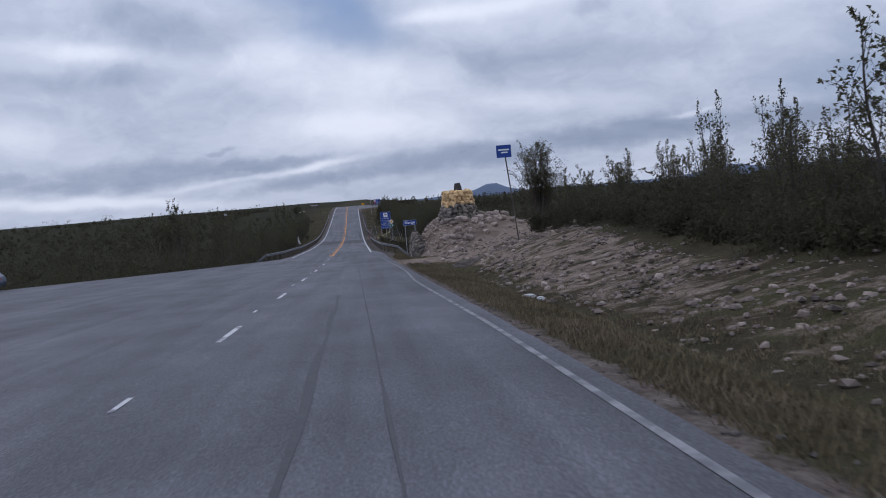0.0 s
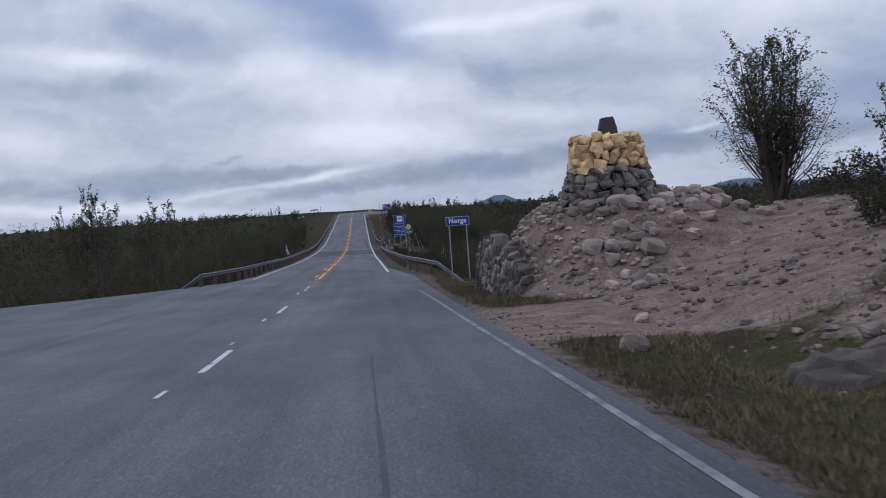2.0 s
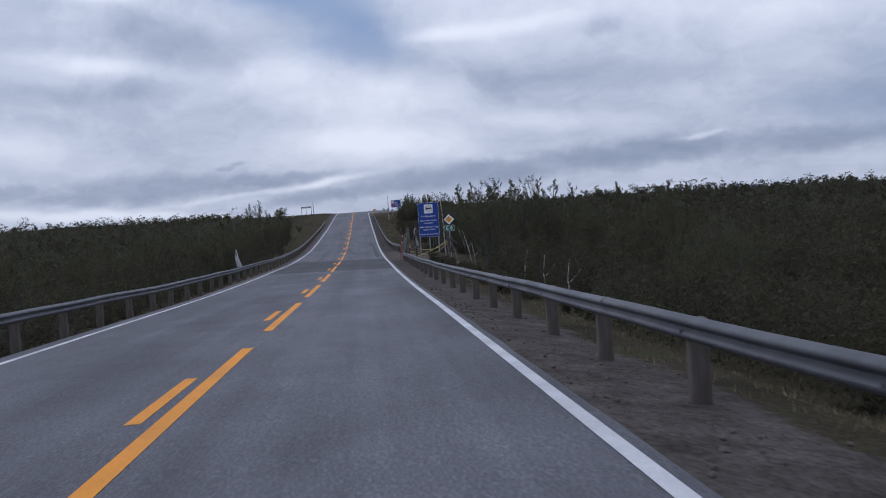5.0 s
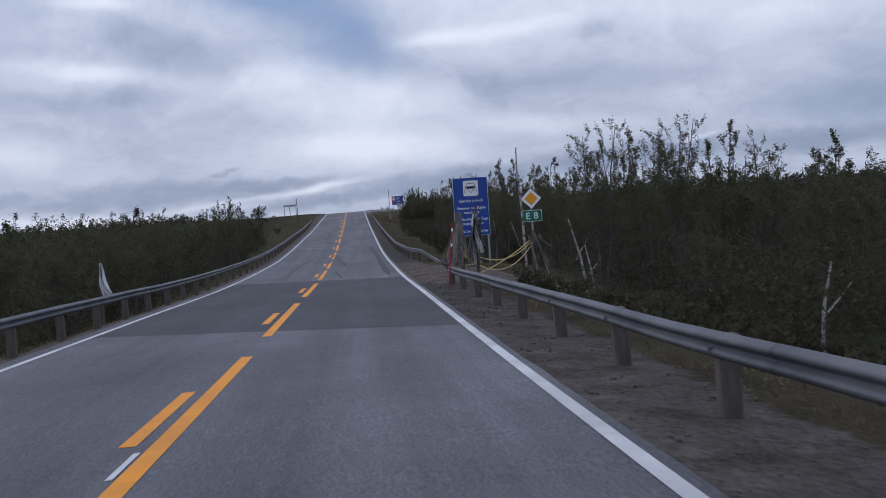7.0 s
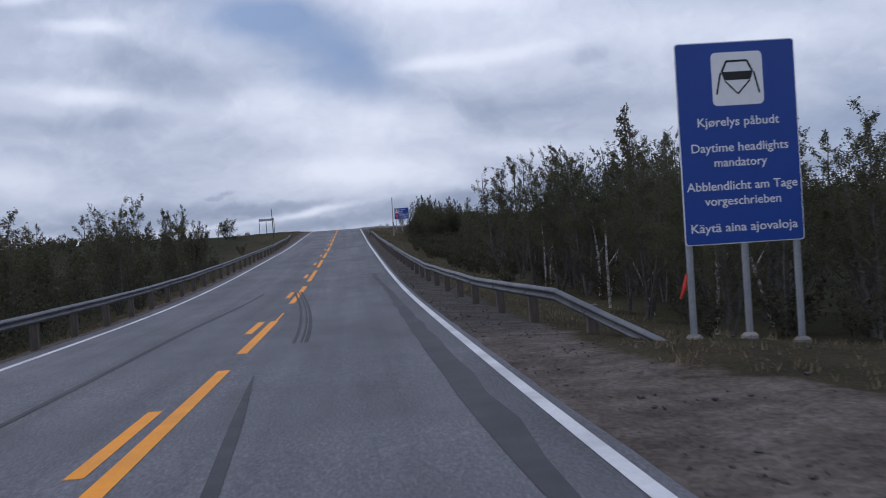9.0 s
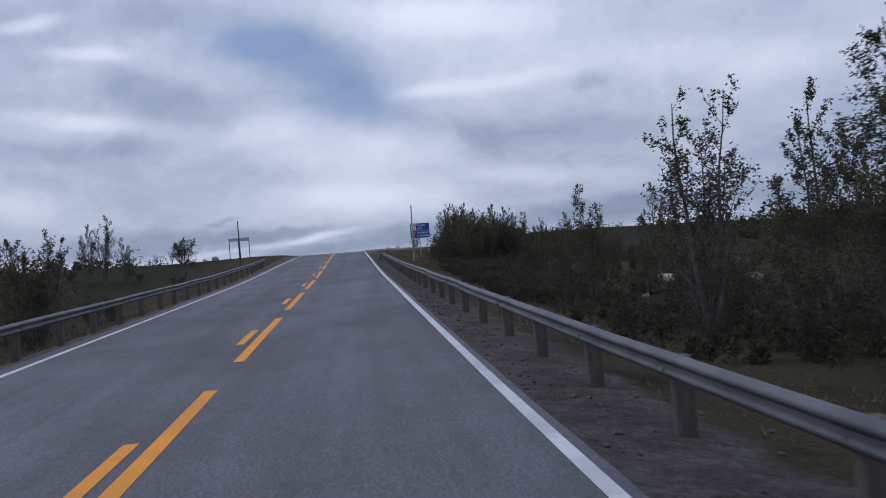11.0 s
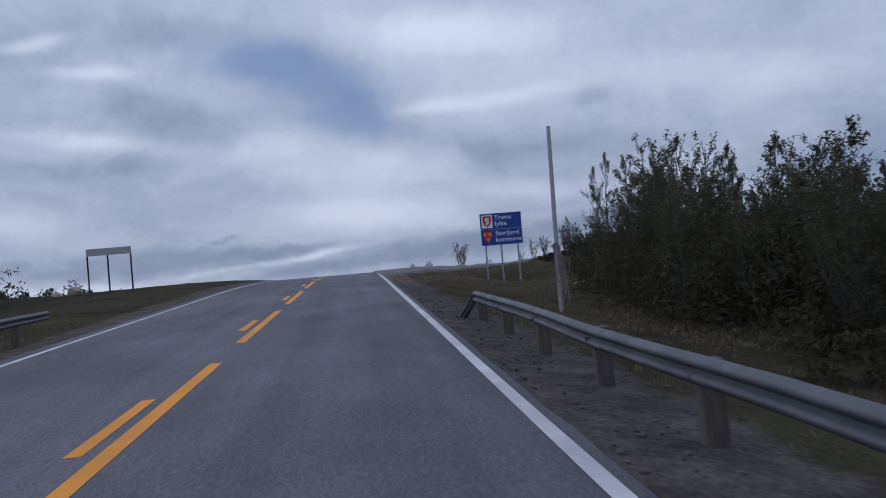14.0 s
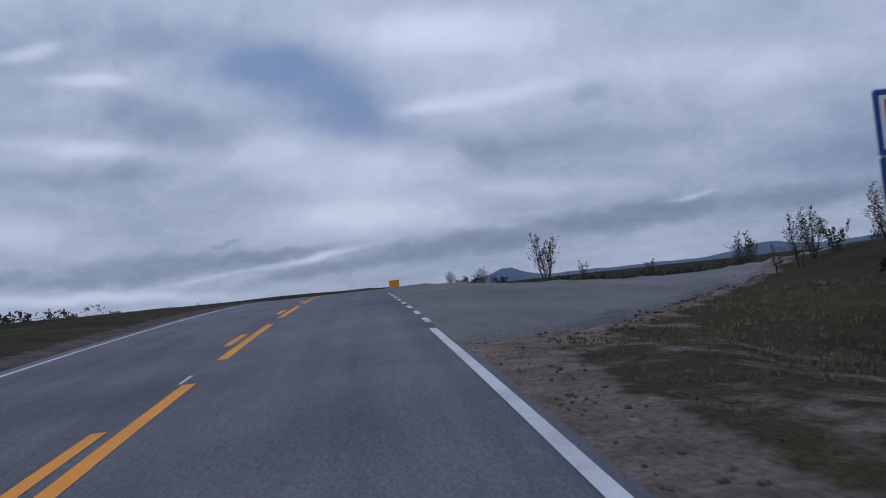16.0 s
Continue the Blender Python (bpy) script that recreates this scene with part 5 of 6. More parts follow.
placed = []
while len(placed) < 130:
    a, q = rnd.uniform(0, 6.28), rnd.random() ** 0.7
    x, y = 8.9 + math.cos(a) * q * (2.9 if math.cos(a) < 0 else 5.5), 60.8 + math.sin(a) * q * (7.0 if math.sin(a) < 0 else 9.0)
    if x < WALL_X + 0.15 or (x - CX) ** 2 + (y - CY) ** 2 < 1.7:
        continue
    near = math.hypot((x - CX) / 1.0, (y - CY) / 1.2)
    if (near > 2.3 + 0.9 * rnd.random() and x > 8.9 and rnd.random() < 0.93) or (x > 9.2 and y < 57.0):
        continue
    size = (rnd.uniform(0.16, 0.36) + (0.34 * rnd.random() if near < 4 else 0.0)) * (0.7 if y > 63 else 1.0) * (0.55 if x < 7.5 else 1.0)
    if any((x - u) ** 2 + (y - v) ** 2 < (0.45 * (size + r_)) ** 2 for u, v, r_ in placed):
        continue
    placed.append((x, y, size))
    boulder(x, y, size, "rough pinkish grey boulder on the stony mound")
while len(placed) < 240:
    x, y = rnd.uniform(6.15, 9.6), rnd.uniform(55.0, 66.5)
    size = rnd.uniform(0.18, 0.5) * (0.55 if y > 61 or x < 7.5 else 1.0)
    if mound(x, y) < -0.2 or (x > 8.9 and y < 56.6 and rnd.random() < 0.93) or (x - CX) ** 2 + (y - CY) ** 2 < 1.7 or any((x - u) ** 2 + (y - v) ** 2 < (0.40 * (size + r_)) ** 2 for u, v, r_ in placed):
        if rnd.random() < 0.004:
            break
        continue
    placed.append((x, y, size))
    boulder(x, y, size, "rough pinkish grey boulder on the stony mound")
for x, y, size in ((8.1, 57.9, 0.45), (8.6, 58.3, 0.6), (7.25, 57.2, 0.30), (9.5, 58.0, 0.55), (10.4, 57.9, 0.62), (9.0, 57.0, 0.42), (8.0, 56.6, 0.5), (11.3, 58.3, 0.6), (10.9, 58.4, 0.4), (11.9, 58.5, 0.45), (12.5, 58.6, 0.5), (12.1, 59.2, 0.4), (13.2, 59.1, 0.42), (10.0, 56.7, 0.5), (11.6, 57.4, 0.3), (13.8, 59.4, 0.3), (9.9, 54.6, 0.36), (10.7, 55.9, 0.26)):
    boulder(x, y, size * 0.86, "large rounded grey boulder below the cairn", "boulders on the mound", 0.18)
for x, y, size in ((8.82, 80.3, 0.42), (9.6, 76.6, 0.34), (10.2, 75.8, 0.28), (8.2, 84.0, 0.35), (9.4, 78.2, 0.28), (10.6, 77.9, 0.35)):
    boulder(x, y, size, "pale rounded boulder in the rough grass", "boulders beside the road", 0.15)
for x, y, size in ((7.7, 53.3, 0.38), (6.6, 49.2, 0.30), (5.45, 45.4, 0.40), (8.2, 40.8, 0.36)):
    boulder(x, y, size, "pale boulder at the edge of the gravel track", "boulders beside the road", 0.15)
pale = stone_mesh("boulder", 77, (1, 0.7, 0.42), PALECLOTH)
for x, y, size in ((6.70, 22.0, 0.42), (7.04, 22.1, 0.34)):
    boulder(x, y, size, "white flat stone lying in the ditch grass", "white stones", 0.1, pale)
for x, y, size in ((9.3, 13.6, 0.42), (9.8, 14.3, 0.5), (10.1, 13.2, 0.36), (9.0, 14.6, 0.3), (8.7, 8.8, 0.36), (9.1, 9.6, 0.42), (9.6, 8.9, 0.34), (8.3, 10.2, 0.28), (9.9, 20.2, 0.5), (10.6, 21.0, 0.42), (9.5, 21.5, 0.36), (10.9, 24.5, 0.45), (9.8, 27.2, 0.4), (10.5, 28.4, 0.5)):
    boulder(x, y, size * 0.55, "pinkish grey rock on the cut slope", "rocks on the cut slope", 0.22)
for x, y, size in ((16.0, 243, 0.7), (18.5, 239, 0.8), (13.0, 236, 0.3), (14.2, 299.5, 0.5), (15.2, 301, 0.55), (9.7, 291, 0.22), (10.9, 292.2, 0.2), (11.8, 291.2, 0.26), (-13.0, 312, 0.8), (-14.2, 313, 0.6)):
    boulder(x, y, size, "pale boulder in the heath", "boulders in the heath", 0.15)


def outcrop(x, y, w, d, h, seed, label):
    """A low rounded back of bedrock with ledges and cracks, set into the slope."""
    bm = bmesh.new()
    n, rows_ = 46, []
    for i in range(n + 1):
        u = -1 + 2 * i / n
        row_ = []
        for j in range(n + 1):
            v = -1 + 2 * j / n
            r = (abs(u) ** 2.4 + abs(v) ** 2.4) ** (1 / 2.4)
            q = Vector((u * w, v * d, seed))
            top = h * max(1 - r ** 2.2, -0.5) * (0.85 + 0.35 * noise.noise(q * 0.7))
            ledge = 0.16
            k = top / ledge
            top = ledge * (math.floor(k) + step(k - math.floor(k), 0.55, 0.95)) * 0.6 + top * 0.4
            c = abs(noise.noise(Vector((u * w * 0.9 + v * 0.5, v * d * 0.5, seed + 4))))
            top += 0.16 * noise.noise(q * 1.9) * (1 - r if r < 1 else 0) + 0.05 * noise.noise(q * 5) + 0.03 * noise.noise(q * 11) - 0.10 * (1 - step(c, 0.0, 0.05))
            row_.append(bm.verts.new((x + u * w, y + v * d, ground_z(x + u * w, y + v * d) + top - 0.03)))
        rows_.append(row_)
    for lo, hi in zip(rows_, rows_[1:]):
        for j in range(n):
            bm.faces.new((lo[j], hi[j], hi[j + 1], lo[j + 1]))
    return tagged(link("bedrock", bm, BEDROCK), label, "rock", "bedrock backs")


outcrop(7.25, 43.0, 0.85, 0.65, 0.42, 3, "dark cracked bedrock back in the rough heath")
for k in range(9):
    boulder(8.6 + 2.2 * rnd.gauss(0, 0.5), 43.4 + rnd.gauss(0, 0.8), rnd.uniform(0.14, 0.34), "broken grey rock half sunk in the heath", "rocks in the cutting", 0.24)
for k in range(70):
    boulder(rnd.uniform(6.9, 9.6), rnd.uniform(20, 44), 0.07 + 0.24 * rnd.random() ** 2, "broken grey rock half sunk in the heath", "rocks in the cutting", 0.24)


def soup(name, verts, faces, mat, label, category, smooth=False):
    me = bpy.data.meshes.new(name)
    me.from_pydata(verts, [], faces)
    me.materials.append(mat)
    return tagged(new(name, me), label, category, kind="stuff")


def scatter_stones(name, spots, mat, label, seed):
    """Many small angular stones in one mesh: x, y, size."""
    r_ = random.Random(seed)
    vs, fs = [], []
    base = [(1, 0, 0), (0, 1, 0), (-1, 0, 0), (0, -1, 0), (0.5, 0.5, 0.8), (-0.6, 0.3, 0.75), (0.1, -0.6, 0.8), (0, 0, -0.8)]
    tri = [(0, 1, 4), (1, 2, 5), (1, 5, 4), (2, 3, 6), (2, 6, 5), (3, 0, 6), (0, 4, 6), (4, 5, 6), (1, 0, 7), (2, 1, 7), (3, 2, 7), (0, 3, 7)]
    for x, y, s_ in spots:
        gz = ground_z(x, y)
        a = r_.uniform(0, 6.28)
        ca, sa = math.cos(a) * s_ / 2, math.sin(a) * s_ / 2
        sq, n0 = r_.uniform(0.5, 0.9), len(vs)
        for bx, by, bz in base:
            j = r_.uniform(0.75, 1.2)
            vs.append((x + (bx * ca - by * sa * sq) * j, y + (bx * sa + by * ca * sq) * j, gz + (bz * 0.62 * j + 0.1) * s_ / 2))
        fs += [(n0 + p, n0 + q, n0 + w) for p, q, w in tri]
    return soup(name, vs, fs, mat, label, "stones")


rnd = random.Random(31)
spots = []
while len(spots) < 4200:
    x, y = rnd.uniform(6.6, 16), rnd.uniform(0, 57)
    if y > 46 and rnd.random() < 0.75:
        continue
    if bareness(x, y) * (0.35 + 0.9 * noise.noise(Vector((x * 0.35, y * 0.35, 1)))) > rnd.uniform(0.0, 0.7):
        spots.append((x, y, 0.04 + 0.24 * rnd.random() ** 3.0))
scatter_stones("rubble", spots, SLOPESTONE, "broken pinkish stones on the cut slope", 1)
spots = []
while len(spots) < 1200:
    x, y = rnd.uniform(6.1, 15), rnd.uniform(53, 74)
    if x > 9.0 and (math.hypot(x - CX, y - CY) > 2.8 or y < 57) and rnd.random() < 0.93:
        continue
    if mound(x, y) > -0.3 and (x - CX) ** 2 + (y - CY) ** 2 > 1.5:
        spots.append((x, y, 0.05 + 0.26 * rnd.random() ** 2.5))
scatter_stones("rubble", spots, WARMSTONE, "loose stones covering the mound", 2)
spots = []
while len(spots) < 5200:
    y = rnd.uniform(-6, 312)
    x = right_edge(y) + 0.05 + abs(rnd.gauss(0, 0.7))
    spots.append((x, y, 0.025 + 0.07 * rnd.random() ** 3))
for _ in range(900):
    x = rnd.uniform(4.2, 12)
    spots.append((x, 306.5 + max(x - 5, 0) * 1.62 + rnd.gauss(0, 0.8), 0.03 + 0.08 * rnd.random() ** 3))
for _ in range(900):
    spots.append((rnd.uniform(3.8, 8.5), rnd.uniform(154, 176), 0.02 + 0.05 * rnd.random() ** 3))
scatter_stones("shoulder_gravel", spots, GRAVEL, "coarse grey gravel along the asphalt edge", 3)

# ---- trees and bushes ----


def leaves_mesh(name, spots, size, mat, rnd_):
    vs, fs = [], []
    for p in spots:
        s_ = size * rnd_.uniform(0.6, 1.3)
        u = Vector((rnd_.gauss(0, 1), rnd_.gauss(0, 1), rnd_.gauss(0, 0.7))).normalized()
        w = u.cross(Vector((rnd_.gauss(0, 1), rnd_.gauss(0, 1), rnd_.gauss(0, 1)))).normalized()
        n0 = len(vs)
        vs += [p - u * s_ * 0.5 + w * s_ * 0.34, p - u * s_ * 0.4 - w * s_ * 0.34, p + u * s_ * 0.62]
        fs.append((n0, n0 + 1, n0 + 2))
    me = bpy.data.meshes.new(name)
    me.from_pydata([tuple(v) for v in vs], [], fs)
    me.materials.append(mat)
    return me


def birch(seed, stems, count, h=5.0, spread=0.9, low=0.12, leaf=0.13, mat=None, sparse_top=0.5, label="", bark=BARK, name="birch_tree", category="tree", group="mountain birches", reach=1.0):
    """A many-stemmed mountain birch: crooked stems, rising limbs, small leaves with gaps."""
    r_ = random.Random(seed)
    ob = thing(name, label, category, group)
    bm = bmesh.new()
    tips = []
    for k in range(stems):
        a = 6.28 * k / stems + r_.uniform(-0.5, 0.5)
        out = Vector((math.cos(a), math.sin(a), 0)) * spread * r_.uniform(0.35, 1.0) * (0.25 if stems == 1 else 1)
        hh = h * (r_.uniform(0.72, 1.0) if k else 1.0)
        pts = []
        for j in range(8):
            u = j / 7
            pts.append(Vector((0.06 * math.cos(a), 0.06 * math.sin(a), 0)) + out * (u ** 0.8) + Vector((0.16 * noise.noise(Vector((seed, k, u * 2.2))), 0.16 * noise.noise(Vector((k, seed, u * 2.2 + 5))), hh * u)))
        r0 = 0.012 * hh * r_.uniform(0.8, 1.2)
        tube(bm, pts, [r0 * (1 - 0.86 * j / 7) for j in range(8)], 5 if h > 2 else 3, False)
        n = r_.randint(11, 15) if h > 2 else 6
        for i in range(n):
            u = low + (0.97 - low) * (i + r_.random()) / n
            j = min(int(u * 7), 6)
            base = pts[j].lerp(pts[j + 1], u * 7 - j)
            b = r_.uniform(0, 6.28)
            ln = h * (0.27 * (1 - u) + 0.075) * r_.uniform(0.7, 1.25) * (0.75 + 0.3 * spread) * reach
            d = Vector((math.cos(b), math.sin(b), r_.uniform(0.9, 2.4))).normalized()
            limb = [base, base + d * ln * 0.5, base + d * ln + Vector((0, 0, ln * 0.25))]
            tube(bm, limb, [r0 * 0.42 * (1 - u) + 0.006, r0 * 0.25 * (1 - u) + 0.005, 0.003], 3, False)
            tips.append((limb, ln, u))
            for _ in range(2 if h > 2 else 0):
                v = r_.uniform(0.35, 0.9)
                q = limb[0].lerp(limb[2], v)
                d2 = (d + Vector((r_.gauss(0, 0.6), r_.gauss(0, 0.6), r_.gauss(0.2, 0.4)))).normalized()
                twig = [q, q + d2 * ln * 0.25, q + d2 * ln * 0.45 + Vector((0, 0, 0.03))]
                if bark is TWIG:
                    tube(bm, [twig[0], twig[2]], [0.006, 0.002], 3, False)
                tips.append((twig, ln * 0.5, u))
    part("trunk", bm, bark, ob, "crooked stems")
    spots = []
    while len(spots) < count:
        limb, ln, u = r_.choice(tips)
        if r_.random() < sparse_top * max(0.0, (u - 0.55) / 0.45):
            continue
        v = r_.uniform(0.15, 1.05)
        q = limb[0].lerp(limb[1], v * 2) if v < 0.5 else limb[1].lerp(limb[2], v * 2 - 1)
        spots.append(q + Vector((r_.gauss(0, 1), r_.gauss(0, 1), r_.gauss(0, 1))) * 0.085 * (1.3 - 0.85 * u))
    crown = new("crown", leaves_mesh("crown", spots, leaf, mat or LEAF, r_))
    crown.parent = ob
    crown["label"] = "small dull green leaves with gaps"
    return ob


def place(proto, x, y, h, base_h, wide=1.0, turn=None, lean=0.0, used={}):
    m = Matrix.Translation((x, y, ground_z(x, y) - 0.06)) @ Euler((lean, lean * 0.5, turn if turn is not None else random.uniform(0, 6.28))).to_matrix().to_4x4()
    k = h / base_h
    m = m @ Matrix.Diagonal((k * wide, k * wide, k, 1))
    if proto.name not in used:
        used[proto.name] = True
        proto.matrix_basis = m
        return proto
    ob = copy_thing(proto, m)
    ob.matrix_basis = m
    return ob


random.seed(12)
LB = "mountain birch with crooked pale stems and dull green leaves"
forest = [birch(40 + k, n, c, 5.0, sp, lo_, 0.074, sparse_top=0.5, label=LB, bark=GREYBARK) for k, (n, c, sp, lo_) in enumerate(((3, 5200, 0.75, 0.06), (2, 4300, 0.55, 0.08), (4, 5600, 1.0, 0.05), (3, 4900, 0.8, 0.08), (2, 4100, 0.45, 0.10), (5, 5600, 1.2, 0.04)))]
tall = [birch(120 + k, n, c, 7.0, sp, 0.07, 0.070, sparse_top=0.55, label="tall mountain birch with several stems at the wood edge", bark=GREYBARK) for k, (n, c, sp) in enumerate(((3, 8200, 0.9), (2, 7000, 0.7), (4, 9000, 1.2)))]
thin = [birch(60 + k, n, c, 4.0, sp, 0.18, 0.10, sparse_top=0.1, label="small sparse birch with thin dark upright stems", bark=TWIG) for k, (n, c, sp) in enumerate(((4, 900, 0.8), (6, 1300, 1.1), (3, 700, 0.6)))]
round_ = [birch(80 + k, 7, 7500, 4.2, 1.6, 0.04, 0.09, sparse_top=0.15, label="broad rounded birch bush with dense leaves", bark=GREYBARK) for k in range(2)]
full = [birch(93, 8, 8200, 4.6, 0.62, 0.07, 0.066, sparse_top=0.25, reach=1.5, label="many-stemmed birch standing alone on the rise", bark=TWIG)]
crooked = [birch(140 + k, n, 2600, 7.0, 1.7, 0.35, 0.13, sparse_top=0.0, label="old birch with crooked spreading limbs and thin leaves", bark=TWIG) for k, n in enumerate((5, 4))]
spire = [birch(160 + k, 1, c_, 4.0, 0.5, 0.15, 0.085, sparse_top=0.0, reach=0.62, label="small slender birch with a pointed crown", bark=TWIG) for k, c_ in enumerate((620, 760, 520))]
scrub = [birch(100 + k, 6, 800, 1.6, 1.0, 0.04, 0.10, DRYLEAF, 0.1, "low dark willow bush in the heath", TWIG, "willow_bush", "bush", "willow bushes") for k in range(4)]

taken = []


def region(protos, base_h, n, xr, yr, hr, wide=(0.9, 1.25), gap=1.0, seed=0, inside=None, rise=None):
    r_ = random.Random(seed)
    tries = made_ = 0
    while made_ < n and tries < n * 40:
        tries += 1
        x, y = r_.uniform(*xr), r_.uniform(*yr)
        if inside and not inside(x, y):
            continue
        if any((x - u) ** 2 + (y - v) ** 2 < gap * gap for u, v in taken):
            continue
        taken.append((x, y))
        place(r_.choice(protos), x, y, r_.uniform(*hr) * (rise(x, y) if rise else 1.0), base_h, r_.uniform(*wide), r_.uniform(0, 6.28), r_.uniform(-0.08, 0.08))
        made_ += 1


def thicket(n, xr, yr, hr, seed, inside, label):
    """Willow scrub too close-grown to count, leaves and stems in one mesh."""
    r_ = random.Random(seed)
    vs, fs, slots, done = [], [], [], 0
    while done < n:
        x, y = r_.uniform(*xr), r_.uniform(*yr)
        if not inside(x, y):
            continue
        done += 1
        k, wide, a = r_.uniform(*hr) / 2.0, r_.uniform(1.1, 1.6), r_.uniform(0, 6.28)
        ca, sa, gz = math.cos(a) * k * wide, math.sin(a) * k * wide, ground_z(x, y) - 0.06
        for piece in r_.choice(scrub).children:
            n0 = len(vs)
            vs += [(x + c.co.x * ca - c.co.y * sa, y + c.co.x * sa + c.co.y * ca, gz + c.co.z * k) for c in piece.data.vertices]
            fs += [tuple(n0 + i for i in f_.vertices) for f_ in piece.data.polygons]
            slots += [1 if piece.name.startswith("trunk") else 0] * len(piece.data.polygons)
    ob = soup("willow_scrub", vs, fs, DRYLEAF, label, "scrub")
    ob.data.materials.append(TWIG)
    ob.data.polygons.foreach_set("material_index", slots)
    return ob


def wood_height(x, y):
    return table([(178, 5.2), (188, 5.7), (198, 6.4), (206, 6.9), (226, 6.8)], y) + 0.12 * (x - 11)


place(full[0], 14.5, 62.7, 4.7, 4.6, 1.25, 0.4)
place(full[0], 14.75, 62.9, 3.1, 4.6, 1.75, 2.4)
# rise beside the cutting
for x, y, h in ((14.0, 16.0, 5.0), (14.6, 19.0, 3.5), (14.2, 21.6, 3.4), (15.0, 25.2, 2.2), (14.4, 27.6, 2.9), (15.6, 22.0, 2.6), (16.4, 27.0, 3.2), (15.4, 30.4, 2.2), (13.8, 18.2, 2.4)):
    taken.append((x, y))
    place(thin[int(x) % 3], x, y, h, 4.0, 1.1)
for x, y, h, k in ((14.0, 50.3, 2.9, 0), (14.1, 46.3, 2.7, 3), (14.6, 48.4, 2.5, 1), (14.2, 52.6, 2.1, 4), (15.4, 44.6, 2.6, 2), (15.2, 54.0, 2.0, 1)):
    taken.append((x, y))
    place(forest[k], x, y, h, 5.0, 0.95)
region(thin, 4.0, 24, (13.5, 30), (6, 60), (1.4, 2.3), seed=1, gap=1.4, inside=lambda x, y: x > 12.5 + 0.03 * y)
region(scrub, 2.0, 80, (12.5, 30), (4, 66), (0.9, 1.7), (1.0, 1.6), 0.8, 2, lambda x, y: x > 12.0 + 0.035 * y)
for x, y, top, proto, w in ((15.6, 31.5, 4.35, thin[0], 0.62), (16.1, 32.2, 3.3, thin[2], 0.8), (17.5, 30.2, 4.6, thin[2], 0.75), (18.2, 30.8, 3.9, thin[1], 0.7), (22.5, 59.5, 3.6, thin[1], 1.0), (23.6, 61.0, 3.3, thin[0], 1.1), (27.9, 67.0, 3.7, thin[1], 1.1), (26.0, 64.0, 3.3, thin[2], 1.1), (21.4, 67.8, 3.4, thin[0], 1.1), (20.0, 62.0, 2.9, thin[1], 1.1)):
    taken.append((x, y))
    place(proto, x, y, top - ground_z(x, y), 4.0, w)
thicket(70, (10.9, 17), (34, 55), (0.8, 1.5), 45, lambda x, y: x > brow(y), "dense low willow scrub on top of the cutting")
# low wood past the country sign
region(forest, 6.3, 50, (9.6, 24), (80, 150), (3.3, 4.6), seed=3, inside=lambda x, y: x > 9.2 + 0.012 * (150 - y))
region(scrub, 2.0, 42, (9.2, 18), (86, 152), (1.2, 2.0), (1.0, 1.5), 0.9, 4)
region(forest, 6.3, 20, (11.5, 24), (150, 174), (5.3, 6.8), seed=5, gap=1.3)
region(tall, 8.4, 22, (8.9, 13), (178, 212), (0.88, 1.08), seed=26, gap=1.3, rise=wood_height, inside=lambda x, y: x > 8.6 + max(0, (y - 205) * 0.10))
region(forest, 6.3, 26, (10, 19), (177, 226), (0.86, 1.12), seed=6, gap=1.3, rise=wood_height, inside=lambda x, y: x > 8.6 + max(0, (y - 205) * 0.10))
for x, y, h in ((10.7, 161.0, 6.9), (12.0, 163.4, 6.5), (11.7, 158.4, 5.6), (15.2, 160.4, 6.8), (13.6, 161.0, 7.2), (14.6, 164.4, 7.0), (17.6, 162.0, 6.4)):
    taken.append((x, y))
    place(tall[int(y) % 3], x, y, h, 7.9, 1.0)
region(scrub, 2.0, 24, (7.6, 14), (176, 228), (1.0, 1.8), seed=7)
region(thin, 4.0, 8, (11, 26), (230, 268), (1.8, 3.0), seed=8, gap=3)
region(scrub, 2.0, 26, (7.0, 26), (228, 270), (0.8, 1.5), seed=9, gap=1.5)
for x, y, h, w in ((10.9, 240.6, 3.5, 0.85), (10.6, 234.6, 4.5, 0.9), (15.5, 242.0, 4.4, 0.85), (13.2, 236.4, 3.4, 0.8)):
    taken.append((x, y))
    place(forest[int(h * 10) % 5], x, y, h, 5.0, w)
place(thin[2], 11.9, 251.3, 3.3, 4.0, 0.8)
place(tall[1], 10.75, 290.6, 4.5, 7.0, 0.75)
for x, y, h in ((-17.0, 278, 5.3), (-18.9, 281, 4.6), (-15.2, 277, 3.6)):
    place(forest[0], x, y, h, 5.0, 0.9)
region(forest, 6.3, 14, (9.0, 14), (272, 292), (4.4, 5.6), (0.75, 1.0), 1.1, 10, lambda x, y: x > 9.3 + 0.09 * (y - 271))
for x, y, h, k in ((9.5, 281.0, 3.9, 0), (10.3, 283.0, 4.3, 2), (9.9, 279.0, 4.0, 3), (10.8, 280.5, 4.4, 5), (11.3, 284.5, 4.5, 1), (9.2, 277.4, 3.6, 5), (10.2, 286.0, 4.0, 4)):
    taken.append((x, y))
    place(forest[k], x, y, h, 5.0, 0.85)
region(round_, 4.9, 9, (9.8, 14), (268, 283), (3.2, 4.0), (0.8, 1.0), 1.0, 30)
region(round_, 4.9, 9, (13, 22), (262, 283), (1.8, 2.7), (0.9, 1.2), 1.4, 31)
region(scrub, 2.0, 10, (9.5, 17), (269, 283), (1.0, 1.6), seed=11, gap=0.9)
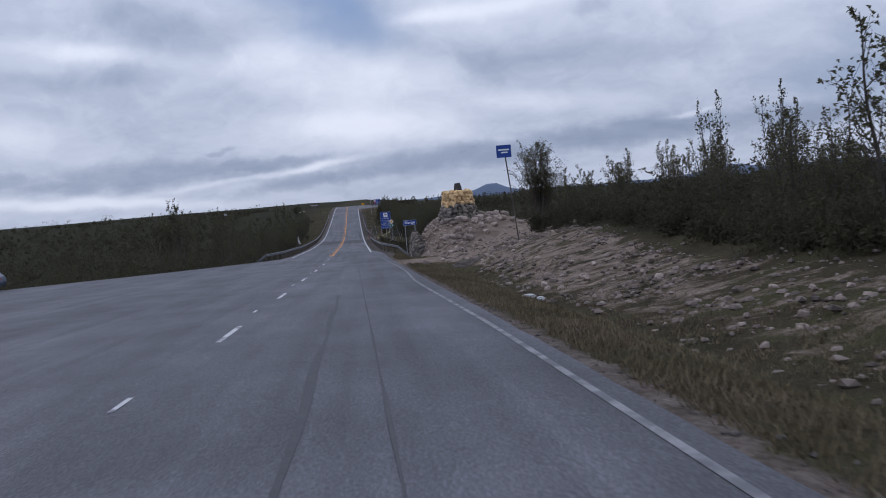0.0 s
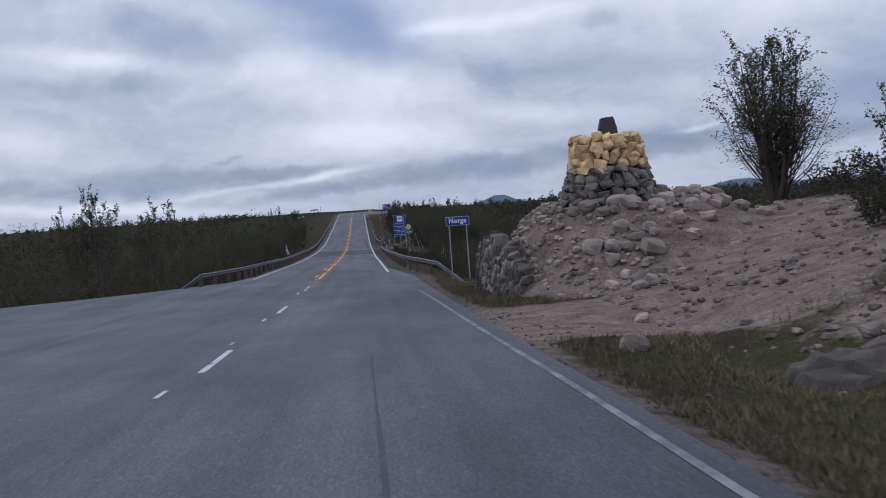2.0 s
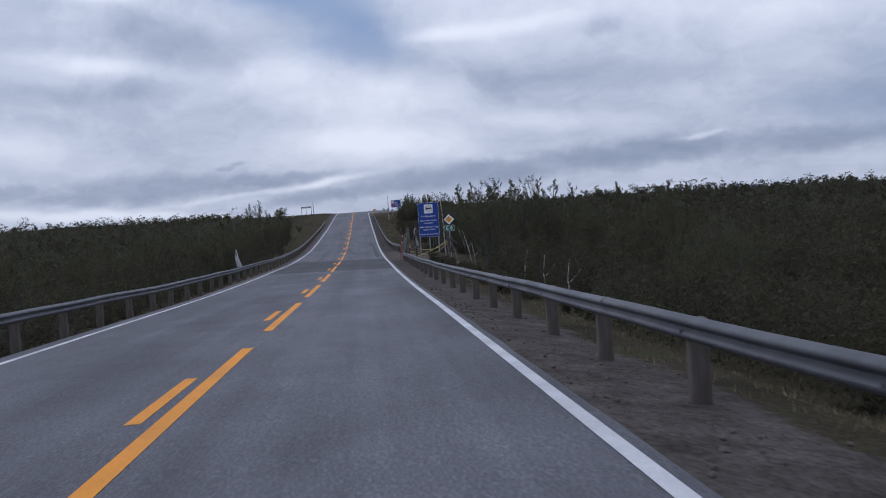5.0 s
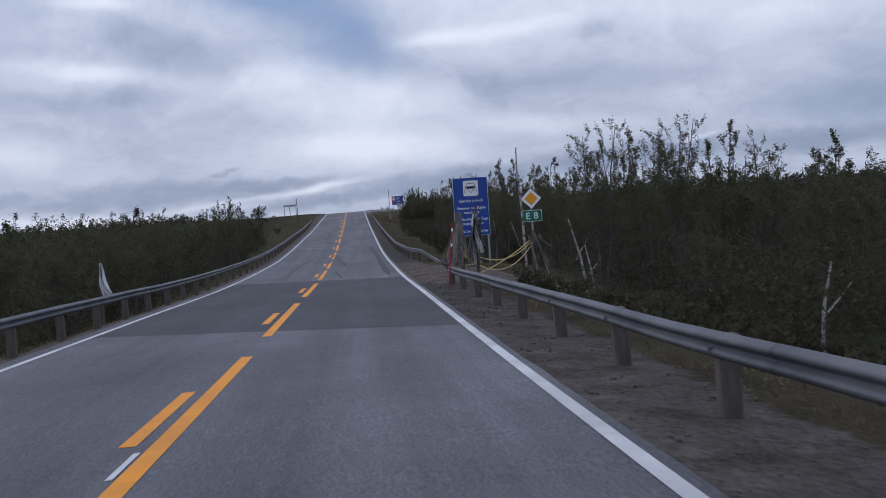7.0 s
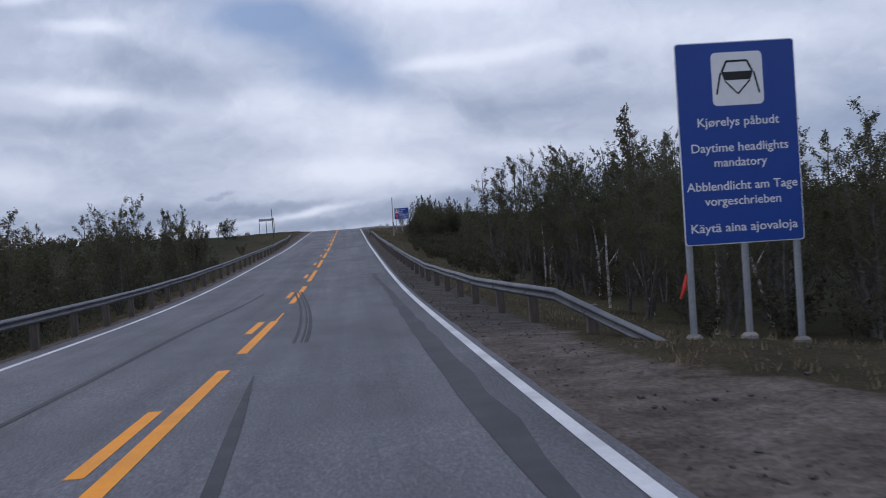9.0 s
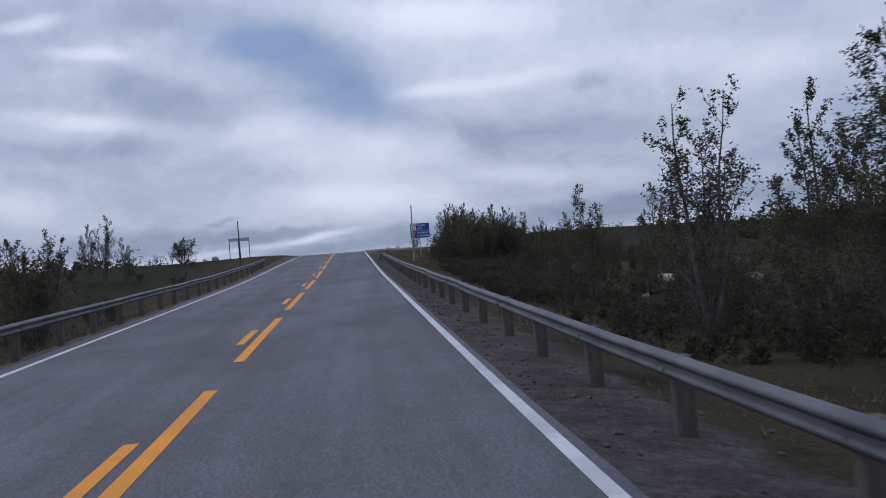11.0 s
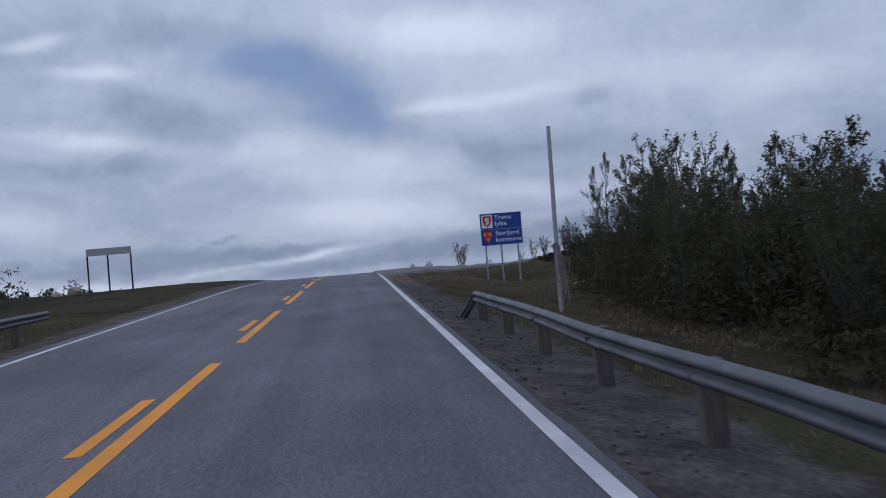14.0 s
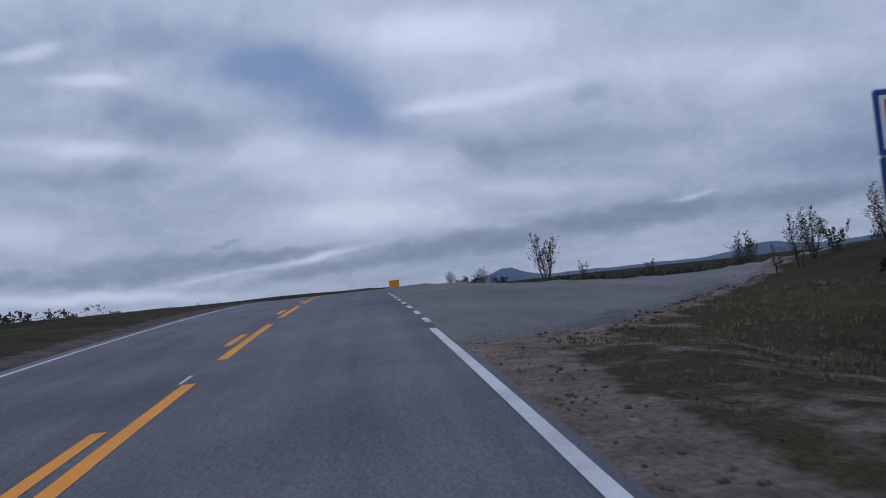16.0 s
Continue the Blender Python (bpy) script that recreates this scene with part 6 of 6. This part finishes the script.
thicket(34, (13.6, 21), (304, 322), (0.8, 1.3), 46, lambda x, y: y < 303 + (x - 5) * 1.6, "dark willow scrub along the bank at the crest")
region(scrub, 2.0, 14, (13.5, 20), (306, 320), (0.7, 1.2), seed=12, gap=0.8, inside=lambda x, y: y < 305 + (x - 5) * 1.6)
for x, y, h in ((15.2, 310.0, 2.2), (14.0, 312.0, 2.0), (16.6, 309.0, 2.1)):
    place(forest[int(y) % 5], x, y, h, 5.0, 1.2)
for x, y, h in ((12.8, 317.0, 1.4), (13.7, 318.2, 1.3), (14.6, 316.0, 1.6), (15.6, 317.5, 1.5), (16.6, 315.0, 1.7), (11.9, 316.2, 0.8)):
    place(thin[int(h * 10) % 3], x, y, h, 4.0, 1.3)
region(forest, 6.3, 7, (33, 47), (350, 376), (3.2, 4.2), (1.0, 1.4), 2.0, 33)
for x, y, h in ((10.8, 340, 2.0), (8.5, 346, 0.9), (13.6, 345, 1.0), (16.5, 343, 0.9), (7.4, 352, 0.8), (9.6, 350, 0.7), (21, 341, 1.3)):
    place(thin[int(y) % 3], x, y, h, 3.4, 1.2)
for k in range(12):
    place(scrub[k % 4], 7.5 + 1.15 * k + 0.5 * math.sin(5 * k), 347 + 2.5 * math.sin(3 * k), 0.55 + 0.25 * math.sin(k * 2.1) ** 2, 2.0, 1.9)
for x, y, h in ((26.5, 118, 4.6), (29.0, 121, 3.4), (23.0, 112, 3.6), (34.0, 128, 4.4), (24.4, 134, 4.0), (20.5, 128, 4.4), (37.0, 126, 3.6), (17.5, 140, 4.6), (15.4, 143, 4.2), (22.0, 150, 5.2), (13.5, 166, 6.4), (16.4, 172, 6.0), (18.6, 168, 5.6), (12.4, 171, 5.4), (20.8, 163, 5.8), (14.4, 205, 7.2), (12.2, 198, 7.0), (16.0, 196, 6.8), (-20, 140, 4.6), (-14, 150, 5.0), (-26, 156, 5.2), (-17, 172, 5.4), (-12.2, 190, 5.8)):
    place(spire[int(h * 10) % 3], x, y, h, 4.0, 0.9)
for x, y, h in ((-44, 250, 3.0), (-52, 262, 2.4), (-38, 268, 2.2), (-60, 250, 3.2), (-33, 285, 1.8), (-70, 240, 2.8)):
    place(spire[int(h * 10) % 3], x, y, h, 4.0, 1.6)
# wood beyond the lay-by and the rail
region(forest, 6.3, 28, (-34, -7), (74, 108), (3.2, 4.4), seed=13, gap=1.6, inside=lambda x, y: x < left_edge(y) - 2.6)
region(scrub, 2.0, 26, (-30, -6.5), (72, 110), (1.2, 2.0), seed=14, gap=1.0, inside=lambda x, y: x < left_edge(y) - 1.8)
for x, y, h, k in ((-17.6, 112.6, 8.8, 0), (-11.8, 103.2, 7.0, 1), (-19.8, 114.0, 7.4, 1)):
    place(crooked[k], x, y, h, 7.0, 1.0)
region(forest, 6.3, 26, (-15, -8.8), (165, 226), (5.2, 7.0), seed=25, gap=1.3)
region(forest, 6.3, 44, (-24, -8.4), (108, 224), (4.6, 6.2), seed=15, gap=1.5)
region(scrub, 2.0, 40, (-18, -7.2), (100, 236), (1.1, 1.9), seed=16, gap=1.0)
place(round_[0], -9.0, 233, 4.3, 4.7, 0.9)
place(round_[1], -11.8, 240, 3.2, 4.7, 1.0)
region(scrub, 2.0, 18, (-26, -8), (240, 296), (0.9, 1.5), seed=17, gap=1.6)
place(round_[0], -14.6, 300, 2.9, 4.7, 1.7)
place(thin[2], -15.8, 301, 1.7, 4.0, 1.0)
place(thin[0], -17.5, 302, 1.4, 4.0, 1.0)

# undergrowth that closes the wood below the crowns
rnd = random.Random(44)
vs, fs = [], []
# clumps, x range, y range; negative x is counted from the road's edge there
AREAS = [(170, (11.9, 13.4), (4, 46)), (150, (9.0, 12.5), (275, 288)), (150, (5.6, 10.5), (116, 152)), (420, (13, 29), (0, 66)), (260, (11.6, 15.5), (6, 44)), (140, (7.9, 11.5), (234, 264)), (110, (12.0, 20), (296, 313)), (150, (7.0, 17), (71, 84)), (120, (8.4, 13), (256, 282)), (220, (8.8, 15), (84, 116)), (180, (-20, -3.5), (72, 112)), (80, (9.6, 16), (146, 168)),
         (420, (7.8, 20), (214, 276)), (160, (9, 22), (264, 283)), (480, (-50, -5), (76, 200)), (200, (-20, -4), (150, 238)), (620, (9.8, 30), (76, 226)), (320, (-24, -4.2), (70, 226))]
todo = [(xr, yr) for n, xr, yr in AREAS for _ in range(n)]
for xr, yr in todo:
    x, y = rnd.uniform(*xr), rnd.uniform(*yr)
    if xr[0] < 0:
        x += left_edge(y)
    elif y < 66:
        x += 0.035 * y
    if (150 < y < 178 and 0 < x < 10.4) or (x > 0 and xr[0] == 13 and rnd.random() < 0.4 * (x - 13) / 16):
        continue
    hh = rnd.uniform(1.0, 2.3) if y > 66 else rnd.uniform(0.7, 1.4)
    if 214 < y < 272 and x > 0:
        hh *= 0.36 + 0.16 * noise.noise(Vector((x * 0.2, y * 0.2, 3)))
    if x > 0 and (y > 293 or 66 < y < 84.1):
        hh *= 0.22
    if xr[0] == 11.9:
        hh *= 0.38
    if 116 < y < 152.5 and 0 < x < 9.8:
        hh *= 0.3
    if x < 0 and y > 150:
        hh *= 1.35
    gz = ground_z(x, y)
    for _ in range(100):
        a, t_ = rnd.uniform(0, 6.28), rnd.random()
        q = math.sqrt(rnd.random()) * hh * 0.62 * (1 - 0.5 * t_)
        c = Vector((x + math.cos(a) * q, y + math.sin(a) * q, gz + hh * t_))
        u = Vector((rnd.gauss(0, 1), rnd.gauss(0, 1), rnd.gauss(0, 1))).normalized() * rnd.uniform(0.04, 0.085)
        w = u.cross(Vector((rnd.gauss(0, 1), rnd.gauss(0, 1), rnd.gauss(0, 1)))).normalized() * rnd.uniform(0.025, 0.05)
        n0 = len(vs)
        vs += [tuple(c - u - w), tuple(c - u + w), tuple(c + u * 1.3)]
        fs.append((n0, n0 + 1, n0 + 2))
soup("undergrowth", vs, fs, DRYLEAF, "dense dark undergrowth between the birches", "undergrowth")

# far scrub, past counting
rnd = random.Random(41)
vs, fs = [], []
clumps = 0
while clumps < 9000:
    side = rnd.choice((-1, 1))
    x = side * (26 + 420 * rnd.random() ** 2)
    y = rnd.uniform(0, 560) if rnd.random() < 0.8 else rnd.uniform(300, 900)
    if side > 0 and 228 < y < 300 and x < 34:
        continue
    if side > 0 and y > 296 and x < 45:
        continue
    if side < 0 and y > 240 and x > -32:
        continue
    if clumps < 1300:
        x, y = 20 + rnd.expovariate(1 / 24), rnd.triangular(30, 270, 140)
    elif clumps < 2500:
        y = rnd.triangular(20, 380, 160)
        x = (-30 if y > 240 else left_edge(y) - 6) - rnd.expovariate(1 / 45)
    elif clumps < 2850:
        x, y = 32 + rnd.expovariate(1 / 24), rnd.triangular(240, 310, 280)
    elif noise.noise(Vector((x * 0.02, y * 0.02, 8))) < rnd.uniform(-0.5, 0.35):
        continue
    if clumps >= 6300:
        x, y = (rnd.uniform(38, 190), rnd.uniform(150, 420)) if clumps < 8200 else (left_edge(100) - rnd.uniform(30, 210), rnd.uniform(110, 400))
        if y > 296 and x < 48:
            continue
    gz = ground_z(x, y)
    near_ = clumps < 2850
    hh = rnd.uniform(0.5, 1.6) * (1.7 if rnd.random() < 0.25 else 1.0) * (0.6 if 2500 <= clumps < 2850 else 1.3 if near_ else 1.0)
    for _ in range(54 if near_ else 26):
        a = rnd.uniform(0, 6.28)
        q = math.sqrt(rnd.random()) * hh * 0.75
        t_ = rnd.random()
        c = Vector((x + math.cos(a) * q * (1 - 0.6 * t_), y + math.sin(a) * q * (1 - 0.6 * t_), gz + hh * t_))
        u = Vector((rnd.gauss(0, 1), rnd.gauss(0, 1), rnd.gauss(0, 1))).normalized() * rnd.uniform(0.12, 0.32) * (0.62 if near_ else 1.0)
        w = u.cross(Vector((rnd.gauss(0, 1), rnd.gauss(0, 1), rnd.gauss(0, 1)))).normalized() * rnd.uniform(0.08, 0.2) * (0.62 if near_ else 1.0)
        n0 = len(vs)
        vs += [tuple(c - u - w), tuple(c - u + w), tuple(c + u * 1.3)]
        fs.append((n0, n0 + 1, n0 + 2))
    clumps += 1
soup("far_scrub", vs, fs, DRYLEAF, "dark low birch scrub spread over the heath", "scrub")

# ---- grass ----


def grass(name, spots, mat, label, tall=(0.05, 0.17)):
    r_ = random.Random(len(spots))
    vs, fs = [], []
    for x, y in spots:
        gz = ground_z(x, y) - 0.01
        for _ in range(4):
            a, l_ = r_.uniform(0, 6.28), r_.uniform(*tall)
            w = 0.008 + 0.015 * l_
            bx, by = x + r_.gauss(0, 0.05), y + r_.gauss(0, 0.05)
            tx, ty = r_.gauss(0, 0.4) * l_, r_.gauss(0, 0.4) * l_
            n0 = len(vs)
            vs += [(bx - w * math.cos(a), by - w * math.sin(a), gz), (bx + w * math.cos(a), by + w * math.sin(a), gz), (bx + tx, by + ty, gz + l_)]
            fs.append((n0, n0 + 1, n0 + 2))
    return soup(name, vs, fs, mat, label, "grass")


def cutting(x, y):
    """Stony foot of the cutting, where little grass grows."""
    return step(x, 6.3, 7.2) * step(y, 8, 16) * (1 - step(y, 44, 46))


rnd = random.Random(51)
spots = []
while len(spots) < 44000:
    k = rnd.random()
    if k < 0.5:
        x, y = 4.25 + 5.2 * rnd.random() ** 1.3, rnd.uniform(-6, 82)
    elif k < 0.62:
        x, y = rnd.uniform(4.6, 9.5), rnd.uniform(82, 272)
    elif k < 0.85:
        x, y = rnd.uniform(4.4, 13), rnd.uniform(272, 312)
    else:
        y = rnd.uniform(80, 310)
        x = left_edge(y) - rnd.uniform(0.5, 5)
    if bareness(x, y) < 0.25 + 0.35 * rnd.random() and noise.noise(Vector((x * 0.5, y * 0.5, 6))) > rnd.uniform(-0.6, 0.4) and rnd.random() > 0.7 * cutting(x, y):
        spots.append((x, y))
grass("verge_grass", [s_ for s_ in spots if s_[1] < 276 and (s_[0] < 5.9 or 51 < s_[1] < 90 or noise.noise(Vector((s_[0] * 0.4, s_[1] * 0.3, 2))) > 0.1)], GRASS, "dry yellow and brown grass on the verges", (0.04, 0.12))
grass("verge_grass", [s_ for s_ in spots if s_[1] < 276 and not (s_[0] < 5.9 or 51 < s_[1] < 90 or noise.noise(Vector((s_[0] * 0.4, s_[1] * 0.3, 2))) > 0.1)], MOSS, "dull green grass and moss in the ditch", (0.04, 0.13))
grass("verge_grass", [s_ for s_ in spots if s_[1] >= 276 and s_[0] < 6.4], GRASS, "short brown grass before the junction", (0.03, 0.08))
grass("verge_grass", [s_ for s_ in spots if s_[1] >= 276 and s_[0] >= 6.4], MOSS, "short dull green grass on the bank at the crest", (0.03, 0.10))

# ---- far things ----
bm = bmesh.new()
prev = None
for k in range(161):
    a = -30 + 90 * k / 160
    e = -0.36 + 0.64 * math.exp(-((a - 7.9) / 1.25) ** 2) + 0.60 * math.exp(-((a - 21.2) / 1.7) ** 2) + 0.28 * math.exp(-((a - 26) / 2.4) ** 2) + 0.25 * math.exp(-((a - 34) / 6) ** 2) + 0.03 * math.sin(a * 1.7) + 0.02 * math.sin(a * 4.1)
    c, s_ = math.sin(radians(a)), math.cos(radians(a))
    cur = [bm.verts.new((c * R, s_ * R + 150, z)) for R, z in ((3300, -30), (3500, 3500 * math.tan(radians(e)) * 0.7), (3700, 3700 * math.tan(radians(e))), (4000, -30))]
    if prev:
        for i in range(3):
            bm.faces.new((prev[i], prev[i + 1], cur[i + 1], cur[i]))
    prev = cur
# backdrop hills, with air haze given by their blue-grey colour
tagged(link("backdrop", bm, HAZEHILL, smooth=True), "far hills on the horizon, blue-grey haze in their colour", "hills", kind="structure")

box_ = thing("storage_box", "orange-yellow box standing beside the road at the crest", "box", m=pose(5.6, 392, road_z(392)))
box(bm := bmesh.new(), (0.95, 0.7, 0.75), (0, 0, 0.46), bevel=0.03)
part("body", bm, SIGNYELLOW, box_)
box(bm := bmesh.new(), (1.0, 0.75, 0.06), (0, 0, 0.86), bevel=0.02)
part("lid", bm, SIGNYELLOW, box_)
for sx in (-1, 1):
    box(bm := bmesh.new(), (0.08, 0.6, 0.16), (sx * 0.38, 0, 0.04))
    part("foot", bm, SIGNBLACK, box_)

# parked car at the edge of the lay-by
PAINT = material("car_paint", (0.035, 0.055, 0.10), 0.3, 0.4, vary=0.1, scale=1, fine=20, bump=0.0, fine_amount=0.05, spec=0.5)
GLASS = material("car_glass", (0.02, 0.024, 0.03), 0.1, vary=0.1, bump=0.0, fine_amount=0.02, spec=0.6)
RUBBER = material("rubber", (0.02, 0.02, 0.02), 0.9, vary=0.1, bump=0.1)
car = thing("parked_car", "dark blue estate car parked at the lay-by edge", "car", m=pose(-24.1, 66.3, road_z(66.3), 0, 0, 3))
prof = [(-2.2, 0.3), (2.12, 0.3), (2.2, 0.6), (2.15, 0.95), (1.95, 1.05), (1.65, 1.55), (1.2, 1.66), (-0.4, 1.64), (-1.1, 1.1), (-2.0, 0.95), (-2.2, 0.7)]
bm = bmesh.new()
fr = [bm.verts.new((x, -0.88 + (0.12 if z > 1.2 else 0), z)) for x, z in prof]
rr = [bm.verts.new((x, 0.88 - (0.12 if z > 1.2 else 0), z)) for x, z in prof]
bm.faces.new(fr)
bm.faces.new(rr[::-1])
for k in range(len(prof)):
    j = (k + 1) % len(prof)
    bm.faces.new((fr[j], fr[k], rr[k], rr[j]))
bmesh.ops.recalc_face_normals(bm, faces=bm.faces)
bmesh.ops.bevel(bm, geom=list(bm.edges), offset=0.05, segments=2, affect="EDGES")
part("body", bm, PAINT, car)
for pts in ([(1.55, 1.12), (1.40, 1.50), (0.85, 1.54), (0.85, 1.12)], [(0.78, 1.12), (0.78, 1.54), (-0.1, 1.54), (-0.1, 1.12)], [(-0.17, 1.12), (-0.17, 1.52), (-0.38, 1.52), (-0.85, 1.12)]):
    for y0 in (-0.835, 0.855):
        part("side_window", shape(pts, 0.02, y0), GLASS, car, "dark glass")
bm = shape([(-0.36, 0), (0.36, 0), (0.3, 0.4), (-0.3, 0.4)], 0.02, 0)
part("rear_light", box(bmesh.new(), (0.05, 0.2, 0.3), (2.17, -0.72, 0.9), bevel=0.01), SIGNRED, car, "red rear light")
bm.free()
for x in (-1.35, 1.4):
    for y0 in (-0.84, 0.84):
        bm = bmesh.new()
        sgn = 1 if y0 > 0 else -1
        tube(bm, [(x, y0 - sgn * 0.1, 0.33), (x, y0 + sgn * 0.02, 0.33), (x, y0 + sgn * 0.06, 0.33)], [0.33, 0.33, 0.29], 20)
        w_ = part("wheel", bm, RUBBER, car, "black tyre")
        bm = bmesh.new()
        tube(bm, [(x, y0 + sgn * 0.03, 0.33), (x, y0 + sgn * 0.075, 0.33)], [0.22, 0.18], 16)
        part("rim", bm, POLE, w_, "pale metal rim")
